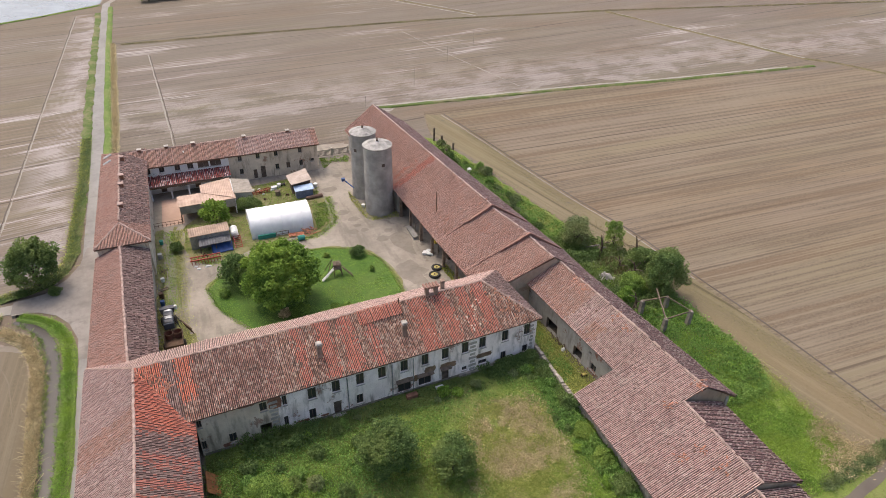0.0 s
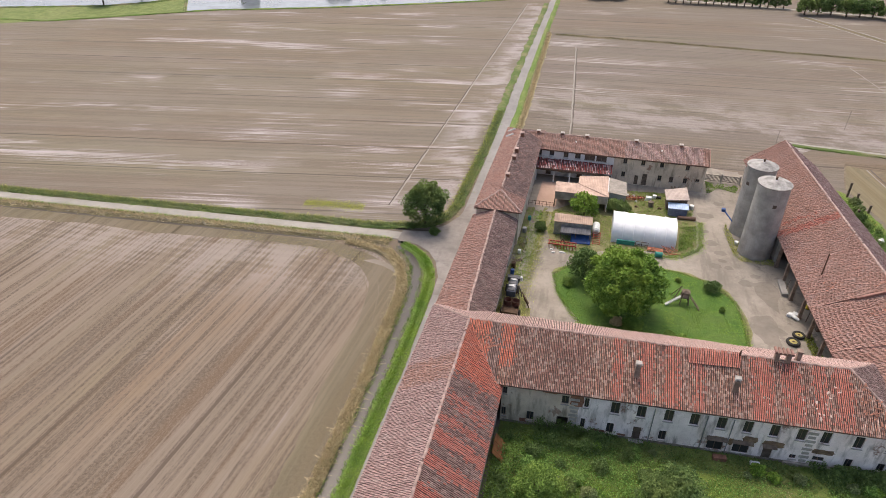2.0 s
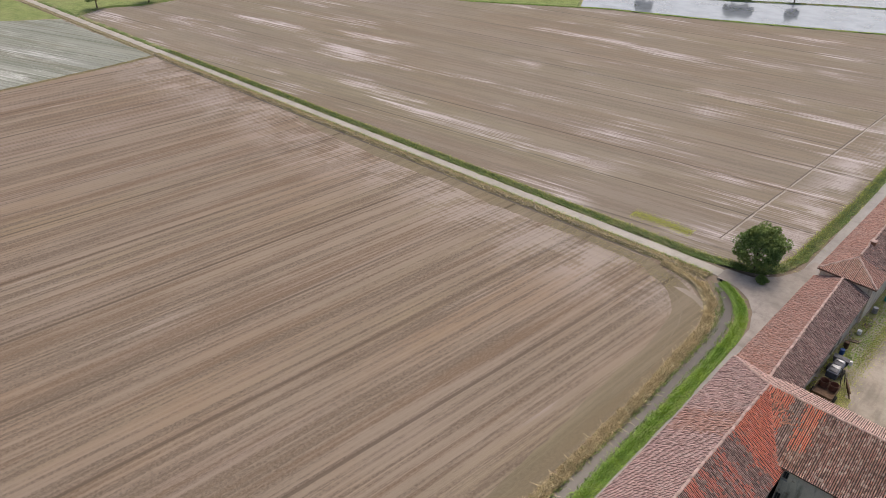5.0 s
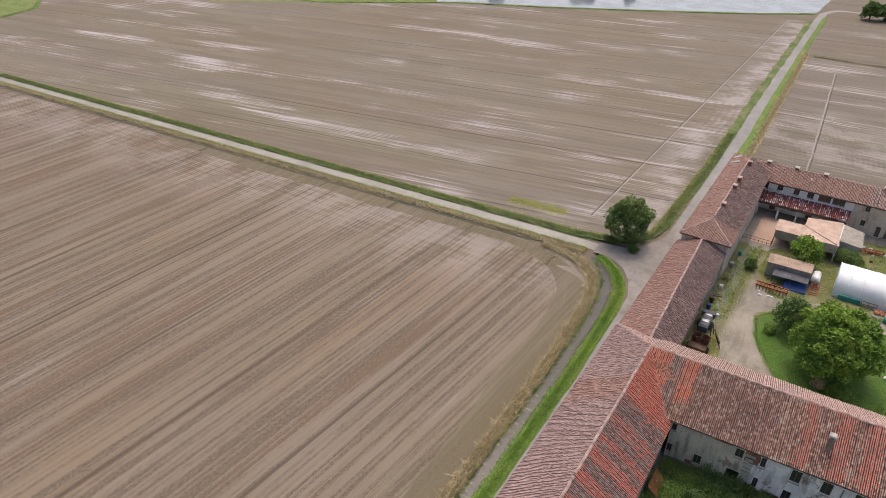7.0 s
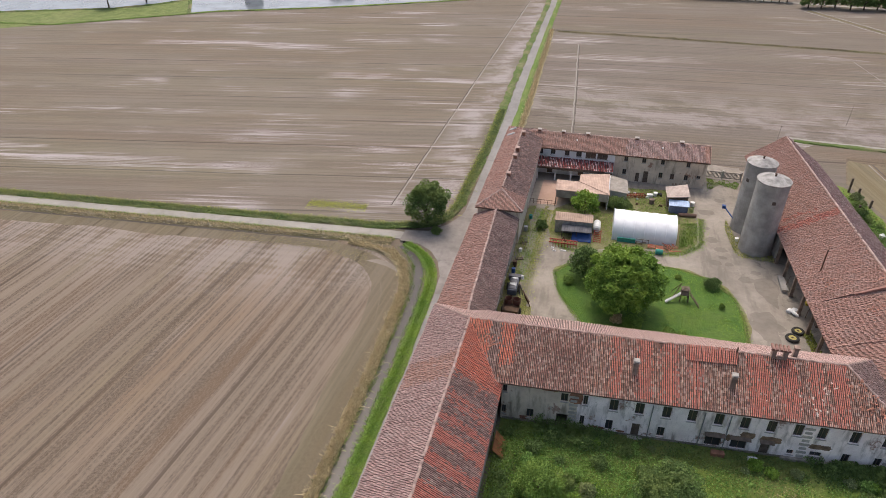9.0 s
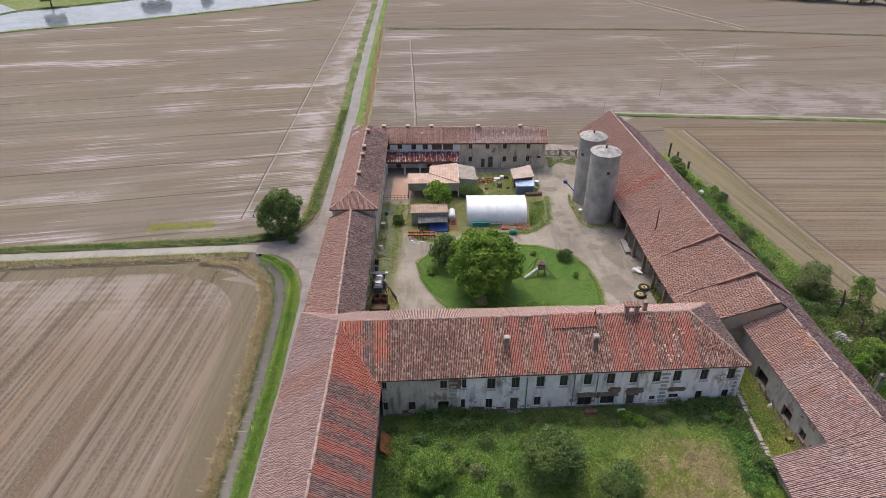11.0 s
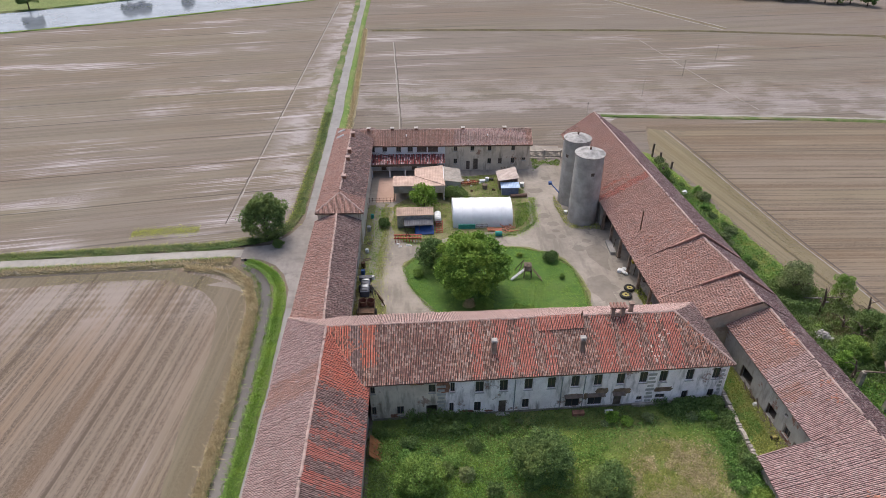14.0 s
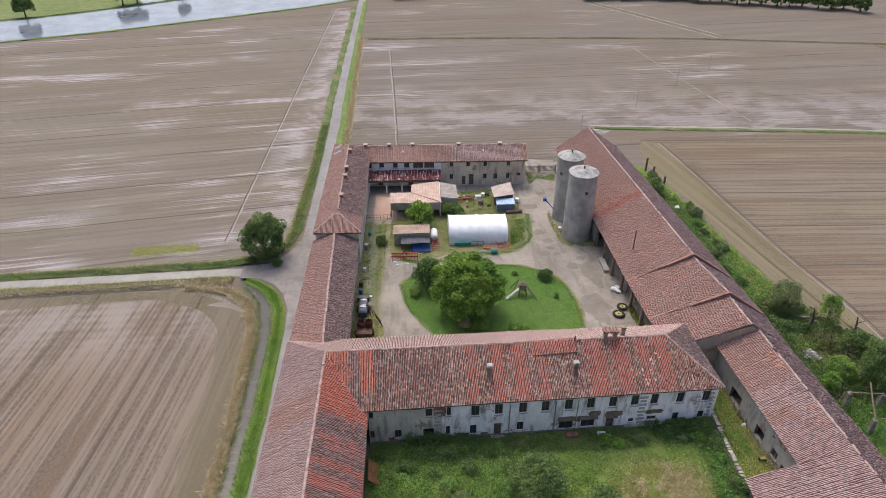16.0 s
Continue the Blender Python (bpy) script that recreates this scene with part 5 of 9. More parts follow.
# ---------------------------------------------------------------- west wing (between corner and tower-like hip)
west = thing("farm_wing", (-14.4, 80, 0), "low west wing with rose tiles on the lane side and dark grey ones on the yard side", "barn")
wall(west, (-17.6, 94.6), (-17.6, 67.2), 0, 4.7, M_BARNWALL)
wall(west, (-11.0, 67.6), (-11.0, 94.6), 0, 4.7, M_BARNWALL, [(2, 5.5, 0.05, 3.0), (7, 10.5, 0.05, 3.0), (12, 15.5, 0.05, 3.0), (17, 18.2, 0.05, 2.2), (20, 21, 1.2, 2.3), (23, 24, 1.2, 2.3)])
XR0, XR1 = (-13.3, 63.9, 6.5), (-14.5, 92.6, 6.25)
roof_slope(west, "roof_slope", (-18.1, 92.6, 4.7), (-18.1, 65.6, 4.8), XR0, XR1, [M_TILE_ROSE])
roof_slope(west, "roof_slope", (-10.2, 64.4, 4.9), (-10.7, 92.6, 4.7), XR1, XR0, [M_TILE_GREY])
ridge_cap(west, XR0, XR1)

# ---------------------------------------------------------------- north-west wing
nw = thing("farm_wing", (-14.6, 108, 0), "north-west dwelling wing with hipped tile roof and roof windows", "house")
wall(nw, (-17.6, 125.6), (-17.6, 92.7), 0, 6.2, M_BARNWALL)
wall(nw, (-17.6, 92.7), (-10.7, 92.7), 0, 6.2, M_BEIGE)
wall(nw, (-10.7, 92.7), (-10.7, 119.6), 0, 6.2, M_OLDGREY, [(14.0, 13.0, 0.05, 2.2), (15, 16, 1.0, 2.3), (19, 20, 3.4, 4.5), (5, 6, 3.2, 4.2)])
wall(nw, (-11.0, 125.6), (-17.6, 125.6), 0, 6.2, M_OLDGREY)
NR0, NR1 = (-14.3, 96.1, 8.0), (-14.6, 122.4, 7.7)
roof_slope(nw, "roof_slope", (-17.85, 126.2, 6.3), (-17.95, 92.2, 6.3), NR0, NR1, [M_TILE_ROSE])
roof_slope(nw, "roof_slope", (-10.2, 92.2, 6.3), (-10.3, 126.2, 6.3), NR1, NR0, [M_TILE_ROSE, M_TILE_GREY], [(4.5, 40, 0, 20, 1)])
roof_slope(nw, "roof_slope", (-17.95, 92.2, 6.3), (-10.2, 92.2, 6.3), (-14.29, 96.1, 8.0), (-14.31, 96.1, 8.0), [M_TILE_ROSE])
ridge_cap(nw, NR0, NR1)
ridge_cap(nw, NR0, (-17.85, 92.3, 6.4))
ridge_cap(nw, NR0, (-10.3, 92.3, 6.4))

# ---------------------------------------------------------------- north house
north = thing("farmhouse", (4, 122.6, 0), "two-storey north house, one half white plaster, one half bare grey", "house")
N0, NM, N1 = (-11.0, 119.6), (3.6, 119.6), (20.3, 119.6)
UP = [(2.4, 3.3), (5.1, 6.0), (7.3, 8.3)]
ops = [(0.3, 0.9, 4.0, 5.2, "window")] + [(a, b, 4.05, 5.25, "window") for a, b in UP] + [(9.1, 11.0, 4.05, 5.3, "shutter"), (11.3, 13.2, 4.05, 5.3, "shutter"),
       (2.0, 3.0, 0.1, 2.2, "door"), (5.0, 6.2, 0.9, 2.2, "window"), (8.0, 9.0, 0.1, 2.2, "door"), (10.8, 12.0, 0.9, 2.2, "window")]
facade(north, N0, NM, 0, 5.6, M_HOUSEWHITE, ops)
ops = [(a - 15.1, a - 14.4, 4.15, 5.3, "black") for a in (16.8, 20.1, 23.5, 28.1)] + [(1.7, 2.4, 1.4, 2.5, "black"), (4.2, 4.9, 0.05, 2.0, "door"), (5.6, 6.5, 0.05, 2.5, "door"),
       (8.4, 9.1, 1.4, 2.5, "black"), (10.5, 11.2, 1.4, 2.5, "shutter"), (13.0, 13.7, 1.4, 2.5, "black"), (15.2, 15.9, 2.0, 2.6, "black")]
facade(north, NM, N1, 0, 5.6, M_BEIGE, ops)
wall(north, N1, (20.3, 125.8), 0, 5.6, M_OLDGREY)
wall(north, (20.3, 125.8), (-11.0, 125.8), 0, 5.6, M_OLDGREY)
gable(north, N1, (20.3, 125.8), 5.6, 3.1, 7.15, M_OLDGREY)
PR0, PR1 = (-14.6, 122.7, 7.4), (20.7, 122.7, 7.4)
roof_slope(north, "roof_slope", (-14.6, 119.1, 5.5), (20.7, 119.1, 5.5), PR1, PR0, [M_TILE_ROSE, M_TILE_PINK], [(20, 34, 0, 20, 1)])
roof_slope(north, "roof_slope", (20.7, 126.3, 5.5), (-14.6, 126.3, 5.5), PR0, PR1, [M_TILE_GREY])
ridge_cap(north, PR0, PR1)

# ---------------------------------------------------------------- east barn
barn = thing("barn", (37, 95, 0), "long open-fronted east barn under stepped rose tile roof", "barn")
wall(barn, (46.6, 66.0), (40.0, 126.3), 0, 4.3, M_BARNWALL)
wall(barn, (40.0, 126.3), (28.2, 126.3), 0, 4.3, M_BARNWALL)
wall(barn, (28.2, 126.3), (29.6, 98.0), 0, 4.2, M_BARNWALL, [(6, 9, 0.05, 3.2), (14, 17, 0.05, 3.2)])
SEG = [  # y, west eave x, ridge x, ridge z, east eave x, at both ends
    ((126.8, 27.6, 33.9, 9.0, 40.6), (80.2, 30.2, 39.3, 9.0, 46.3)),
    ((80.6, 30.18, 39.25, 8.62, 46.26), (71.4, 30.9, 41.2, 8.62, 47.4)),
    ((71.8, 30.87, 41.12, 8.24, 47.36), (65.3, 31.6, 41.8, 8.24, 47.7)),
]
for (ya, wa, ra, za, ea), (yb, wb, rb, zb, eb) in SEG:
    roof_slope(barn, "roof_slope", (wa, ya, 4.3), (wb, yb, 4.3), (rb, yb, zb), (ra, ya, za), [M_TILE_ROSE, M_TILE_RED], [(27.0, 28.6, 0, 20, 1), (25.2, 25.8, 0, 6, 1)] if ya > 100 else [])
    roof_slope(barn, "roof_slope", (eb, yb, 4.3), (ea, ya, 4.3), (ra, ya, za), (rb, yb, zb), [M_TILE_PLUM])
    ridge_cap(barn, (ra, ya, za), (rb, yb, zb))
    if yb > 70:
        for w in (wb, eb):
            k = 0.55 if w == wb else 0.1
            part("verge_tile", Geo().bar((w + (rb - w) * k, yb - 0.02, 4.38 + (zb - 4.26) * k), (rb, yb - 0.02, zb + 0.16), 0.34, 0.34), M_VERGETILE, barn)
    gable(barn, (wb + 0.4, yb + 0.12), (eb - 0.3, yb + 0.12), 4.2, rb - wb - 0.4, zb - 0.12, M_GABLE)
wall(barn, (36.0, 65.5), (47.2, 65.5), 0, 4.2, M_GABLE)
for k in range(7):
    y = 96.5 - k * 4.3
    x = 29.75 + (96.5 - y) * 0.075
    g = Geo().box(x - 0.2, x + 0.2, y - 0.2, y + 0.2, 0, 4.2)
    g.box(x - 0.27, x + 0.27, y - 0.27, y + 0.27, 0, 0.35)
    part("pillar", g, M_PILLAR, barn)
    if k < 6:
        part("beam", Geo().bar((x, y, 4.05), (x + 0.32, y - 4.3, 4.05), 0.24, 0.28), M_DECK, barn)
patch("barn_floor", [(29.8, 97.5), (32, 67), (46, 67), (41.5, 97.5)], 0.06, M_YARD, "dusty earth floor under the barn roof")

# ---------------------------------------------------------------- south-east wing
se = thing("barn", (43, 45, 0), "long south-east stable wing with bleached tile roof", "barn")
S0, S1 = (38.5, 66.4), (40.4, 46.3)
facade(se, S0, S1, 0, 4.5, M_STABLE, [(5.5, 8.0, 0.05, 2.0, "hole"), (11.7, 13.5, 0.05, 1.75, "hole"), (15.3, 16.4, 0.6, 1.75, "black"), (14.7, 15.2, 2.75, 3.15, "black"), (17.3, 18.2, 0.05, 1.3, "black"), (6.5, 7.1, 3.85, 4.3, "black"), (12.6, 13.3, 3.85, 4.3, "black"), (15.5, 16.1, 3.85, 4.3, "black")])
wall(se, (50.0, 38.4), (47.0, 65.4), 0, 4.3, M_BARNWALL)
wall(se, (40.3, 46.35), (35.1, 46.35), 0, 2.7, M_BARNWALL)
wall(se, (35.1, 46.3), (35.3, 10.4), 0, 2.45, M_STONE)
RN, RM, RS = (42.9, 65.3, 7.3), (44.9, 46.2, 7.3), (45.7, 38.2, 7.3)
roof_slope(se, "roof_slope", (37.95, 65.6, 4.65), (39.85, 46.2, 4.45), RM, RN, [M_TILE_PINK, M_TILE_ROSE, M_DECK], [(4.6, 5.2, 5.9, 6.2, 2), (5.8, 6.5, 5.75, 6.05, 2), (6.6, 7.0, 5.5, 5.9, 2), (2.9, 3.3, 6.0, 6.15, 2), (11.0, 11.3, 3.3, 3.5, 2), (15.6, 16.1, 6.1, 6.4, 2), (0, 9, 0, 20, 1), (12, 14, 0, 3, 1)], sag=0.14)
roof_slope(se, "roof_slope", (34.4, 46.3, 2.55), (34.5, 38.2, 2.5), RS, RM, [M_TILE_PINK], sag=0.1)
roof_slope(se, "roof_slope", (34.5, 38.2, 2.5), (34.7, 26.8, 2.5), (43.3, 26.8, 6.2), (43.0, 38.2, 6.15), [M_TILE_PINK, M_DECK], [(3.1, 3.4, 4.4, 4.6, 1), (5.0, 5.6, 6.6, 6.8, 1), (5.8, 6.2, 5.2, 5.35, 1), (8.0, 8.3, 7.2, 7.5, 1), (7.4, 7.7, 3.1, 3.3, 1)], sag=0.1)
roof_slope(se, "roof_slope", (34.7, 26.8, 2.3), (34.9, 10, 2.3), (42.6, 10, 5.6), (42.6, 26.8, 5.6), [M_TILE_PINK], sag=0.1)
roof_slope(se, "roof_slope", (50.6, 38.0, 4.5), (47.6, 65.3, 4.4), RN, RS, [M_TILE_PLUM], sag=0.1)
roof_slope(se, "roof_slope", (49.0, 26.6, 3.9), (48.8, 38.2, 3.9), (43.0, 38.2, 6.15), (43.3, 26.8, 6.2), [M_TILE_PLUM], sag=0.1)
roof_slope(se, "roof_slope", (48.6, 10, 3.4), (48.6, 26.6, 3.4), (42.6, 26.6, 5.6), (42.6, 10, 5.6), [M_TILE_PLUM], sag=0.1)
for a, b in ((RN, RM), (RM, RS), ((43.0, 38.2, 6.15), (43.3, 26.8, 6.2)), ((42.6, 26.8, 5.6), (42.6, 10, 5.6))):
    ridge_cap(se, a, b, lost=0.16)
wall(se, (41.2, 38.5), (50.0, 38.5), 0, 4.4, M_GABLE)
gable(se, (34.95, 27.0), (48.8, 27.0), 2.4, 8.35, 6.0, M_GABLE)
wall(se, (44.0, 27.0), (48.8, 27.0), 0, 3.7, M_GABLE)
gable(se, (40.0, 38.5), (50.0, 38.5), 4.4, 5.7, 7.1, M_GABLE)
g = Geo()
prof_ = [(35.0, 2.3), (48.7, 2.3), (48.7, 3.8), (43.3, 5.98), (35.0, 2.48)]
g.v = [(x, 26.86, z) for x, z in prof_] + [(x, 26.96, z) for x, z in prof_]
g.f = [tuple(range(5)), tuple(range(9, 4, -1))] + [(k, 5 + k, 5 + (k + 1) % 5, (k + 1) % 5) for k in range(5)]
g.m = [0] * 7
part("gable_wall", g, M_GABLE, se)
wall(se, (35.3, 27.0), (48.4, 27.0), 0, 3.6, M_BARNWALL)
gable(se, (36.4, 27.0), (48.4, 27.0), 3.3, 6.8, 6.0, M_BARNWALL)
wall(se, (48.4, 10.4), (48.4, 38.4), 0, 3.6, M_BARNWALL)
wall(se, (35.3, 10.4), (48.4, 10.4), 0, 3.2, M_BARNWALL)


# ---------------------------------------------------------------- plants
def leaf_quads(pos, size, rng, tilt=0.8, stretch=1.4, lift=1.5):
    """Leaf-like quads at the given places, each bent along its middle."""
    n = len(pos)
    a = rng.normal(size=(n, 3))
    a[:, 2] *= tilt
    a /= np.linalg.norm(a, axis=1)[:, None]
    b = np.cross(a, rng.normal(size=(n, 3)) * np.array([1, 1, lift]))
    b /= np.linalg.norm(b, axis=1)[:, None] + 1e-9
    s = (size * rng.uniform(0.6, 1.35, n))[:, None]
    a, b = a * s * stretch * 0.5, b * s * 0.5
    return np.stack([pos - a, pos + b * 0.9, pos + a, pos - b * 0.9], 1).reshape(-1, 3)


def leaf_mesh(name, verts, material, parent=None, label=""):
    n = len(verts) // 4
    me = bpy.data.meshes.new(name)
    me.vertices.add(len(verts))
    me.vertices.foreach_set("co", verts.astype(np.float32).ravel())
    me.loops.add(len(verts))
    me.loops.foreach_set("vertex_index", np.arange(len(verts), dtype=np.int32))
    me.polygons.add(n)
    me.polygons.foreach_set("loop_start", np.arange(0, 4 * n, 4, dtype=np.int32))
    me.polygons.foreach_set("loop_total", np.full(n, 4, dtype=np.int32))
    me.materials.append(material)
    me.update(calc_edges=True)
    ob = new(name, me)
    if parent is not None:
        ob.parent = parent
        ob.matrix_parent_inverse = Matrix.Translation(parent.location).inverted()
    if label:
        tagged(ob, label)
    return ob


def crown_points(c, r, n, rng, squash=0.85, clumps=26, hollow=0.55, clump=0.36, full=0.55):
    """Places for leaves: a lumpy full crown with denser clumps and ragged gaps."""
    n1 = int(n * full)
    d = rng.normal(size=(n1, 3))
    d /= np.linalg.norm(d, axis=1)[:, None]
    d[:, 2] = np.where(d[:, 2] < -0.55, -d[:, 2], d[:, 2])
    s = float(rng.uniform(0, 50))
    swell = np.array([0.84 + 0.26 * noise.noise(Vector((a * 1.7 + s, b * 1.7, e * 1.7))) + 0.16 * noise.noise(Vector((a * 4.5, b * 4.5 + s, e * 4.5))) for a, b, e in d])
    gap = np.array([noise.noise(Vector((a * 3.1, b * 3.1, e * 3.1 + s))) for a, b, e in d])
    rad = r * swell * rng.uniform(0.35, 1.0, n1) ** 0.35
    rad = np.where(gap < -0.32, rad * 0.75, rad)
    shell = np.array(c) + d * rad[:, None] * np.array([1, 1, squash])
    n2 = n - n1
    d = rng.normal(size=(clumps, 3))
    d /= np.linalg.norm(d, axis=1)[:, None]
    d[:, 2] = np.where(d[:, 2] < -0.6, -d[:, 2], d[:, 2])
    cc = np.array(c) + d * (r * rng.uniform(0.62, 0.92, clumps))[:, None] * np.array([1, 1, squash])
    cr = r * rng.uniform(clump * 0.45, clump * 0.95, clumps) * (26 / max(26, clumps)) ** 0.33
    which = rng.integers(0, clumps, n2)
    p = rng.normal(size=(n2, 3))
    p /= np.linalg.norm(p, axis=1)[:, None]
    lumps = cc[which] + p * (cr[which] * rng.uniform(hollow, 1.05, n2) ** 0.6)[:, None] * np.array([1, 1, 0.8])
    return np.concatenate([shell, lumps])


def tree(at, crown_z, r, material, label, seed, n=5200, leaf=0.34, squash=0.9, name="tree", trunk_r=0.28, clumps=30, group=""):
    rng = np.random.default_rng(seed)
    x, y = at
    t = thing(name, (x, y, 0), label, name, group)
    g = Geo()
    top = crown_z - r * squash * 0.25
    g.tube((x, y, -0.05), (x, y, top * 0.5), trunk_r * 1.25, trunk_r * 0.85, 10)
    g.tube((x, y, top * 0.5), (x + 0.1, y, top), trunk_r * 0.85, trunk_r * 0.55, 10)
    for k in range(7):
        w = k * 2.4 + seed
        z0 = top * (0.55 + 0.06 * k)
        e = Vector((x + math.cos(w) * r * 0.62, y + math.sin(w) * r * 0.62, min(crown_z + r * squash * (0.1 + 0.08 * k), crown_z + r * 0.7)))
        m = Vector((x, y, z0)).lerp(e, 0.5) + Vector((0, 0, 0.15 * r))
        g.tube((x, y, z0), m, trunk_r * 0.45, trunk_r * 0.28, 7)
        g.tube(m, e, trunk_r * 0.28, trunk_r * 0.08, 7)
    part("trunk", g, M_BARK, t)
    pts = crown_points((x, y, crown_z), r, n, rng, squash, clumps)
    pts = pts[pts[:, 2] > 0.15]
    leaf_mesh("crown", leaf_quads(pts, leaf, rng), material, t)
    return t


def bush(at, h, r, material, label, seed, n=900, leaf=0.22, group="", clumps=9):
    rng = np.random.default_rng(seed)
    x, y = at
    t = thing("bush", (x, y, 0), label, "bush", group)
    g = Geo()
    for k in range(5):
        w = k * 1.26 + seed
        g.tube((x, y, 0), (x + math.cos(w) * r * 0.5, y + math.sin(w) * r * 0.5, h * 0.6), 0.05, 0.02, 6)
    part("stem", g, M_BARK, t)
    pts = crown_points((x, y, h * 0.5), r, n, rng, h / (2 * r), clumps, clump=0.42)
    pts = pts[pts[:, 2] > 0.05]
    leaf_mesh("foliage", leaf_quads(pts, leaf, rng), material, t)
    return t


def inside(poly, x, y):
    hit = np.zeros(len(x), dtype=bool)
    for k, (xa, ya) in enumerate(poly):
        xb, yb = poly[(k + 1) % len(poly)]
        c = ((ya > y) != (yb > y)) & (x < (xb - xa) * (y - ya) / (yb - ya + 1e-12) + xa)
        hit ^= c
    return hit


def undergrowth(name, poly, n, h, leaf, material, label, seed, clumpy=0.35, base=0.05, tilt=1.2, stretch=1.8, cut=0.0, spread=0.0):
    """Low growth over an area: leaves whose height swells and falls in clumps."""
    rng = np.random.default_rng(seed)
    xs, ys = [p[0] for p in poly], [p[1] for p in poly]
    x, y = rng.uniform(min(xs), max(xs), n * 3), rng.uniform(min(ys), max(ys), n * 3)
    ok = inside(poly, x, y)
    x, y = x[ok][:n], y[ok][:n]
    x, y = x + rng.normal(0, 1, len(x)) * spread, y + rng.normal(0, 1, len(x)) * spread
    hh = np.array([0.5 + 0.5 * noise.noise(Vector((a * clumpy, b * clumpy, seed))) + 0.25 * noise.noise(Vector((a * clumpy * 3, b * clumpy * 3, seed))) for a, b in zip(x, y)])
    keep = hh + rng.normal(0, 0.09, len(hh)) > cut
    x, y, hh = x[keep], y[keep], hh[keep].clip(0.05, 1.2)
    z = base + h * hh * rng.uniform(0.25, 1.0, len(x))
    ob = leaf_mesh(name, leaf_quads(np.stack([x, y, z], 1), leaf, rng, tilt, stretch), material)
    return tagged(ob, label, "plants", "", "stuff")


def tufts(name, line, half, n, h, w, material, label, seed, base=0.05, lean=0.8):
    """Upright grass blades in a belt along a line."""
    rng = np.random.default_rng(seed)
    seg = np.array([math.dist(a, b) for a, b in zip(line, line[1:])])
    k = rng.choice(len(seg), n, p=seg / seg.sum())
    t = rng.uniform(size=n)
    A, B = np.array(line)[k], np.array(line)[k + 1]
    d = (B - A) / (np.linalg.norm(B - A, axis=1)[:, None] + 1e-9)
    off = rng.normal(0, half * 0.5, n)
    p = A + (B - A) * t[:, None] + np.stack([-d[:, 1], d[:, 0]], 1) * off[:, None]
    hgt = h * rng.uniform(0.5, 1.3, n) * np.exp(-(off / half) ** 2)
    top = np.stack([p[:, 0] + rng.normal(0, lean * h, n), p[:, 1] + rng.normal(0, lean * h, n), base + hgt], 1)
    side = rng.normal(size=(n, 2))
    side /= np.linalg.norm(side, axis=1)[:, None]
    s3_ = np.concatenate([side * w, np.zeros((n, 1))], 1)
    bot = np.concatenate([p, np.full((n, 1), base)], 1)
    v = np.stack([bot - s3_, bot + s3_, top + s3_ * 0.5, top - s3_ * 0.5], 1).reshape(-1, 3)
    return tagged(leaf_mesh(name, v, material), label, "grass", "", "stuff")


tree((6.1, 79.2), 4.9, 5.8, M_LEAF_TREE, "broad round bright green tree on the courtyard lawn", 3, 36000, 0.25, 0.86, clumps=120)
tree((0.6, 85.6), 2.7, 2.7, M_LEAF_DARK, "small dark green tree beside the big round one", 5, 8500, 0.2, 1.0, trunk_r=0.14, clumps=22)
tree((-26.9, 95.2), 3.9, 3.9, M_LEAF_DARK, "solitary dark green tree at the lane junction", 7, 17000, 0.22, 1.15, trunk_r=0.3, clumps=40)
tree((-0.6, 103.6), 2.9, 2.6, M_LEAF_TREE, "small leafy fruit tree beside the sheds", 9, 3600, 0.26, 0.9, trunk_r=0.14, clumps=22)
tree((11.6, 46.0), 3.0, 3.6, M_LEAF_DARK, "wild leafy sapling in the overgrown meadow", 11, 15000, 0.16, 0.95, trunk_r=0.12, clumps=30)
tree((17.8, 43.0), 2.3, 2.7, M_LEAF_DARK, "dark wild shrub tree in the meadow", 12, 9000, 0.15, 1.0, trunk_r=0.1, clumps=24)
tree((59.0, 61.6), 4.0, 3.3, M_LEAF_DARK, "dark wild tree at the field edge", 13, 15000, 0.17, 1.2, trunk_r=0.2, clumps=34)
tree((53.6, 77.6), 2.5, 2.9, M_LEAF_OLIVE, "rounded grey-olive shrub tree behind the barn", 14, 9000, 0.14, 0.95, trunk_r=0.14, clumps=22)
tree((58.6, 74.2), 3.2, 1.8, M_LEAF, "thin straggling tree with sparse leaves", 15, 4200, 0.14, 1.5, trunk_r=0.1, clumps=12)
tree((59.4, 67.6), 2.0, 2.4, M_LEAF_DARK, "ivy-grown thicket behind the barn", 16, 9000, 0.14, 1.0, trunk_r=0.12, clumps=20)
tree((54.6, 63.0), 1.6, 2.2, M_LEAF, "leafy elder in the brambles", 19, 8000, 0.14, 0.9, trunk_r=0.1, clumps=20)
tree((52.2, 61.4), 1.4, 1.5, M_LEAF_BRIGHT, "yellow-green elder shoot in the brambles", 20, 5000, 0.14, 1.1, trunk_r=0.08, clumps=14)
tree((-1.4, 45.6), 1.7, 2.7, M_LEAF, "light green elder bush in the meadow", 17, 9000, 0.14, 0.75, trunk_r=0.08, clumps=24)
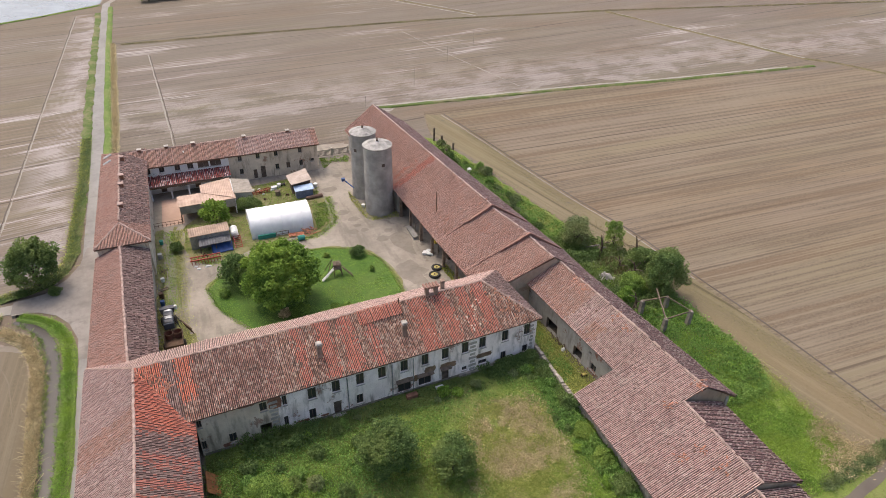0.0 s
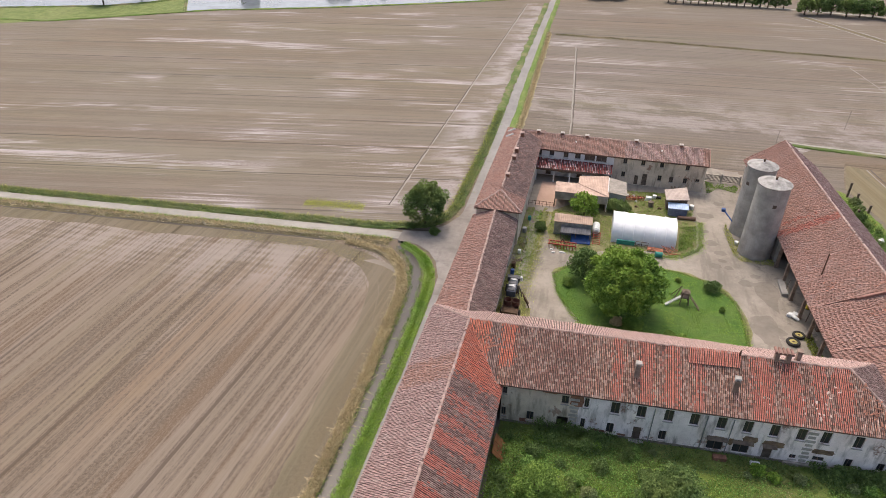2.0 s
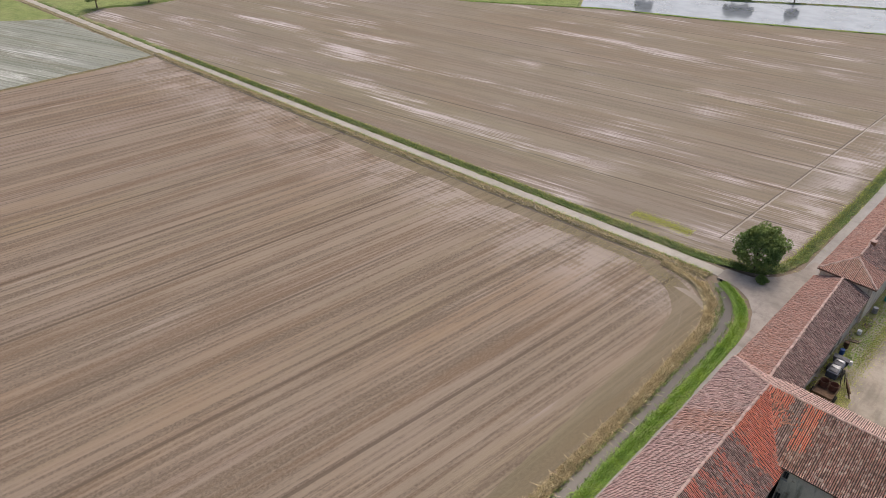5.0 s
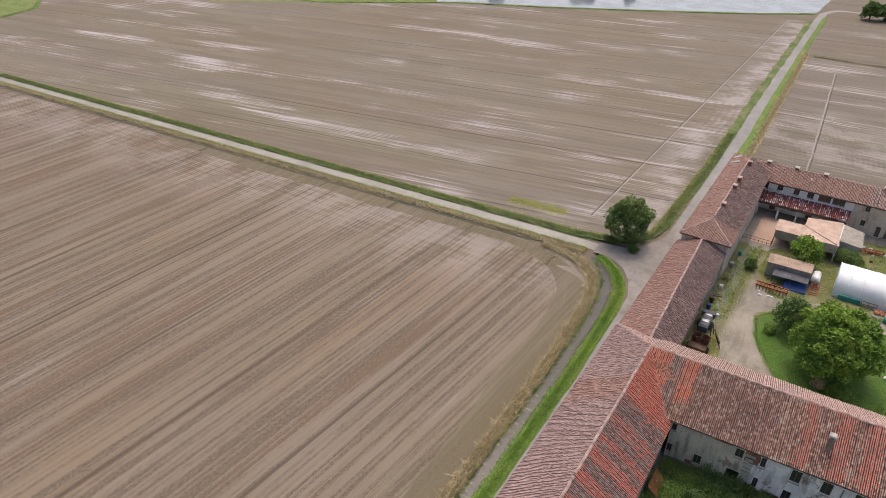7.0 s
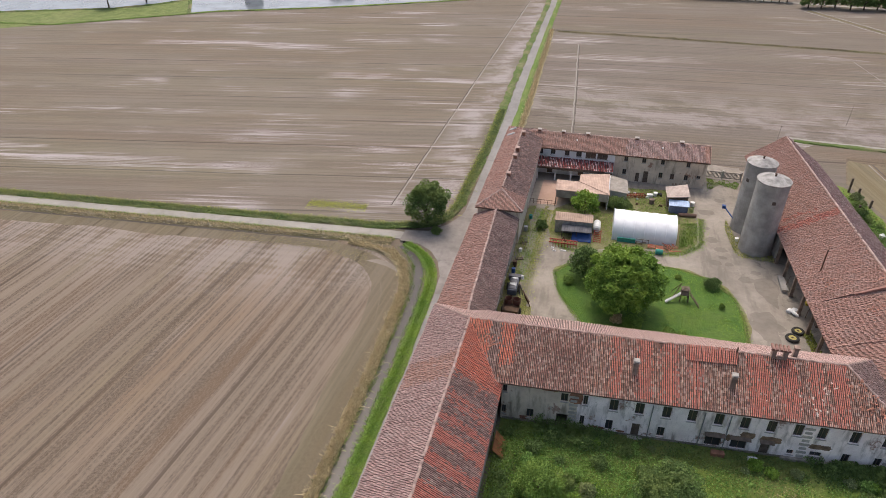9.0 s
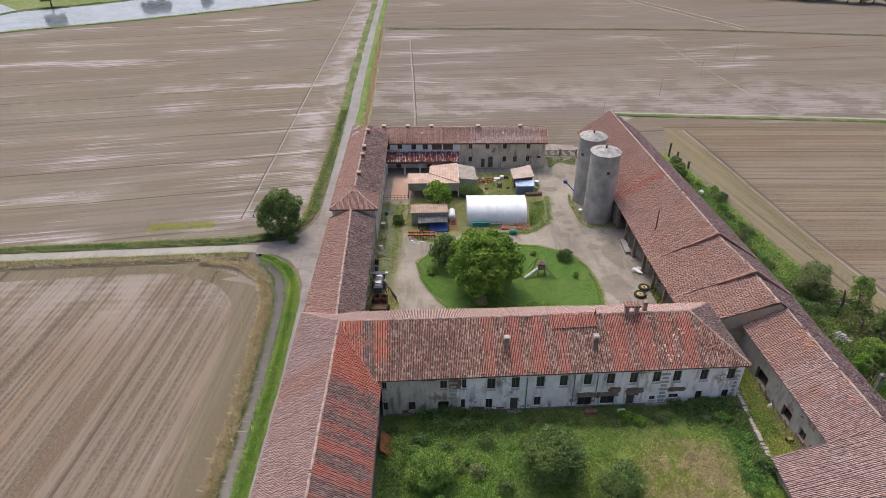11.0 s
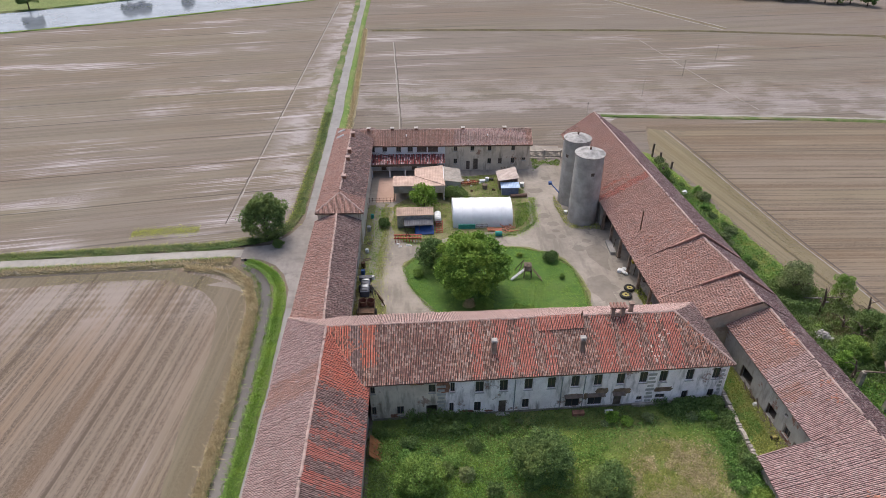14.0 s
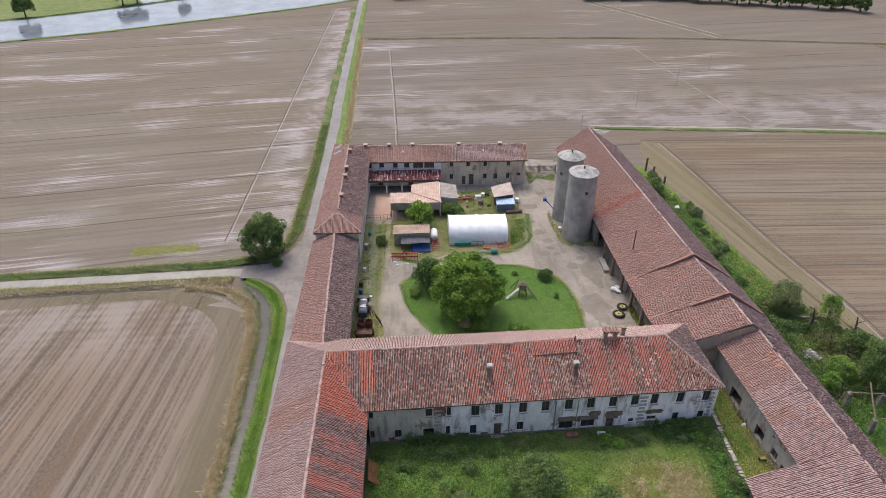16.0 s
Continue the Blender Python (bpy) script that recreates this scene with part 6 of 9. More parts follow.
for k, (x, y, h, r, mt, lb) in enumerate([
        (19.3, 87.2, 1.6, 1.3, M_LEAF_DARK, "dark rounded garden bush on the lawn"), (14.6, 88.6, 0.7, 0.5, M_LEAF, "small shrub on the lawn"),
        (20.3, 82.4, 0.9, 0.45, M_LEAF, "young shrub on the lawn"), (-1.6, 83.6, 1.1, 0.9, M_LEAF, "low shrub on the lawn"),
        (7.9, 75.4, 1.7, 1.4, M_LEAF, "rounded bush beside the house"), (5.8, 75.7, 1.2, 0.9, M_LEAF_DRY, "reddish flowering bush beside the house"),
        (12.8, 74.5, 1.1, 1.1, M_LEAF, "loose shrub beside the house"), (14.3, 74.4, 1.0, 0.9, M_LEAF, "loose shrub beside the house"),
        (4.6, 108.4, 2.3, 1.9, M_LEAF_DARK, "dense dark hedge beside the shed"), (6.3, 108.0, 1.9, 1.4, M_LEAF_DARK, "dense dark hedge beside the shed"),
        (7.2, 106.5, 1.1, 1.0, M_LEAF, "garden shrub behind the greenhouse"), (-7.5, 98.4, 1.5, 1.1, M_LEAF_DARK, "dark garden shrub near the sheds"),
        (33.6, 55.4, 1.8, 1.1, M_LEAF_DARK, "dark ivy mound at the house corner"),
        (34.6, 53.6, 1.4, 1.1, M_LEAF_DARK, "dark ivy on the rubble wall"),
        (-24.6, 92.6, 1.2, 1.0, M_LEAF_DARK, "low dark bush under the junction tree"),
        (-29.0, 93.6, 0.9, 0.8, M_LEAF_DARK, "small dark bush beside the lane"), (34.6, 46.8, 1.6, 1.4, M_LEAF_DARK, "dark bramble at the stable corner"),
        (33.8, 42.5, 1.4, 1.5, M_LEAF, "bramble along the stable wall"), (33.9, 38.4, 1.4, 1.5, M_LEAF, "bramble along the stable wall"), (34.0, 34.5, 1.5, 1.5, M_LEAF_DARK, "bramble along the stable wall")]):
    bush((x, y), h, r, mt, lb, 40 + k, int(1400 * r * r + 600), 0.135, clumps=int(10 + 6 * r))

rb_ = random.Random(31)
for k in range(20):
    y = 82 + k * 2.1 + rb_.uniform(-0.8, 0.8)
    x = 48.0 + (126 - y) * 0.055 + rb_.uniform(-1.2, 1.6) - (1.5 if y > 112 else 0)
    r_ = rb_.uniform(0.5, 1.25)
    mt, lb = rb_.choice(((M_LEAF_DARK, "dark bramble clump behind the barn"), (M_LEAF_OLIVE, "grey-green elder clump behind the barn"), (M_LEAF_LUSH, "green nettle clump behind the barn")))
    bush((x, y), r_ * rb_.uniform(1.0, 1.5), r_, mt, lb, 300 + k, int(1100 * r_ * r_ + 300), 0.13, "clumps behind the barn", int(7 + 5 * r_))

BACK = [(50.5, 60), (49.5, 52), (51.5, 44), (52.3, 40.5), (56, 39.5), (59.5, 40.5), (61.4, 46), (60.6, 54), (60.2, 62), (58.6, 70), (51, 72), (49.2, 68)]
undergrowth("brambles", BACK, 52000, 1.5, 0.135, M_LEAF_LUSH, "tall green brambles behind the stable", 21, 0.55, spread=0.4)
undergrowth("brambles", BACK, 16000, 1.75, 0.12, M_LEAF_BRIGHT, "light green nettle tops over the brambles", 57, 0.7, cut=0.45, spread=0.4)
undergrowth("brambles", [(50, 76), (49.4, 60), (52, 58), (58, 60), (60, 64), (58.5, 72), (55, 78)], 22000, 2.1, 0.13, M_LEAF_OLIVE, "grey-olive thicket of elder and bramble", 62, 0.6, cut=0.3, spread=0.5)
undergrowth("brambles", [(50, 80), (49.6, 62), (53, 58.5), (59.5, 59.5), (61.5, 66), (60.8, 71), (58.5, 76), (55.5, 80)], 42000, 2.6, 0.15, M_LEAF_DARK, "dark tangle of ivy and elder", 44, 0.5, cut=0.3, spread=0.4)
undergrowth("dry_weeds", [(53.5, 70.5), (54, 67.5), (56.5, 67), (58, 69.5), (56, 71.5)], 2600, 2.4, 0.05, M_LEAF_BROWN, "grey-brown tangle of dead bramble canes", 43, 0.7, tilt=2.5, stretch=14.0, spread=0.3)
undergrowth("brambles", [(47.6, 70), (52, 72), (56.4, 77), (52.0, 98), (50.0, 110), (46.0, 123), (42.3, 126), (43.5, 110), (46.8, 84)], 34000, 0.7, 0.125, M_LEAF_LUSH, "green weeds along the barn's back wall", 22, 0.45, cut=0.36, spread=0.6)
undergrowth("brambles", [(47.8, 76), (50, 76), (50.5, 98), (48.5, 110), (45.6, 122), (44.8, 110), (46.9, 90)], 9000, 1.1, 0.13, M_LEAF_OLIVE, "greyish weeds along the barn's back wall", 63, 0.35, cut=0.5, spread=0.6)
undergrowth("brambles", [(48, 72), (54, 74), (52.0, 96), (49.0, 110), (46.0, 120), (45.6, 110), (47.5, 86)], 5000, 1.3, 0.13, M_LEAF_DARK, "dark bramble clumps along the barn's back wall", 58, 0.4, cut=0.66, spread=0.6)
rm = random.Random(5)
for k in range(64):
    if k < 34:
        x, y = rm.uniform(-6.0, 9.5), rm.uniform(33, 51)
    elif k < 50:
        x = rm.uniform(-5.5, 33)
        y = 53.2 + x * 0.052 + rm.uniform(-1.2, 0.3)
    else:
        x, y = rm.uniform(31.6, 34.4), rm.uniform(33, 53)
    r_ = rm.uniform(0.45, 1.15) * (0.8 if k >= 34 else 1.0)
    mt, lb = ((M_LEAF_LUSH, "lush green clump of nettles in the meadow"), (M_LEAF_DARK, "dark green clump of elder in the meadow"), (M_LEAF_BRIGHT, "light green clump of weeds in the meadow"), (M_LEAF_OLIVE, "grey-olive clump of mugwort in the meadow"))[rm.choice((0, 0, 1, 1, 2, 3))]
    bush((x, y), r_ * rm.uniform(1.0, 1.6), r_, mt, lb, 500 + k, int(1000 * r_ * r_ + 250), 0.14, "weed clumps of the meadow", int(6 + 5 * r_))
undergrowth("meadow_weeds", [(-6.6, 30), (6, 30), (9, 40), (12, 50), (10, 53), (-6.6, 52)], 40000, 0.85, 0.115, M_LEAF_LUSH, "knee-high weeds of the neglected meadow", 23, 0.45, spread=1.0)
undergrowth("meadow_weeds", [(-6.8, 30), (5, 30), (6, 48), (-6.8, 50)], 14000, 1.1, 0.115, M_LEAF_BRIGHT, "tall light green weeds near the old house", 24, 0.5, cut=0.45, spread=1.0)
undergrowth("meadow_weeds", [(-6.8, 30), (-4.4, 30), (-4.2, 50), (-6.8, 53)], 7000, 1.6, 0.13, M_LEAF_DARK, "dark nettles along the wing wall", 59, 0.5, cut=0.4, spread=0.3)
# the house's shaded strip is put into the dark leaf colour
undergrowth("meadow_weeds", [(-6.6, 54.4), (-6.6, 51.6), (12, 52.4), (24, 53.2), (33, 53), (35, 57), (28, 56.3)], 16000, 0.5, 0.11, M_LEAF_DARK, "weeds along the foot of the old house, leaf darkened for the house's shade", 60, 0.5, cut=0.35, spread=0.4)
undergrowth("meadow_weeds", [(-3.0, 54.6), (-2.4, 52.6), (1.5, 52.0), (4.6, 52.6), (5.6, 54.6), (2, 55.2)], 9000, 2.3, 0.13, M_LEAF_DARK, "dark bramble thicket against the old house", 49, 0.55, cut=0.32, spread=0.5)
undergrowth("meadow_weeds", [(26.5, 56.4), (28, 54.6), (32, 54.2), (34.8, 51), (33.2, 46), (35, 46), (35.1, 57.2), (32, 57)], 16000, 1.7, 0.13, M_LEAF_DARK, "dark ivy and brambles at the corner of the old house", 48, 0.6, cut=0.38, spread=0.4)
undergrowth("meadow_weeds", [(32.6, 52), (35.0, 52), (35.0, 30), (33.4, 30), (32.2, 42)], 22000, 1.3, 0.13, M_LEAF_LUSH, "green brambles along the stable's outer wall", 47, 0.6, cut=0.3, spread=0.3)
undergrowth("meadow_weeds", [(-6, 32), (20, 32), (21, 44), (18, 50), (8, 51.6), (-6, 51)], 26000, 1.15, 0.12, M_LEAF_LUSH, "tall clumps of green weeds in the meadow", 46, 0.75, cut=0.62, spread=0.3)
undergrowth("meadow_weeds", [(-6, 32), (16, 32), (17, 44), (12, 50), (-6, 50)], 12000, 1.5, 0.13, M_LEAF_DARK, "dark clumps of elder and nettle in the meadow", 45, 0.6, cut=0.72, spread=0.3)
undergrowth("meadow_weeds", [(9, 52), (12, 48.5), (24, 51.5), (31, 52), (31.5, 46), (33, 38), (33.2, 30), (35, 30), (35.2, 54), (28, 53)], 22000, 0.75, 0.115, M_LEAF_LUSH, "knee-high weeds round the meadow's edge", 66, 0.6, cut=0.36, spread=0.9)
undergrowth("meadow_weeds", [(10, 32), (20, 32), (21, 42), (22, 50), (12, 49)], 16000, 0.6, 0.115, M_LEAF, "mid-green weeds in the middle of the meadow", 56, 0.6, cut=0.4, spread=1.0)
undergrowth("meadow_weeds", [(27, 28), (35, 28), (35, 42), (31.5, 44), (28, 38)], 12000, 0.35, 0.1, M_LEAF_BRIGHT, "light green weeds along the stable wall", 67, 0.35, cut=0.2, spread=0.9)
STRAW = [(18.5, 34), (28.5, 32), (31, 42), (31, 49.5), (25, 51), (21, 46)]
undergrowth("meadow_grass", [(6, 30), (29, 30), (31, 44), (29, 52), (12, 51), (9, 42)], 24000, 0.22, 0.055, M_LEAF_STRAW, "long yellow-green grass of the meadow", 25, 0.25, tilt=1.2, stretch=5.0, cut=0.45, spread=1.3)
undergrowth("meadow_grass", STRAW, 30000, 0.3, 0.05, M_LEAF_STRAW, "bleached yellow-green grass lying in swathes", 55, 0.35, tilt=0.7, stretch=7.0, cut=0.3, spread=0.8)
undergrowth("meadow_grass", STRAW, 52000, 0.34, 0.055, M_LEAF_DRY, "dry flattened grass in the meadow", 68, 0.3, tilt=0.6, stretch=7.0, cut=0.46, spread=0.8)
undergrowth("yard_weeds", [(35.5, 57.5), (36.2, 66), (38.4, 66), (40.2, 47), (35.5, 47)], 14000, 0.22, 0.07, M_LEAF_STRAW, "thin dry grass in the narrow yard", 26, 0.5, stretch=3.5)
undergrowth("yard_weeds", [(35.5, 57.5), (36.2, 66), (37.6, 66), (38.2, 52), (35.5, 50)], 9000, 0.3, 0.09, M_LEAF_LUSH, "green weeds in the narrow yard", 52, 0.6, cut=0.5)
undergrowth("yard_weeds", [(-10.9, 68), (-9.6, 68), (-8.9, 95), (-10.9, 95)], 1800, 0.4, 0.16, M_LEAF_STRAW, "weeds along the west wing", 27, cut=0.55)
undergrowth("yard_weeds", [(-10.6, 82), (-7.6, 83), (-7.2, 95), (-6.8, 105), (-10.6, 106)], 6000, 0.1, 0.07, M_LEAF, "short grass beside the garden path", 69, 0.3, cut=0.4)
undergrowth("garden_weeds", [(5, 105), (17.5, 105), (18.5, 112), (16, 117), (7, 116.5)], 11000, 0.4, 0.09, M_LEAF, "weeds of the kitchen garden", 28, cut=0.4)
undergrowth("garden_weeds", [(-6.2, 96), (-4.5, 94), (2, 93.5), (5, 95.4), (4, 106), (-6, 106)], 12000, 0.14, 0.075, M_LEAF, "short garden grass round the sheds", 70, 0.3, cut=0.36)
undergrowth("garden_weeds", [(15, 97), (18, 99), (18.4, 106), (15.6, 105)], 5000, 0.4, 0.09, M_LEAF, "weeds beside the greenhouse", 29, cut=0.3)
undergrowth("yard_weeds", [(23.6, 98), (24.6, 96.6), (29.5, 96.4), (29.6, 98), (24.2, 103.5), (23.4, 108.5), (22.8, 106)], 4500, 0.45, 0.09, M_LEAF_STRAW, "weeds round the silos' feet", 38, 0.7, cut=0.35)
undergrowth("yard_weeds", [(21.2, 121), (21.0, 118.6), (23.5, 121.8), (26.5, 120.5), (27.4, 123.6), (21.3, 124.2)], 3500, 0.4, 0.09, M_LEAF, "weeds before the gate", 39, 0.7, cut=0.45)
undergrowth("yard_weeds", [(30.4, 79.5), (31.2, 74), (32.4, 74), (31.6, 80)], 900, 0.4, 0.16, M_LEAF_STRAW, "yellowish weeds at the barn's open front", 71, 0.7, cut=0.2)
undergrowth("lawn_grass", LAWN, 26000, 0.09, 0.07, M_LEAF_BRIGHT, "short grass blades of the lawn", 72, 0.4, 0.06, cut=0.45)
tufts("field_weeds", [(-50, 97.2), (-44, 97.9), (-39, 98.2)], 1.6, 3600, 0.04, 0.04, M_LEAF_YELLOW, "patch of yellow-green moss at the field's edge", 61, 0.03, 3.0)
undergrowth("dry_weeds", [(52, 72), (57, 77), (52.0, 98), (50.0, 110), (46.0, 124), (49, 108), (51, 95)], 3500, 0.4, 0.18, M_LEAF_STRAW, "dry stalks at the field margin", 64, 0.4, cut=0.4, spread=0.6)
undergrowth("dry_weeds", [(60.6, 46), (62.2, 46), (61.8, 36), (62.4, 30), (60.6, 31), (60.2, 38)], 3500, 0.25, 0.08, M_LEAF_STRAW, "dry grass at the field margin", 65, 0.4, cut=0.45, spread=0.6)
undergrowth("rank_grass", [(50.5, 40), (50, 30), (52, 27), (58, 28), (61.0, 32), (60.6, 40)], 22000, 0.22, 0.08, M_LEAF_BRIGHT, "mown green grass behind the stable", 30, 0.3, stretch=3.0, cut=0.2, spread=0.6)
undergrowth("dry_weeds", [(58.5, 33), (61.5, 35), (63, 30), (64, 27.6), (58, 27), (56, 28)], 6000, 0.5, 0.07, M_LEAF_DRY, "dry straw-coloured reeds beside the brook", 54, 0.6, tilt=1.6, stretch=5.0, cut=0.35, spread=0.5)
undergrowth("dry_weeds", [(54, 27.6), (60, 28.2), (66, 29.6), (66, 28), (60, 27.2), (54, 26.6)], 5000, 0.6, 0.1, M_LEAF_OLIVE, "rough olive weeds on the brook's bank", 53, 0.6, tilt=1.6, stretch=3.0, spread=0.3)

undergrowth("ditch_reeds", [(-25.1, 20), (-25.0, 40), (-25.2, 60), (-26.1, 76), (-28, 82), (-31, 85.6), (-30.2, 86.3), (-26.6, 82.6), (-24.5, 76.5), (-23.7, 60), (-23.5, 40), (-23.6, 20)], 26000, 0.9, 0.09, M_LEAF_DRY, "clumps of dry straw-coloured reeds on the ditch bank", 36, 0.9, 0.15, 1.6, 3.0, 0.40)
undergrowth("ditch_reeds", [(-24.9, 20), (-24.8, 40), (-25.0, 60), (-25.9, 76), (-27.8, 82), (-30.8, 85.4), (-29.9, 86.6), (-26.4, 82.8), (-24.3, 76.5), (-23.6, 60), (-23.4, 40), (-23.5, 20)], 5000, 0.7, 0.10, M_LEAF_OLIVE, "olive weeds among the reeds of the ditch bank", 91, 0.7, 0.12, 1.8, 2.6, 0.6)
undergrowth("ditch_reeds", [(-23.9, 20), (-23.8, 40), (-23.95, 60), (-24.8, 76), (-27, 83), (-30, 87), (-29, 87.6), (-25.4, 83), (-23.7, 76.5), (-23.3, 60), (-23.2, 40), (-23.3, 20)], 5000, 0.5, 0.1, M_LEAF, "green weeds hanging into the ditch", 37, 0.6, 0.1, 1.8, 2.2, 0.5)
tufts("ditch_grass", [(-24.3, -10), (-24.2, 40), (-24.3, 56), (-24.75, 67), (-25.3, 76), (-27.0, 81.5), (-30.5, 85.2), (-38, 86.6)], 0.62, 14000, 0.55, 0.03, M_LEAF_DRY, "dry yellow reeds and grass along the ditch", 31, 0.2)
tufts("verge_grass", [(-21.1, -10), (-21.1, 40), (-21.15, 60), (-21.5, 73), (-22.2, 80.5), (-23.9, 84.6), (-26.4, 87), (-28.6, 88.2)], 0.72, 26000, 0.26, 0.04, M_LEAF_BRIGHT, "green verge grass along the lane", 32, 0.2)
tufts("verge_grass", [(-200, cross_y(-200) + 2.0), (-60, cross_y(-60) + 2.1), (-34, cross_y(-34) + 2.3), (-27, 94.5), (-24.2, 97), (-22.9, 102), (-22.6, 130), (-23.0, 150)], 0.9, 16000, 0.4, 0.05, M_LEAF_OLIVE, "green verge grass along the lanes", 33, 0.2)
tufts("verge_grass", [(-200, cross_y(-200) - 2.2), (-60, cross_y(-60) - 2.3), (-36, cross_y(-36) - 2.3), (-31, 88.2)], 0.9, 13000, 0.4, 0.05, M_LEAF_DRY, "dry verge grass along the lane", 34, 0.2)
tufts("verge_grass", [(-17.2, 127), (-17.4, 150), (-18.4, 190), (-19.2, 222)], 0.7, 6000, 0.4, 0.06, M_LEAF_DRY, "dry grass of the field margin", 35, 0.2)
tufts("ditch_grass", [(-23.5, -10), (-23.45, 40), (-23.5, 56), (-23.85, 67), (-24.3, 76), (-25.8, 82.4), (-28.6, 86.6)], 0.3, 1400, 0.35, 0.04, M_LEAF, "green sedge at the water's edge", 73, 0.05)
tufts("ditch_grass", [(-22.05, -10), (-22.0, 40), (-22.1, 58), (-22.6, 74), (-23.5, 81.0), (-25.4, 85.4), (-28.0, 88.0)], 0.25, 1200, 0.3, 0.04, M_LEAF_BRIGHT, "green grass hanging over the ditch", 74, 0.05)
tufts("verge_grass", [(-200, cross_y(-200) - 1.6), (-60, cross_y(-60) - 1.7), (-36, cross_y(-36) - 1.7), (-31, 89.0)], 0.5, 12000, 0.35, 0.05, M_LEAF, "green grass at the lane's edge", 75, 0.1)
tufts("verge_grass", [(-200, cross_y(-200) + 2.3), (-60, cross_y(-60) + 2.4), (-34, cross_y(-34) + 2.7), (-27.4, 95.0), (-24.5, 98), (-23.3, 102), (-22.9, 130), (-23.3, 150)], 1.0, 14000, 0.4, 0.05, M_LEAF_STRAW, "yellowing verge grass along the lanes", 76, 0.1)
tufts("field_weeds", [(-33, 82.6), (-42, 84.2), (-58, 83.6)], 2.6, 2600, 0.04, 0.05, M_LEAF_WEED, "thin olive weeds along the field's edge", 77, 0.03, 2.0)
tufts("field_weeds", [(56, 128), (58, 104), (61, 79), (66, 55), (67.5, 40), (71, 15)], 3.0, 9000, 0.06, 0.06, M_LEAF_BROWN, "thin yellowed weeds on the field margin", 78, 0.04, 1.2)
tufts("yard_weeds", [(-8.2, 68), (-7.4, 76), (-7.8, 84), (-7.4, 94), (-6.8, 105)], 1.3, 9000, 0.07, 0.05, M_LEAF_STRAW, "yellowish grass along the garden path", 79, 0.04, 1.0)
tufts("yard_weeds", [(-8.8, 82), (-8.6, 94), (-8.4, 105)], 1.3, 3500, 0.09, 0.05, M_LEAF_BRIGHT, "green grass along the west wing", 80, 0.04, 1.0)
tufts("yard_weeds", [(-5.2, 95.5), (-3.0, 92.9), (2.5, 92.6), (6, 94.6), (15, 95.3), (18.6, 99), (19.2, 108)], 0.9, 7000, 0.08, 0.05, M_LEAF, "grass fringe of the kitchen garden", 81, 0.04, 1.0)
tufts("lawn_grass", LAWN + LAWN[:1], 0.5, 9000, 0.08, 0.045, M_LEAF, "ragged grass edge of the lawn", 82, 0.05, 1.0)


# ---------------------------------------------------------------- silos
def silo(x, y, r, h, label, hatch):
    t = thing("silo", (x, y, 0), label, "silo", "twin silos")
    n = 40
    g = Geo()
    zs = [0.0]
    while zs[-1] < h - 0.6:
        zs += [zs[-1] + 0.82, zs[-1] + 0.86]
    zs = [z for z in zs if z < h] + [h]
    for j, z in enumerate(zs):
        rr = r * (1.035 - 0.05 * z / h) - (0.012 if j % 2 else 0.0)
        for i in range(n):
            w = 2 * math.pi * i / n
            g.v.append((x + rr * math.cos(w), y + rr * math.sin(w), z))
    for j in range(len(zs) - 1):
        for i in range(n):
            a, b = j * n + i, j * n + (i + 1) % n
            g.f.append((a, b, b + n, a + n))
            g.m.append(0)
    part("shell", g, M_CONCRETE, t)
    c = Geo()
    for rr, z in ((r * 1.03, h - 0.16), (r * 1.04, h + 0.02), (r * 0.55, h + 0.42), (0.22, h + 0.62), (0.0, h + 0.62)):
        for i in range(n):
            w = 2 * math.pi * i / n
            dz = 0.02 if i % 4 == 0 and 0.3 < rr < r else 0
            c.v.append((x + rr * math.cos(w), y + rr * math.sin(w), z + dz))
    for j in range(4):
        for i in range(n):
            a, b = j * n + i, j * n + (i + 1) % n
            c.f.append((a, b, b + n, a + n))
            c.m.append(0)
    cap = part("cap", c, M_CAP, t)
    part("vent", Geo().tube((x, y, h + 0.6), (x, y, h + 1.0), 0.14, 0.14, 10).tube((x, y, h + 1.0), (x, y, h + 1.1), 0.24, 0.05, 10), M_IRON, cap)
    hx, hy, hz_ = hatch
    w = math.atan2(hy, hx)
    px, py = x + (r * 0.985) * math.cos(w), y + (r * 0.985) * math.sin(w)
    tx, ty = -math.sin(w), math.cos(w)
    q = Geo()
    o = Vector((px, py, hz_))
    T, N_ = Vector((tx, ty, 0)) * 0.27, Vector((math.cos(w), math.sin(w), 0)) * 0.06
    q.block([o - T - N_, o + T - N_, o + T + N_, o - T + N_] + [v + Vector((0, 0, 0.55)) for v in (o - T - N_, o + T - N_, o + T + N_, o - T + N_)])
    part("hatch", q, M_SHUTTER, t)
    return t


s_a = silo(26.9, 99.9, 2.42, 12.75, "tall grey concrete silo with a shallow metal cap", (0.1, -1, 9.6))
s_b = silo(26.2, 106.6, 2.3, 12.5, "tall grey concrete silo behind its twin", (-0.8, -0.6, 9.4))
for z in (4.4, 7.6):
    tagged(part("brace", Geo().bar((26.2, 102.1, z), (26.2, 104.5, z), 0.12, 0.12), M_STEEL), "thin steel brace between the two silos", "brace", "silo braces")
g = Geo().tube((24.9, 104.8, 1.2), (22.6, 108.2, 2.8), 0.11, 0.11, 8)
g.box(22.2, 22.8, 107.9, 108.5, 2.6, 3.1)
tagged(part("auger_spout", g, M_BLUE), "blue loading spout at the silo's foot", "pipe")

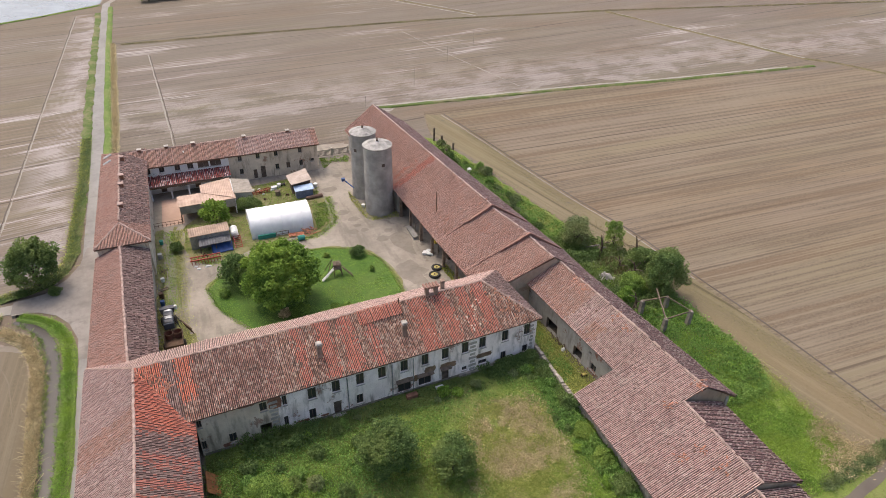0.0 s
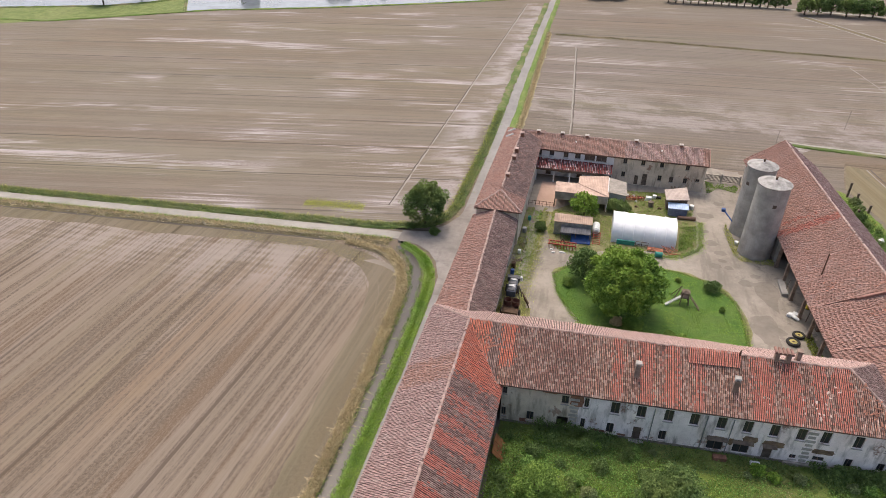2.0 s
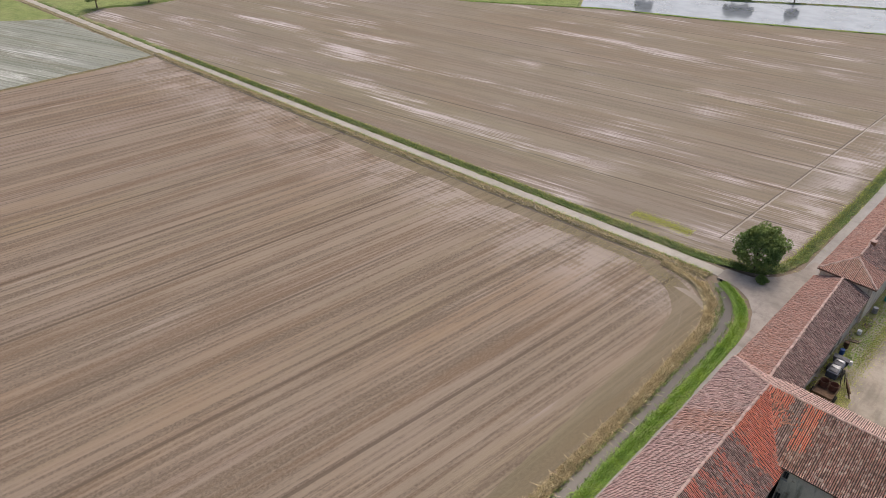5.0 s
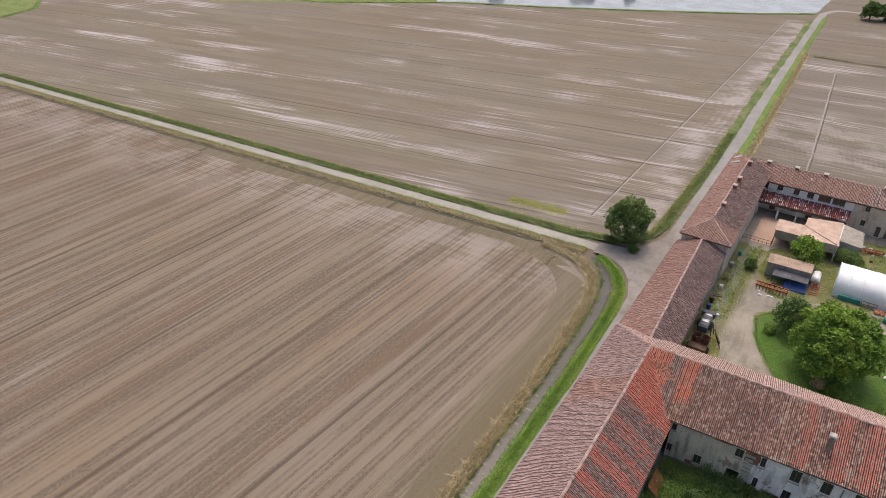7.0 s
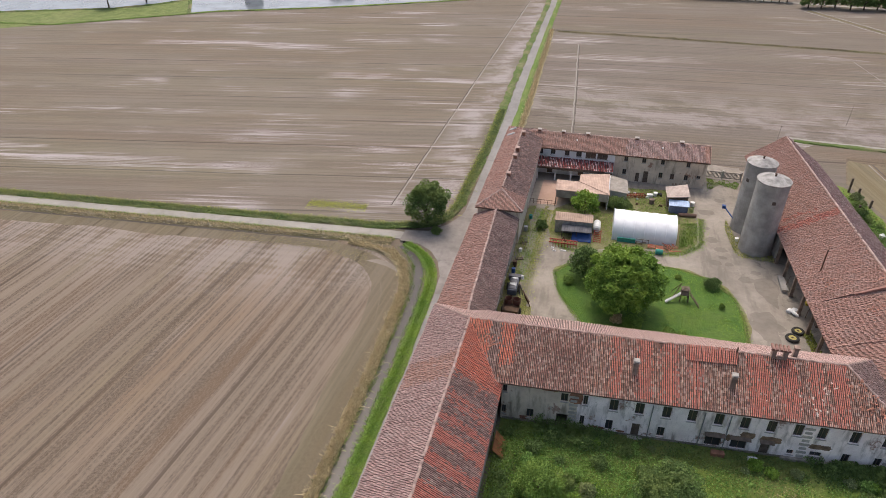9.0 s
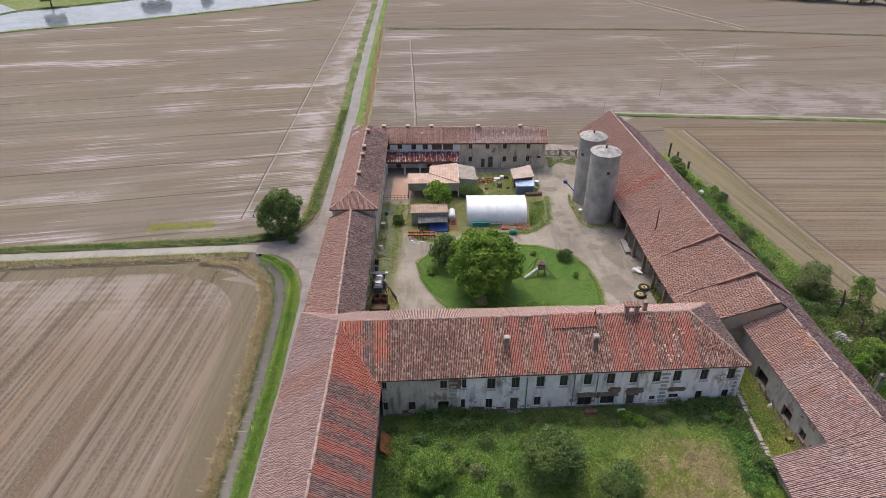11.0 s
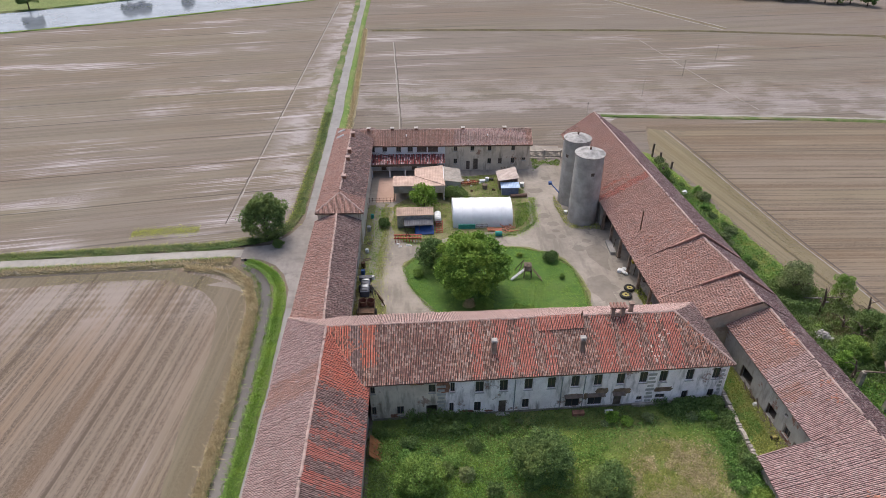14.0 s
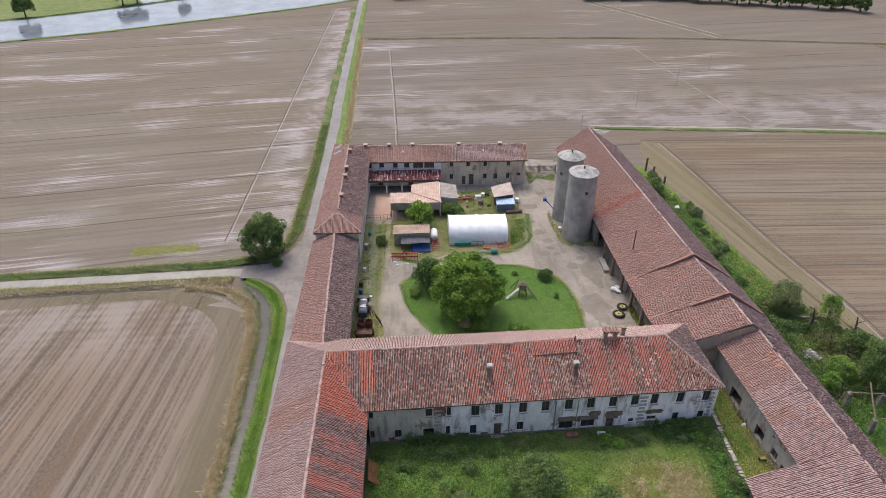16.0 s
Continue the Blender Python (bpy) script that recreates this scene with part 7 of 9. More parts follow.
# ---------------------------------------------------------------- greenhouse tunnel
tun = thing("greenhouse", (9.6, 101, 0), "white film greenhouse tunnel on arched hoops", "greenhouse")
TX0, TX1, TY, TR, TH = 4.3, 14.45, 101.0, 3.45, 3.3
g, m_ = Geo(), 26
nx = 48
for i in range(nx + 1):
    x = TX0 + (TX1 - TX0) * i / nx
    ph = (i % 8) / 8
    dip = -0.05 * math.sin(math.pi * ph)
    for j in range(m_ + 1):
        w = math.pi * j / m_
        sup = 0.82
        cy = math.copysign(abs(math.cos(w)) ** sup, math.cos(w))
        cz = abs(math.sin(w)) ** 0.72
        wr = 1 + dip * 0.3 + 0.006 * noise.noise(Vector((x * 2, w * 3, 0)))
        g.v.append((x, TY - TR * cy * wr, TH * cz * wr))
for i in range(nx):
    for j in range(m_):
        a = i * (m_ + 1) + j
        g.f.append((a, a + m_ + 1, a + m_ + 2, a + 1))
        g.m.append(0)
part("film", g, M_FILM, tun, smooth=True)
for x in (TX0 + 0.01, TX1 - 0.01):
    g = Geo()
    pts = []
    for j in range(m_ + 1):
        w = math.pi * j / m_
        pts.append((x, TY - TR * 0.99 * math.copysign(abs(math.cos(w)) ** 0.82, math.cos(w)), TH * 0.99 * abs(math.sin(w)) ** 0.72))
    g.face(pts if x < 10 else pts[::-1])
    part("end_wall", g, M_FILM, tun)
for k in range(7):
    x = TX0 + (TX1 - TX0) * k / 6
    g = Geo()
    pts = []
    for j in range(15):
        w = math.pi * j / 14
        pts.append((x, TY - TR * 1.012 * math.copysign(abs(math.cos(w)) ** 0.82, math.cos(w)), TH * 1.012 * abs(math.sin(w)) ** 0.72))
    for a, b in zip(pts, pts[1:]):
        g.tube(a, b, 0.035, 0.035, 6)
    part("hoop", g, M_FILM, tun)
g = Geo().box(5.2, 8.1, 97.2, 97.35, 0.0, 0.75)
g.box(5.2, 8.1, 97.15, 97.4, 0.75, 0.82)
tagged(part("shade_net", g, M_TEAL), "teal shade net rolled along the greenhouse foot", "net")
g = Geo()
for x in (8.2, 9.2, 10.2):
    g.bar((x, 97.1, 0), (x, 97.1, 1.0), 0.06)
g.bar((8.2, 97.1, 1.0), (10.2, 97.1, 1.0), 0.06).bar((8.2, 97.1, 0.5), (10.2, 97.1, 0.5), 0.06)
tagged(part("metal_rack", g, M_IRON), "rusty iron rack beside the greenhouse", "rack")


def pallet(x, y, w, label, mat):
    t = thing("pallet", (x, y, 0), label, "pallet", "pallets by the greenhouse")
    for k in range(5):
        part("slat", Geo().box(x - 0.6, x + 0.6, y - 0.5 + k * 0.22, y - 0.36 + k * 0.22, 0.30 + w * (k % 2), 0.34 + w * (k % 2)), mat, t)
    for k in (-0.5, 0, 0.5):
        part("runner", Geo().box(x + k - 0.05, x + k + 0.05, y - 0.5, y + 0.6, 0.0, 0.3), mat, t)
    return t


for x, y, mt in ((10.7, 96.6, M_ORANGE), (12.0, 96.4, M_ORANGE), (13.2, 96.8, M_WOOD)):
    pallet(x, y, 0.02, "orange-painted pallet leaning in the grass" if mt is M_ORANGE else "grey wooden pallet in the grass", mt)
g = Geo()
rnd = random.Random(4)
for k in range(16):
    a = Vector((13.0 + rnd.uniform(0, 2.0), 95.4 + rnd.uniform(0, 1.8), 0.1 + rnd.uniform(0, 0.4)))
    w = rnd.uniform(0, 3.1)
    g.bar(a, a + Vector((math.cos(w) * 1.4, math.sin(w) * 1.4, rnd.uniform(-0.05, 0.3))), 0.09, 0.05)
tagged(part("plank_pile", g, M_ORANGE), "loose pile of reddish planks and battens", "wood pile")
tagged(part("barrel", Geo().tube((11.3, 94.9, 0.45), (12.4, 94.9, 0.45), 0.45, 0.45, 16), M_TEAL), "dark green plastic barrel lying in the grass", "barrel")
tagged(part("pipe", Geo().tube((15.4, 108.1, 0.35), (18.4, 108.3, 0.35), 0.34, 0.34, 14), M_DECK), "dark plastic drain pipe lying on the ground", "pipe")


# ---------------------------------------------------------------- sheds in the yard
def lean_roof(parent, corners, material, th=0.07, waves=18, name="roof"):
    """A corrugated sheet roof over four corners, counter-clockwise from above."""
    a, b, c, d = (Vector(p) for p in corners)
    g = Geo()
    for lift in (0.0, -th):
        for i in range(waves * 2 + 1):
            w = i / (waves * 2)
            h = Vector((0, 0, lift + (0.03 if i % 2 else 0)))
            g.v += [tuple(a.lerp(b, w) + h), tuple(d.lerp(c, w) + h)]
    n = 2 * (waves * 2 + 1)
    for i in range(waves * 2):
        k = 2 * i
        g.f += [(k, k + 2, k + 3, k + 1), (n + k, n + k + 1, n + k + 3, n + k + 2), (k, n + k, n + k + 2, k + 2), (k + 1, k + 3, n + k + 3, n + k + 1)]
    g.f += [(0, 1, n + 1, n), (n - 2, 2 * n - 2, 2 * n - 1, n - 1)]
    g.m = [0] * len(g.f)
    return part(name, g, material, parent)


shed = thing("garage_shed", (-1.4, 110, 0), "low garage with pink sheet roof and pale front beam", "shed")
lean_roof(shed, [(-6.3, 107.2, 3.1), (3.3, 107.3, 3.1), (2.9, 111.0, 3.25), (-6.3, 111.0, 3.2)], M_PINKSHEET)
lean_roof(shed, [(-2.3, 110.9, 3.3), (3.0, 107.35, 3.25), (3.0, 115.6, 3.1), (-2.3, 114.4, 3.05)], M_PINKSHEET)
part("front_panel", Geo().box(-6.1, 3.1, 107.35, 107.5, 1.55, 3.05), M_SHEET, shed)
part("side_wall", Geo().box(2.95, 3.15, 107.5, 115.2, 0, 3.0), M_HOUSEWHITE, shed)
part("back_wall", Geo().box(-2.2, 2.95, 114.0, 114.2, 0, 2.95), M_HOUSEWHITE, shed)
part("inner_wall", Geo().box(-6.0, -2.3, 110.8, 110.95, 0, 3.1), M_SHEET, shed)
for x in (-6.05, -3.0, 0.0, 2.85):
    part("post", Geo().box(x - 0.08, x + 0.08, 107.36, 107.52, 0, 1.6), M_WOOD, shed)

annex = thing("shed", (4.7, 113, 0), "small shed with weathered grey sheet roof", "shed")
lean_roof(annex, [(3.3, 110.4, 2.45), (6.5, 110.0, 2.35), (6.3, 115.4, 2.35), (2.8, 116.6, 2.45)], M_SHEET)
part("wall", Geo().box(3.4, 6.3, 110.5, 110.65, 0, 2.3).box(6.15, 6.3, 110.65, 115.0, 0, 2.3), M_BARNWALL, annex)

woodshed = thing("shed", (-2.2, 98.5, 0), "patched tin lean-to with a blue tarpaulin", "shed")
lean_roof(woodshed, [(-5.3, 97.6, 2.55), (1.0, 97.8, 2.55), (0.9, 100.8, 2.45), (-5.4, 100.6, 2.45)], plain("rusty_sheet", (0.36, 0.26, 0.20, 1), 0.8, 0, 0.4, 2))
part("front_wall", Geo().box(-5.2, 0.95, 97.75, 97.9, 0.0, 2.45), M_STEEL, woodshed)
part("side_wall", Geo().box(0.8, 0.95, 97.9, 100.4, 0.0, 2.4).box(-5.2, -5.05, 97.9, 100.4, 0, 2.4), M_STEEL, woodshed)
lean_roof(woodshed, [(-4.0, 96.0, 1.5), (0.9, 96.3, 1.5), (0.95, 97.8, 1.85), (-4.0, 97.7, 1.85)], M_DARKSHEET, 0.05, 12, "lower_roof")
for x in (-3.9, -1.5, 0.8):
    part("post", Geo().box(x - 0.06, x + 0.06, 96.25, 96.37, 0, 1.5), M_WOOD, woodshed)
g = Geo()
nx_, ny_ = 16, 8
for i in range(nx_ + 1):
    for j in range(ny_ + 1):
        x, y = -2.2 + 3.2 * i / nx_, 95.4 + 1.7 * j / ny_
        g.v.append((x, y, 0.15 + 0.75 * j / ny_ + 0.18 * noise.noise(Vector((x * 1.7, y * 1.7, 3)))))
for i in range(nx_):
    for j in range(ny_):
        a = i * (ny_ + 1) + j
        g.f.append((a, a + ny_ + 1, a + ny_ + 2, a + 1))
        g.m.append(0)
tarp = part("tarpaulin", g, M_BLUE, smooth=True)
tarp.modifiers.new("thick", "SOLIDIFY").thickness = 0.02
tagged(tarp, "crumpled blue tarpaulin over stacked wood", "tarpaulin")
tagged(part("wood_stack", Geo().box(-2.0, 0.9, 95.8, 97.0, 0, 0.3), M_WOOD), "stacked firewood under the tarpaulin", "wood pile")
tk = thing("fuel_tank", (1.7, 99.8, 0), "white cylindrical tank standing beside the shed", "tank")
g = Geo().tube((1.7, 98.7, 1.0), (1.7, 100.8, 1.0), 0.62, 0.62, 20)
g.tube((1.7, 98.45, 1.0), (1.7, 98.7, 1.0), 0.4, 0.62, 20).tube((1.7, 100.8, 1.0), (1.7, 101.05, 1.0), 0.62, 0.4, 20)
part("vessel", g, M_WPAINT, tk)
for y in (99.1, 100.4):
    part("leg", Geo().box(1.2, 2.2, y - 0.06, y + 0.06, 0, 0.55), M_STEEL, tk)
rk = thing("drying_rack", (1.9, 97.2, 0), "red iron crate rack leaning beside the shed", "rack")
for k in range(7):
    part("bar", Geo().bar((1.4, 95.9 + k * 0.42, 0.25 + 0.1 * k), (2.5, 95.9 + k * 0.42, 0.25 + 0.1 * k), 0.07), M_RED, rk)
for x in (1.4, 2.5):
    part("rail", Geo().bar((x, 95.8, 0.2), (x, 98.6, 0.9), 0.09), M_RED, rk)
    part("leg", Geo().bar((x, 98.5, 0), (x, 98.5, 0.9), 0.08), M_RED, rk)

hut = thing("shed", (15.2, 112.5, 0), "small wooden hut with pinkish-grey sheet roof", "shed")
lean_roof(hut, [(13.2, 109.9, 2.55), (17.2, 110.9, 2.55), (17.0, 115.9, 2.5), (13.0, 114.0, 2.5)], plain("dusty_sheet", (0.46, 0.38, 0.33, 1), 0.9, 0, 0.25, 2))
part("wall", Geo().box(13.5, 16.9, 111.0, 111.15, 0, 2.45).box(13.5, 13.65, 111.15, 114.0, 0, 2.4).box(16.75, 16.9, 111.15, 115.0, 0, 2.4), M_WOOD, hut)
kiosk = thing("shed", (15.4, 109.6, 0), "little blue-sided hut with a bright sheet roof", "shed")
lean_roof(kiosk, [(13.6, 108.5, 1.75), (17.1, 108.6, 1.75), (17.1, 110.6, 1.95), (13.6, 110.4, 1.95)], M_LIGHTBLUE, 0.06, 12)
part("front_wall", Geo().box(13.8, 16.9, 108.9, 109.0, 0, 1.75), plain("blue_boards", (0.16, 0.19, 0.28, 1), 0.8, 0, 0.3, 3), kiosk)
part("side_wall", Geo().box(13.8, 13.9, 109.0, 110.3, 0, 1.8).box(16.8, 16.9, 109.0, 110.3, 0, 1.8), M_STEEL, kiosk)

# porch of the north house
porch = thing("porch", (-4, 118, 0), "long porch roof of deep red and pale tiles", "porch")
roof_slope(porch, "roof_slope", (-11.0, 116.6, 2.75), (3.5, 116.9, 2.75), (3.5, 119.5, 3.6), (-11.0, 119.5, 3.6), [M_TILE_PORCH], colw=0.3, row=0.5, sag=0.02)
part("beam", Geo().box(-10.9, 3.4, 116.8, 117.0, 2.3, 2.6), M_WOOD, porch)
for x in (-10.6, -7.2, -4.2, -0.6, 3.2):
    part("post", Geo().box(x - 0.13, x + 0.13, 116.78, 117.04, 0, 2.3), M_HOUSEWHITE, porch)
for x in (-9.5, -8.0):
    ac = thing("air_conditioner", (x, 119.4, 3.7), "white air conditioner unit on the house wall", "air conditioner", "units on the wall")
    part("case", Geo().box(x - 0.4, x + 0.4, 119.22, 119.55, 3.7, 4.25), M_WPAINT, ac)
    part("grille", Geo().ring((x - 0.08, 119.22, 3.98), (0, 1, 0), 0.2, 0.02, 16, 6), M_STEEL, ac)
    part("bracket", Geo().box(x - 0.35, x + 0.35, 119.3, 119.6, 3.62, 3.7), M_STEEL, ac)

# ---------------------------------------------------------------- chimneys and roof fittings
for x, y, zb, zt in ((7.3, 58.0, 7.0, 9.1), (17.6, 58.3, 7.0, 9.0)):
    chimney(house, x, y, zb, zt, 0.55, "slender brown plastered chimney with pale cap")
big = Geo().box(21.7, 22.1, 62.0, 62.6, 8.6, 10.3).box(22.9, 23.3, 62.0, 62.6, 8.6, 10.3).box(21.7, 23.3, 62.0, 62.6, 8.6, 9.2)
big.box(21.55, 23.45, 61.9, 62.7, 10.3, 10.45)
bc = part("chimney", big, M_CHIMNEY, house, "wide open brick chimney with tile cap")
cap = Geo()
for k in range(5):
    cap.tube((21.6 + k * 0.42, 61.8, 10.5), (21.6 + k * 0.42, 62.8, 10.5), 0.16, 0.16, 8)
part("chimney_cap", cap, M_VERGETILE, bc)
part("chimney", Geo().box(24.1, 24.55, 62.9, 63.35, 8.5, 10.2).box(24.02, 24.63, 62.82, 63.43, 10.2, 10.32), M_CHIMNEY, house)
part("flue", Geo().tube((18.1, 61.9, 8.9), (18.1, 61.9, 10.0), 0.09, 0.09, 8), M_IRON, house)
roof_slope(house, "dormer_roof", (12.7, 60.2, 8.5), (18.2, 60.6, 8.55), (18.2, 62.3, 9.35), (12.7, 62.0, 9.3), [M_TILE_RED], sag=0.03)
for x, mt in ((-11.3, 0), (-6.66, 1), (-2.0, 1), (7.2, 1), (15.4, 1)):
    g = Geo().box(x - 0.28, x + 0.28, 122.45, 122.95, 7.0, 7.75)
    c = part("chimney", g, M_BRICK, north)
    part("chimney_cap", Geo().box(x - 0.38, x + 0.38, 122.3, 123.1, 7.8, 7.88).box(x - 0.22, x + 0.22, 122.5, 122.9, 7.7, 7.8), M_SILL, c)
for x in (-12.6, -3.9, 12.0):
    part("roof_vent", Geo().tube((x, 121.3, 6.5), (x, 121.3, 6.95), 0.14, 0.14, 10), M_WPAINT, north)
for y, z in ((119.2, 8.4), (111.7, 8.5), (108.6, 8.4), (101.4, 8.4)):
    g = Geo().box(-14.3, -13.7, y - 0.35, y + 0.35, 7.2, z)
    c = part("chimney", g, M_BRICK, nw)
    part("chimney_cap", Geo().box(-14.5, -13.7, y - 0.45, y + 0.45, z, z + 0.1), M_RIDGE, c)
for y in (123.4, 120.8):
    a, b = Vector((-17.4, y, 6.62)), Vector((-16.0, y, 7.24))
    g = Geo()
    g.bar(a, b, 0.75, 0.14)
    rw = part("roof_window", g, M_STEEL, nw)
    part("pane", Geo().bar(a + Vector((0.1, 0, 0.16)), b + Vector((-0.15, 0, 0.09)), 0.58, 0.03), M_STEEL, rw)
for y in (113.0, 116.5, 105.0):
    part("roof_vent", Geo().tube((-12.6, y, 6.2), (-12.6, y, 6.75), 0.13, 0.13, 10), M_WPAINT, nw)

def loose_tiles(parent, spots, material, seed, n=9, spread=0.45):
    """Slipped and broken barrel tiles that lie askew about the given places, on a slope of the given fall."""
    r = random.Random(seed)
    g = Geo()
    for x, y, z, fall_x, fall_y in spots:
        for _ in range(n):
            dx, dy = r.gauss(0, spread), r.gauss(0, spread)
            c = Vector((x + dx, y + dy, z + dx * fall_x + dy * fall_y + 0.19))
            w = r.uniform(0, math.pi)
            d = Vector((math.cos(w), math.sin(w), math.cos(w) * fall_x + math.sin(w) * fall_y + r.uniform(-0.25, 0.25))).normalized()
            side = d.cross(Vector((0, 0, 1))).normalized()
            up = side.cross(d)
            L, k = r.uniform(0.16, 0.42), len(g.v)
            for end in (-0.5, 0.5):
                for a in range(5):
                    t = math.pi * a / 4
                    g.v.append(tuple(c + d * L * end + side * math.cos(t) * 0.09 + up * math.sin(t) * 0.07))
            g.f += [(k + a, k + a + 1, k + a + 6, k + a + 5) for a in range(4)]
            g.m += [0] * 4
    return tagged(part("loose_tile", g, material, parent), kind="stuff")


M_LOOSE = plain("broken_tile", (0.42, 0.20, 0.14, 1), 0.92, 0, 0.45, 5, 0.5)
loose_tiles(house, [(-10.6, 59.2, 8.2, 0, 0.46), (-9.8, 58.2, 7.75, 0, 0.46), (-9.2, 58.6, 7.9, 0, 0.46), (-10.9, 60.2, 8.7, 0, 0.46)], M_LOOSE, 1, 14)
loose_tiles(house, [(30.6, 59.4, 7.5, 0, 0.5), (31.6, 58.6, 7.1, 0, 0.5), (32.6, 57.9, 6.7, 0, 0.5), (29.9, 60.6, 8.1, 0, 0.5)], M_LOOSE, 2, 12, 0.6)
loose_tiles(house, [(20.6, 57.6, 6.65, 0, 0.5), (24.9, 58.4, 7.0, 0, 0.5), (27.3, 59.6, 7.6, 0, 0.5), (17.4, 57.2, 6.5, 0, 0.5), (26.6, 57.5, 6.6, 0, 0.5)], plain("bleached_tile", (0.62, 0.53, 0.46, 1), 0.92, 0, 0.3, 5, 0.5), 3, 5, 0.5)
loose_tiles(se, [(43.0, 60.6, 7.05, 0.48, 0), (43.1, 59.4, 7.0, 0.48, 0), (42.7, 58.8, 6.8, 0.48, 0), (43.6, 52.4, 6.9, 0.45, 0), (43.4, 50.0, 6.7, 0.45, 0), (44.9, 39.0, 7.1, 0.4, 0), (45.3, 38.6, 7.1, 0.4, 0), (41.5, 38.6, 5.6, 0.43, 0), (38.9, 33.1, 4.35, 0.42, 0), (41.0, 32.7, 5.2, 0.42, 0), (41.6, 30.0, 5.5, 0.42, 0)], M_LOOSE, 4, 10, 0.35)
loose_tiles(barn, [(38.2, 82.4, 8.4, 0.5, 0), (36.5, 76.6, 7.0, 0.44, 0), (36.9, 77.4, 7.2, 0.44, 0), (33.0, 84.0, 5.9, 0.5, 0)], M_LOOSE, 5, 9, 0.5)

# drainpipes, quoins, plinth and brick scars of the old house
fd = Vector((42.0, 2.2, 0)).normalized()
fn = Vector((-fd.y, fd.x, 0))


def on_front(s, out, z):
    return Vector((*F0, 0)) + fd * s - fn * out + Vector((0, 0, z))


def front_slab(s0, s1, z0, z1, out, into=0.0):
    return Geo().block([on_front(s0, out, z0), on_front(s1, out, z0), on_front(s1, -into, z0), on_front(s0, -into, z0), on_front(s0, out, z1), on_front(s1, out, z1), on_front(s1, -into, z1), on_front(s0, -into, z1)])


for s in (16.7, 22.2, 24.9):
    part("drainpipe", Geo().tube(on_front(s, 0.08, 0.3), on_front(s, 0.08, 5.3), 0.06, 0.06, 8), M_STEEL, house)
for s in (8.15, 32.9, 41.6):
    for k in range(8):
        w = 0.5 if k % 2 else 0.36
        part("quoin", front_slab(s - w, s + (0.0 if s > 41 else w) + 0.02, 0.5 + k * 0.6, 0.5 + k * 0.6 + 0.36, 0.03), M_SILL, house)
part("plinth", front_slab(0.2, 41.9, 0.0, 0.34, 0.05), M_RUIN, house)
def ragged_scar(s0, s1, z0, z1, out, seed):
    """A patch of fallen plaster with a torn outline, a hand thick at most."""
    r = random.Random(seed)
    rim = []
    n = 22
    for k in range(n):
        w = 2 * math.pi * k / n
        c, d = math.cos(w), math.sin(w)
        q = 1 / max(abs(c), abs(d)) ** 0.75 * r.uniform(0.82, 1.04)
        rim.append((max(s0 - 0.1, min(s1 + 0.1, (s0 + s1) / 2 + c * q * (s1 - s0) / 2)), max(z0 - 0.1, min(z1 + 0.1, (z0 + z1) / 2 + d * q * (z1 - z0) / 2))))
    g = Geo()
    g.v = [tuple(on_front(a, out, z)) for a, z in rim] + [tuple(on_front(a, 0.0, z)) for a, z in rim]
    g.f = [tuple(range(n))] + [(k, n + k, n + (k + 1) % n, (k + 1) % n) for k in range(n)]
    g.m = [0] * len(g.f)
    return g


for k, (s0, s1, z0, z1) in enumerate(((7.6, 9.15, 3.9, 5.75), (1.6, 3.4, 5.5, 5.8), (4.4, 6.5, 5.35, 5.8), (10.3, 12.0, 0.42, 0.85), (13.2, 14.3, 0.4, 0.7), (2.2, 3.1, 0.3, 0.9))):
    part("brick_scar", ragged_scar(s0, s1, z0, z1, 0.012, k), M_BRICK, house)
for k, (s0, s1, z0, z1) in enumerate(((26.3, 27.9, 2.15, 3.15), (28.3, 30.7, 2.0, 2.95), (33.4, 35.8, 2.0, 2.75), (22.6, 24.8, 1.9, 2.5), (25.0, 25.5, 1.4, 2.5))):
    part("rust_stain", ragged_scar(s0, s1, z0, z1, 0.010, 20 + k), M_SCAR, house)
for s0, s1 in ((22.8, 24.7), (25.5, 27.4), (28.6, 29.8)):
    part("canopy", Geo().block([on_front(s0 - 0.15, 0.42, 2.1), on_front(s1 + 0.15, 0.42, 2.1), on_front(s1 + 0.15, 0.0, 2.32), on_front(s0 - 0.15, 0.0, 2.32), on_front(s0 - 0.15, 0.42, 2.15), on_front(s1 + 0.15, 0.42, 2.15), on_front(s1 + 0.15, 0.0, 2.38), on_front(s0 - 0.15, 0.0, 2.38)]), M_WOOD, house)
tagged(part("planter", front_slab(23.6, 25.0, 0.0, 0.5, 1.3, -0.7), M_BRICK), "low brick planter before the old house", "planter")
g = front_slab(27.5, 28.5, 0.0, 0.32, 1.35, -0.75)
tagged(part("basin", g, M_WPAINT), "white basin before the old house", "basin")
part("step", front_slab(14.6, 16.2, 0.0, 0.16, 0.5), M_SILL, house)
tagged(part("rubble_ledge", front_slab(31.0, 36.6, 0.0, 0.42, 0.4, -0.06), M_STONE), "pale masonry ledge along the old house", "ledge")

# orange door and scrap in the meadow corner
g = Geo()
for k in range(5):
    g.bar((-6.9, 48.8 + k * 0.56, 1.5), (-5.6, 48.8 + k * 0.56, 0.06), 0.54, 0.04 + 0.02 * (k % 2))
tagged(part("rusty_sheet", g, plain("rust_orange", (0.27, 0.12, 0.05, 1), 0.85, 0.1, 0.4, 2)), "rust-brown metal sheets leaning on the wing wall", "metal sheet")

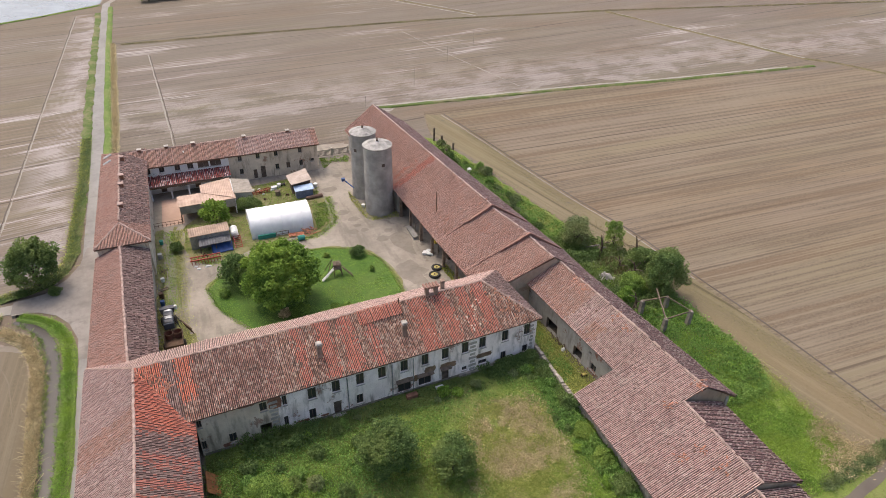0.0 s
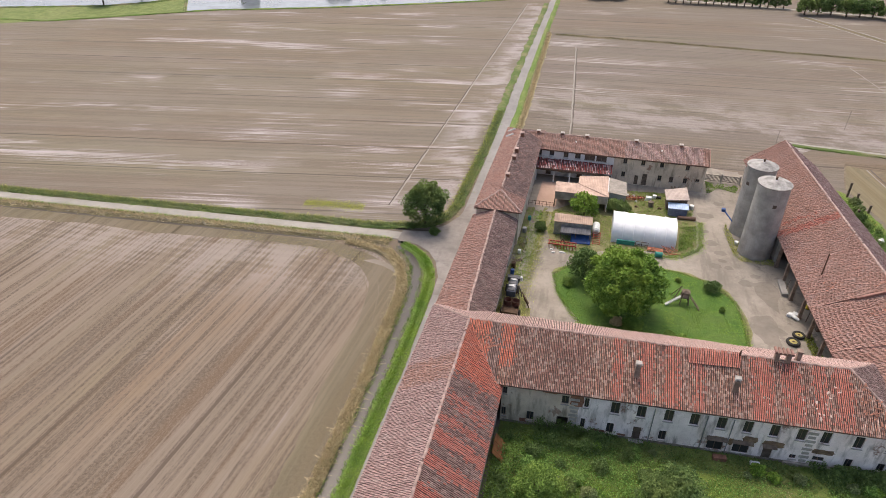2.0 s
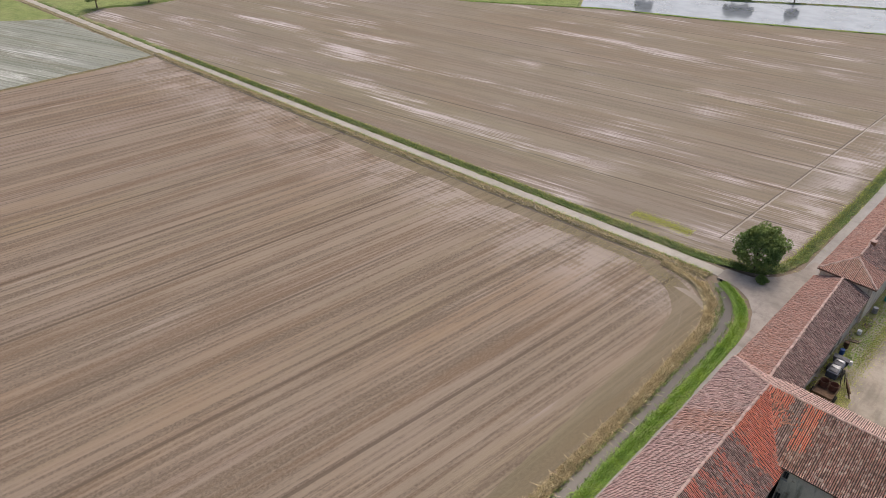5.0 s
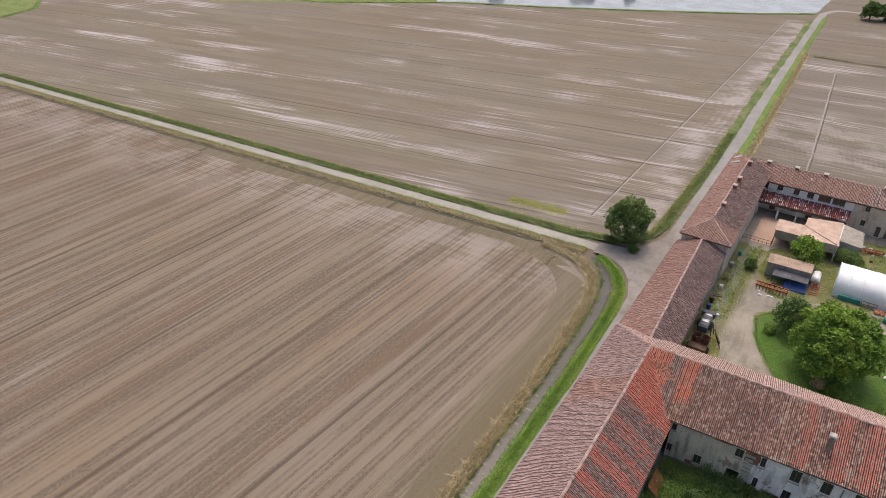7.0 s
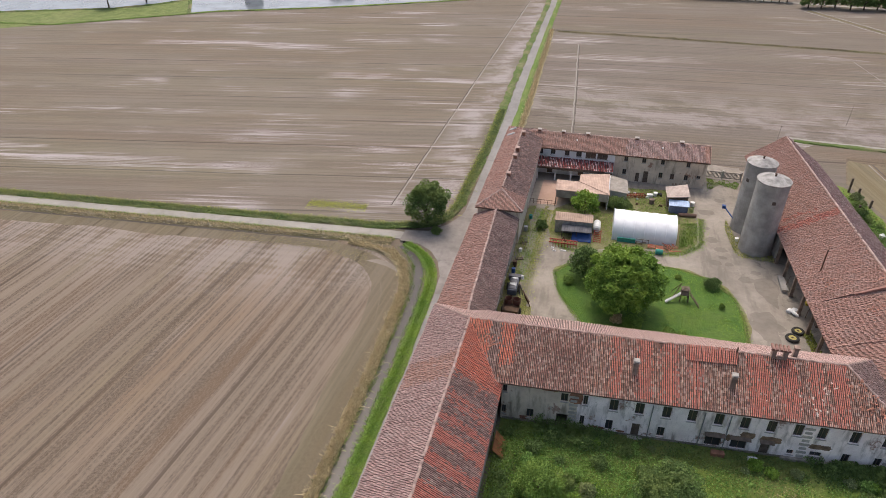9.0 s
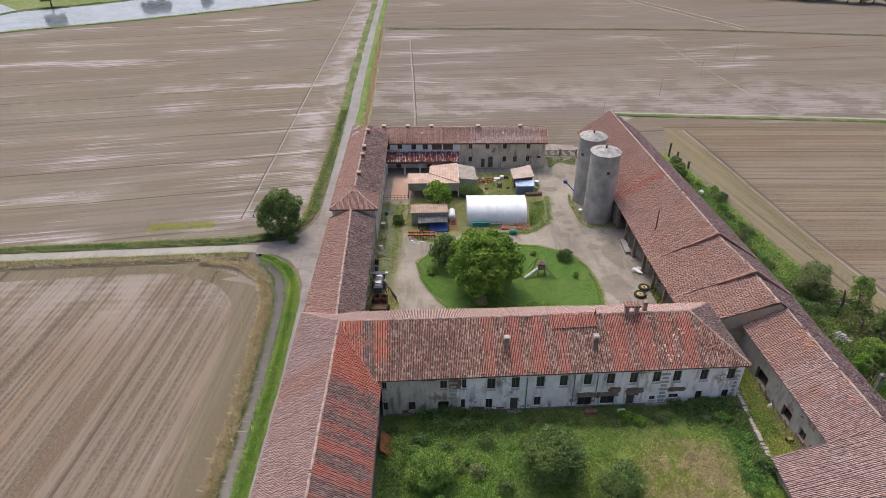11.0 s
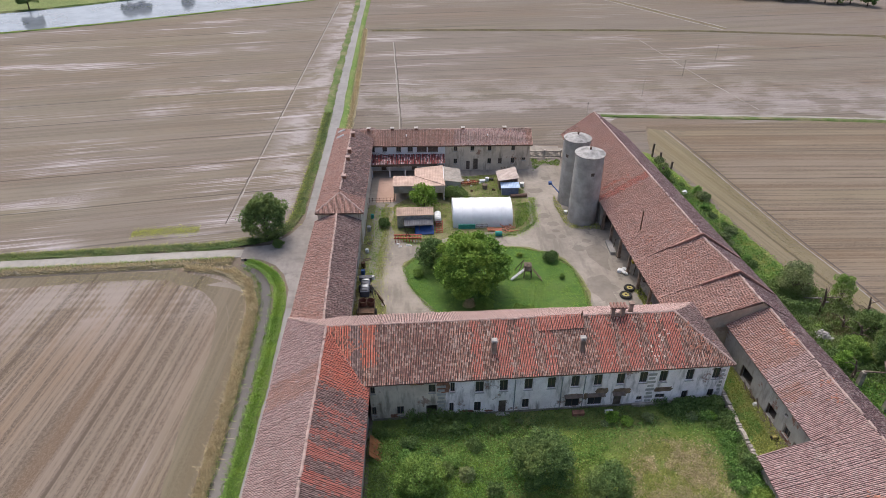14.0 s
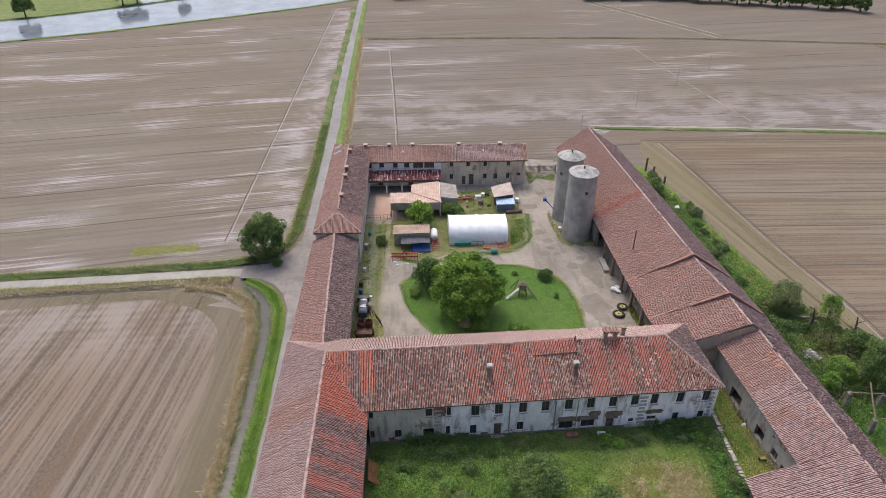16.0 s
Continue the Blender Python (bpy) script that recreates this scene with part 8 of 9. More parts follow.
# rubble wall between the yards
rng_ = random.Random(11)
line = [(35.3, 57.3), (35.15, 52.5), (35.15, 49.0), (35.1, 46.5)]
g = Geo()
for (xa, ya), (xb, yb) in zip(line, line[1:]):
    L = math.dist((xa, ya), (xb, yb))
    for row_ in range(4):
        s = rng_.uniform(0, 0.3)
        while s < L:
            w = rng_.uniform(0.3, 0.65)
            x, y = xa + (xb - xa) * s / L, ya + (yb - ya) * s / L
            h = rng_.uniform(0.24, 0.34)
            j = [rng_.uniform(-0.05, 0.05) for _ in range(8)]
            z = row_ * 0.29
            g.block([(x - 0.26 + j[0], y - w / 2, z), (x + 0.26 + j[1], y - w / 2, z), (x + 0.26 + j[2], y + w / 2, z), (x - 0.26 + j[3], y + w / 2, z),
                     (x - 0.22 + j[4], y - w / 2 + 0.04, z + h), (x + 0.22 + j[5], y - w / 2 + 0.04, z + h), (x + 0.22 + j[6], y + w / 2 - 0.04, z + h), (x - 0.22 + j[7], y + w / 2 - 0.04, z + h)])
            s += w
tagged(part("rubble_wall", g, M_STONE), "low crumbling rubble stone wall", "wall", "", "structure")

# gate between north house and barn
gt = thing("gate", (24, 124.8, 0), "grey wooden farm gate with thin rails between posts", "gate")
for x in (20.75, 24.2, 27.6):
    part("post", Geo().box(x - 0.13, x + 0.13, 124.64, 124.92, 0, 1.75).box(x - 0.17, x + 0.17, 124.6, 124.96, 1.75, 1.83), M_BARNWALL, gt)
for x0, x1 in ((20.9, 24.05), (24.35, 27.45)):
    leaf = part("leaf", Geo().box(x0, x1, 124.74, 124.8, 1.38, 1.5).box(x0, x1, 124.74, 124.8, 0.22, 0.34).box(x0, x0 + 0.1, 124.74, 124.8, 0.34, 1.38).box(x1 - 0.1, x1, 124.74, 124.8, 0.34, 1.38).bar((x0 + 0.1, 124.77, 0.36), (x1 - 0.1, 124.77, 1.36), 0.06, 0.08), M_GATE, gt)
    for k in range(12):
        x = x0 + 0.25 + k * (x1 - x0 - 0.5) / 11
        part("slat", Geo().box(x - 0.06, x + 0.06, 124.8, 124.83, 0.16, 1.46), M_GATE, leaf)
patch("farm_track", [(20.8, 125.2), (28.0, 125.2), (28.2, 127), (28.0, 130.4), (22.6, 130.8), (21.2, 128)], 0.04, M_YARD, "pale sandy track outside the gate", 0.6, 0.7, category="road")


# ---------------------------------------------------------------- playground and lawn
pg = thing("play_tower", (15.1, 83.3, 0), "weathered wooden play tower with a metal slide", "playground")
for x in (14.7, 15.5):
    for y in (82.9, 83.7):
        part("post", Geo().bar((x + (x - 15.1) * 0.5, y + (y - 83.3) * 0.5, 0), (x, y, 2.1), 0.1), M_WOOD, pg)
part("deck", Geo().box(14.5, 15.7, 82.7, 83.9, 1.2, 1.28), M_WOOD, pg)
part("roof", Geo().block([(14.5, 82.7, 2.08), (15.7, 82.7, 2.08), (15.7, 83.9, 2.08), (14.5, 83.9, 2.08), (14.9, 83.1, 2.35), (15.3, 83.1, 2.35), (15.3, 83.5, 2.35), (14.9, 83.5, 2.35)]), M_WOOD, pg)
part("side_panel", Geo().box(14.6, 15.6, 83.8, 83.86, 1.3, 1.75), M_WOOD, pg)
sl = Geo().bar((14.6, 83.2, 1.2), (12.5, 82.0, 0.2), 0.42, 0.05).bar((14.6, 83.4, 1.28), (12.5, 82.2, 0.28), 0.05, 0.16).bar((14.6, 83.0, 1.28), (12.5, 81.8, 0.28), 0.05, 0.16)
part("slide", sl, M_WPAINT, pg, "bright metal slide")
lad = Geo().bar((15.8, 82.9, 1.35), (17.2, 81.8, 0.05), 0.08).bar((15.8, 83.6, 1.35), (17.2, 82.5, 0.05), 0.08)
for k in range(5):
    w = (k + 0.5) / 5
    lad.bar((15.8 + 1.4 * w, 82.9 - 1.1 * w, 1.35 - 1.3 * w), (15.8 + 1.4 * w, 83.6 - 1.1 * w, 1.35 - 1.3 * w), 0.09, 0.04)
part("ladder", lad, M_WOOD, pg)
part("swing_leg", Geo().bar((14.5, 84.0, 2.4), (13.4, 84.9, 0.0), 0.09).bar((14.5, 84.0, 2.4), (13.6, 83.6, 0.0), 0.09), M_WOOD, pg)
bench = thing("bench", (20.4, 72.4, 0), "dark wooden garden bench at the lawn's edge", "bench")
part("seat", Geo().box(19.7, 21.1, 72.2, 72.7, 0.42, 0.48), M_WOOD, bench)
part("backrest", Geo().box(19.7, 21.1, 72.14, 72.2, 0.55, 0.95), M_WOOD, bench)
for x in (19.85, 20.95):
    part("leg", Geo().box(x - 0.04, x + 0.04, 72.25, 72.65, 0, 0.42), M_WOOD, bench)


# ---------------------------------------------------------------- machines
def wheel(parent, c, axis, r, w, rim=M_STEEL):
    g = Geo().ring(c, axis, r - w, w, 22, 8)
    t = part("wheel", g, M_RUBBER, parent)
    a = Vector(axis).normalized()
    part("rim", Geo().tube(Vector(c) - a * w * 0.5, Vector(c) + a * w * 0.5, r - w * 1.5, r - w * 1.5, 16), rim, t)
    return t


for x, y, r in ((29.9, 79.4, 0.85), (28.9, 77.7, 0.92)):
    wh = thing("spare_tyre", (x, y, 0), "tractor tyre with yellow rim lying flat in the yard", "wheel", "wheels lying in the yard")
    part("tyre", Geo().ring((x, y, 0.25), (0, 0, 1), r - 0.22, 0.22, 24, 8), M_RUBBER, wh)
    part("rim", Geo().tube((x, y, 0.12), (x, y, 0.34), r - 0.29, r - 0.29, 20), M_YELLOW_DULL, wh)
    part("hub", Geo().tube((x, y, 0.34), (x, y, 0.4), 0.16, 0.14, 12), M_IRON, wh)

tr = thing("seed_drill", (-9.4, 79.6, 0), "old blue-grey farm machine with loose tin covers", "machine")
soft_edges(part("body", Geo().box(-10.05, -8.75, 77.8, 81.2, 0.55, 1.5), plain("machine_blue_grey", (0.085, 0.095, 0.13, 1), 0.55, 0.2, 0.35, 3), tr), 0.08)
for k in range(4):
    y = 78.0 + k * 0.82
    part("cover", Geo().block([(-9.95, y, 1.52), (-8.85, y, 1.52), (-8.85, y + 0.74, 1.52), (-9.95, y + 0.74, 1.52), (-9.8, y + 0.05, 1.62 + 0.1 * (k % 2)), (-9.0, y + 0.05, 1.60), (-8.95, y + 0.7, 1.64 + 0.08 * (k % 2)), (-9.85, y + 0.7, 1.6)]), M_STEEL if k in (1, 3) else M_DARKSHEET, tr, "dull tin cover")
part("hopper", Geo().block([(-10.3, 81.0, 0.9), (-8.6, 81.0, 0.9), (-8.6, 81.5, 0.9), (-10.3, 81.5, 0.9), (-10.4, 80.9, 1.75), (-8.5, 80.9, 1.75), (-8.5, 81.7, 1.75), (-10.4, 81.7, 1.75)]), M_DARKSHEET, tr)
part("canister", Geo().tube((-8.35, 81.4, 1.2), (-8.35, 81.4, 1.75), 0.24, 0.2, 12), M_WPAINT, tr, "white plastic canister")
part("chassis", Geo().bar((-9.4, 76.6, 0.5), (-9.4, 81.6, 0.5), 0.3, 0.16).bar((-10.2, 79.0, 0.5), (-8.6, 79.0, 0.5), 0.14), M_IRON, tr)
for k, (dx, dy) in enumerate(((0.0, 0.0), (0.45, -0.5), (0.2, -1.1))):
    g = Geo()
    pts = [Vector((-8.9 + dx + 0.55 * w, 79.4 + dy - 0.9 * w, 1.55 + 0.5 * math.sin(w * 2.6) - 0.5 * w)) for w in (0, 0.25, 0.5, 0.75, 1.0, 1.25)]
    for p, q in zip(pts, pts[1:]):
        g.tube(p, q, 0.05, 0.05, 7)
    part("hose", g, M_RUBBER, tr, "black rubber hose")
for x in (-10.25, -8.55):
    wheel(tr, (x, 79.8, 0.6), (1, 0, 0), 0.6, 0.16)
tl = thing("farm_trailer", (-8.9, 74.6, 0), "rusty open farm trailer behind the tractor", "trailer")
part("floor", Geo().box(-10.0, -7.8, 73.0, 76.2, 0.85, 0.95), M_IRON, tl)
for nm, bx in (("side_panel", (-10.06, -10.0, 73.0, 76.2, 0.85, 1.5)), ("side_panel", (-7.8, -7.74, 73.0, 76.2, 0.85, 1.5)), ("end_panel", (-10.0, -7.8, 76.2, 76.26, 0.85, 1.5)), ("end_panel", (-10.0, -7.8, 72.94, 73.0, 0.85, 1.5))):
    part(nm, Geo().box(*bx), M_IRON, tl)
part("drawbar", Geo().bar((-9.3, 76.2, 0.8), (-9.3, 77.3, 0.6), 0.12), M_IRON, tl)
for x in (-9.45, -8.35):
    tub = part("tub", Geo().tube((x, 75.5, 0.96), (x, 75.5, 1.75), 0.5, 0.54, 18, caps=False).tube((x, 75.5, 1.0), (x, 75.5, 1.04), 0.5, 0.5, 18), plain("rust_red_tub", (0.17, 0.075, 0.055, 1), 0.8, 0.1, 0.35, 4), tl, "rust-red round tub")
    part("rim", Geo().ring((x, 75.5, 1.75), (0, 0, 1), 0.54, 0.035, 20, 6), M_IRON, tub)
for x in (-10.15, -7.65):
    wheel(tl, (x, 74.4, 0.5), (1, 0, 0), 0.5, 0.16)
pl = thing("plough", (-7.2, 77.0, 0), "rusty plough with bent tines", "plough")
for k in range(4):
    part("tine", Geo().bar((-7.6 + k * 0.25, 78.2 - k * 0.5, 0.9), (-7.2 + k * 0.25, 77.9 - k * 0.5, 0.0), 0.1), M_IRON, pl)
part("beam", Geo().bar((-7.9, 78.9, 0.9), (-6.6, 76.4, 0.9), 0.14), M_IRON, pl)
hw = thing("disc_harrow", (-3.4, 93.9, 0), "bright red folding harrow parked on the gravel", "harrow")
for y in (93.4, 94.4):
    part("beam", Geo().bar((-5.7, y, 0.75), (-1.1, y, 0.75), 0.16), M_RED, hw)
for k in range(10):
    x = -5.5 + k * 0.47
    for y, dy in ((93.4, -0.2), (94.4, 0.2)):
        part("tine", Geo().bar((x, y, 0.75), (x + 0.08, y + dy, 0.0), 0.07), M_RED, hw)
    part("cross_bar", Geo().bar((x, 93.4, 0.78), (x, 94.4, 0.78), 0.09), M_IRON if k % 2 else M_RED, hw)
part("tower", Geo().bar((-3.8, 93.9, 0.75), (-3.4, 93.9, 1.6), 0.12).bar((-3.0, 93.9, 0.75), (-3.4, 93.9, 1.6), 0.12), M_IRON, hw)
for k, (x, y, w) in enumerate(((-4.6, 91.9, 0.3), (-3.2, 92.2, 0.5), (-5.0, 92.7, 0.25))):
    tagged(part("paper_sack", Geo().block([(x - w, y - 0.18, 0.03), (x + w, y - 0.12, 0.03), (x + w, y + 0.2, 0.03), (x - w, y + 0.15, 0.03), (x - w * 0.8, y - 0.1, 0.2), (x + w * 0.8, y - 0.1, 0.16), (x + w * 0.8, y + 0.1, 0.18), (x - w * 0.8, y + 0.1, 0.2)]), M_WPAINT), "crumpled white sack lying on the gravel", "sack", "sacks on the gravel")
rd = thing("hay_rake", (8.0, 113.2, 0), "orange-red hay rake in the kitchen garden", "machine")
part("beam", Geo().bar((6.6, 112.8, 0.6), (9.6, 113.4, 0.6), 0.2), M_ORANGE, rd)
for k in range(6):
    part("rake_wheel", Geo().ring((6.9 + k * 0.5, 113.0 + k * 0.1, 0.5), (0.5, 1, 0), 0.42, 0.05, 14, 6), M_RED, rd)
for k, (x, y, s_, mt, lb) in enumerate(((10.6, 114.2, 0.5, M_WPAINT, "white plastic crate in the garden"), (11.6, 114.8, 0.45, M_WPAINT, "white plastic drum in the garden"), (6.6, 114.4, 0.4, M_STEEL, "grey bucket in the garden"),
                                     (10.9, 111.6, 0.6, M_WOOD, "wooden crate in the garden"), (12.4, 115.0, 0.4, M_RUBBER, "dark crate in the garden"), (18.0, 112.4, 0.5, M_WPAINT, "white tub beside the hut"),
                                     (5.0, 106.4, 0.5, M_STEEL, "grey tin box behind the greenhouse"), (24.4, 101.9, 0.4, M_WPAINT, "white drum at the silo's foot"))):
    g = Geo().tube((x, y, 0.0), (x, y, s_ * 1.5), s_ * 0.75, s_ * 0.8, 14).tube((x, y, s_ * 1.5), (x, y, s_ * 1.58), s_ * 0.86, s_ * 0.86, 14) if k % 2 else \
        Geo().box(x - s_, x + s_, y - s_ * 0.7, y + s_ * 0.7, 0, s_).box(x - s_ * 1.06, x + s_ * 1.06, y - s_ * 0.76, y + s_ * 0.76, s_, s_ * 1.12)
    tagged(part(("drum" if k % 2 else "crate"), g, mt), lb, "drum" if k % 2 else "crate")

# terrace fence
fence = thing("fence", (-8.5, 106.6, 0), "thin iron fence along the terrace", "fence")
for k in range(8):
    x = -10.6 + k * 0.64
    part("post", Geo().bar((x, 106.7, 0), (x, 106.7, 1.05), 0.05), M_IRON, fence)
part("rail", Geo().bar((-10.6, 106.7, 1.0), (-6.1, 106.7, 1.0), 0.04).bar((-10.6, 106.7, 0.5), (-6.1, 106.7, 0.5), 0.03), M_IRON, fence)

# clutter under and before the east barn
cl = random.Random(21)
for k in range(11):
    x, y = 30.2 + cl.uniform(-0.75, 0.75), 84.0 + cl.uniform(-0.7, 0.7)
    w, a, z0 = cl.uniform(0.24, 0.36), cl.uniform(0, 3.1), 0.03 + 0.2 * (k % 3 == 2)
    g = Geo()
    for zz, q in ((0.0, 0.85), (0.1, 1.05), (0.22, 0.95), (0.30, 0.5), (0.32, 0.0)):
        for n_ in range(10):
            b = n_ * math.pi / 5
            u, v = math.cos(b) * w * 1.35 * q, math.sin(b) * w * 0.8 * q * cl.uniform(0.9, 1.1)
            g.v.append((x + u * math.cos(a) - v * math.sin(a), y + u * math.sin(a) + v * math.cos(a), z0 + zz))
    for r_ in range(4):
        for n_ in range(10):
            p, p2 = r_ * 10 + n_, r_ * 10 + (n_ + 1) % 10
            g.f.append((p, p2, p2 + 10, p + 10))
            g.m.append(0)
    tagged(part("feed_sack", g, M_WPAINT), "white feed sack heaped before the barn", "sack", "sacks before the barn")
tagged(part("trough", Geo().box(29.3, 30.0, 88.6, 92.2, 0.0, 0.5).box(29.2, 30.1, 88.5, 92.3, 0.5, 0.58), M_CONCRETE), "long concrete trough before the barn", "trough")
for k, (x, y, dx, dy, dz, mt, lb) in enumerate(((32.6, 86.4, 1.0, 0.8, 1.1, M_YELLOW, "yellow wooden crate under the barn roof"), (33.6, 90.5, 1.4, 1.6, 1.5, M_BLUE, "blue machine under the barn roof"), (35.5, 82, 2.2, 1.8, 1.6, M_SHEET, "straw bales under the barn roof"),
                                              (34.6, 77.6, 1.8, 1.4, 1.4, M_IRON, "rusty machine under the barn roof"), (32.8, 81.6, 0.8, 1.2, 0.9, M_WOOD, "stacked boards under the barn roof"), (37.8, 88, 2.4, 3, 2.0, M_SHEET, "straw bales under the barn roof"))):
    g = Geo()
    n_ = 3
    for i in range(n_):
        o = 0.06 * (i % 2)
        g.box(x - dx / 2 + o, x + dx / 2 - o, y - dy / 2 - o, y + dy / 2 - o, dz * i / n_ + 0.05, dz * (i + 0.94) / n_ + 0.05)
    soft_edges(tagged(part("farm_stack", g, mt), lb, "stack"), 0.05)
for x, y, h, lx in ((31.5, 83.0, 3.4, 0.25), (30.0, 90.0, 2.2, 0.2)):
    tagged(part("pole", Geo().tube((x, y, 0), (x + lx, y, h), 0.06, 0.05, 8), M_WOOD), "thin wooden pole standing before the barn", "pole")
tagged(part("pole", Geo().tube((32.6, 86.6, 4.4), (32.6, 86.6, 9.4), 0.09, 0.08, 8), M_IRON, barn), "thin iron pipe through the barn roof")

# ---------------------------------------------------------------- posts, ruins and dead wood behind the barns
for k, (x, y, h, lean) in enumerate(((52.6, 58.2, 2.9, 0.0), (53.2, 53.9, 2.8, 0.1), (57.5, 54.1, 2.8, 0.15), (56.8, 58.1, 2.6, 0.0))):
    g = Geo().block([(x - 0.3, y - 0.3, 0), (x + 0.3, y - 0.3, 0), (x + 0.3, y + 0.3, 0), (x - 0.3, y + 0.3, 0), (x - 0.24 + lean, y - 0.24, h), (x + 0.26 + lean, y - 0.24, h - 0.12), (x + 0.24 + lean, y + 0.26, h + 0.05), (x - 0.26 + lean, y + 0.24, h - 0.05)])
    tagged(part("ruined_pillar", g, M_RUIN), "ruined grey masonry pillar standing in the brambles", "pillar", "ruined pillars")
g = Geo().bar((52.6, 58.2, 2.9), (56.8, 58.1, 2.65), 0.14).bar((53.3, 53.9, 2.8), (57.6, 54.1, 2.8), 0.12).bar((53.3, 53.9, 2.75), (55.2, 58.9, 3.9), 0.15).bar((56.8, 58.1, 2.6), (57.6, 54.1, 2.8), 0.1)
for a, b in (((54.2, 76.2, 0.4), (55.3, 73.4, 2.4)), ((54.9, 75.6, 0.3), (56.2, 73.0, 2.0))):
    tagged(part("fallen_beam", Geo().bar(a, b, 0.2, 0.16), M_GATE), "pale broken beam leaning in the thicket", "beam")
tagged(part("fallen_beam", g, M_WOOD), "bleached beams lying across the ruined pillars", "beam")
for k, (x, y, h) in enumerate(((53.8, 76.3, 3.6), (59.8, 70.2, 4.8), (55.0, 72.6, 4.6), (57.2, 66.6, 2.8), (52.2, 59.3, 3.4), (55.8, 68.6, 3.0))):
    t = thing("dead_tree", (x, y, 0), "broken dead tree stump with bare limbs", "tree", "dead trees")
    g = Geo().tube((x, y, 0), (x + 0.25, y, h * 0.6), 0.26, 0.18, 9).tube((x + 0.25, y, h * 0.6), (x + 0.05, y + 0.3, h), 0.18, 0.07, 9)
    part("trunk", g, M_BARK, t)
    g = Geo()
    for j in range(4):
        w = j * 1.7 + k
        a = Vector((x + 0.15, y, h * (0.45 + 0.12 * j)))
        m2 = a + Vector((math.cos(w) * 0.9, math.sin(w) * 0.9, 0.5))
        g.tube(a, m2, 0.08, 0.05, 6).tube(m2, m2 + Vector((math.cos(w + 0.6) * 0.9, math.sin(w + 0.6) * 0.9, 0.1)), 0.05, 0.015, 6)
    part("limb", g, M_WOOD, t)
rs = random.Random(8)
g = Geo()
for k in range(80):
    x, y, w = 52.6 + rs.gauss(0, 0.9), 67.2 + rs.gauss(0, 0.6), rs.uniform(0.1, 0.32)
    z = 0.35 + max(0, 1.5 - 0.9 * math.hypot(x - 52.6, y - 67.2)) * rs.uniform(0.6, 1)
    g.block([(x - w, y - w * 0.7, z), (x + w, y - w * 0.6, z), (x + w * 0.9, y + w * 0.8, z), (x - w * 0.8, y + w * 0.6, z), (x - w * 0.6, y - w * 0.4, z + w * 0.9), (x + w * 0.7, y - w * 0.4, z + w * 0.7), (x + w * 0.5, y + w * 0.5, z + w), (x - w * 0.6, y + w * 0.4, z + w * 0.8)])
tagged(part("rubble_heap", g, M_PALERUBBLE), "heap of pale rubble behind the barn", "rubble", "", "stuff")
for x, y, h in ((46.6, 124.6, 2.9), (47.6, 122.6, 1.9), (46.2, 116.5, 1.6), (48.8, 119.0, 1.5)):
    tagged(part("field_post", Geo().box(x - 0.16, x + 0.16, y - 0.16, y + 0.16, 0, h).box(x - 0.2, x + 0.2, y - 0.2, y + 0.2, h, h + 0.08), M_WOOD), "dark weathered post at the field's edge", "post", "posts at the field edge")
tagged(part("rubbish_bag", Geo().tube((47.9, 108.4, 0), (47.9, 108.4, 0.5), 0.5, 0.55, 9).tube((47.9, 108.4, 0.5), (48.0, 108.5, 0.9), 0.55, 0.15, 9), M_WPAINT), "white bag of rubbish in the weeds", "bag")

# power poles in the north field
for x, y, h in ((36.8, 143.7, 4.6), (54.1, 159.0, 4.6), (69.1, 173.5, 4.8), (82.8, 186.4, 4.8)):
    p = thing("power_pole", (x, y, 0), "thin leaning wooden power pole in the field", "pole", "power poles")
    part("shaft", Geo().tube((x, y, 0), (x + 0.12, y, h), 0.05, 0.035, 8), M_GREYPOLE, p)
    part("cross_arm", Geo().bar((x - 0.35, y, h - 0.25), (x + 0.4, y, h - 0.25), 0.05), M_GREYPOLE, p)

# culvert at the ditch
cv = thing("culvert", (-29, 88.6, 0), "small concrete culvert head at the ditch", "culvert")
part("head_wall", Geo().box(-29.7, -28.3, 88.5, 88.75, 0, 0.42), M_STONE, cv)
# no hole: a near-black plug paints the shade inside the pipe
part("opening", Geo().tube((-29, 88.4, 0.22), (-29, 88.55, 0.22), 0.24, 0.24, 14), M_VOID, cv)

# ---------------------------------------------------------------- far trees
for k, (x, y, r, cz) in enumerate(((-180.8, 216, 4.0, 5.6), (-172, 226, 4.4, 6.0), (-141.2, 251.0, 4.0, 4.6), (-113.0, 268.0, 3.3, 4.0), (-108.5, 270.8, 3.4, 4.2), (-93.5, 277.5, 2.8, 3.6), (-268, 86, 4.2, 5.0), (-265, 104, 4.4, 5.0), (-8, 276, 3.2, 3.0), (-3.5, 277, 2.8, 2.6), (1, 277, 3.0, 2.6))):
    tree((x, y), cz, r, M_LEAF_DARK, "dark tree standing far off among flooded fields", 70 + k, 3000, 0.5, 1.0, trunk_r=0.25, clumps=26, group="far trees")
for k in range(16):
    x = 20 + k * 2.75
    tree((x, 277.5 + 0.1 * k), 2.6, 2.0, M_LEAF_DARK, "slim dark tree of a far row", 90 + k, 500, 0.55, 1.5, trunk_r=0.22, clumps=9, group="far tree row")
for k in range(22):
    x = 67 + k * 4.6
    tree((x, 270.5 - (0.30 * (x - 93) if x > 93 else 0) + (k % 3) + 1), 3.0, 3.4, M_LEAF_DARK, "dark leafy tree of a far belt", 120 + k, 1600, 0.55, 1.0, trunk_r=0.25, clumps=12, group="far tree belt")

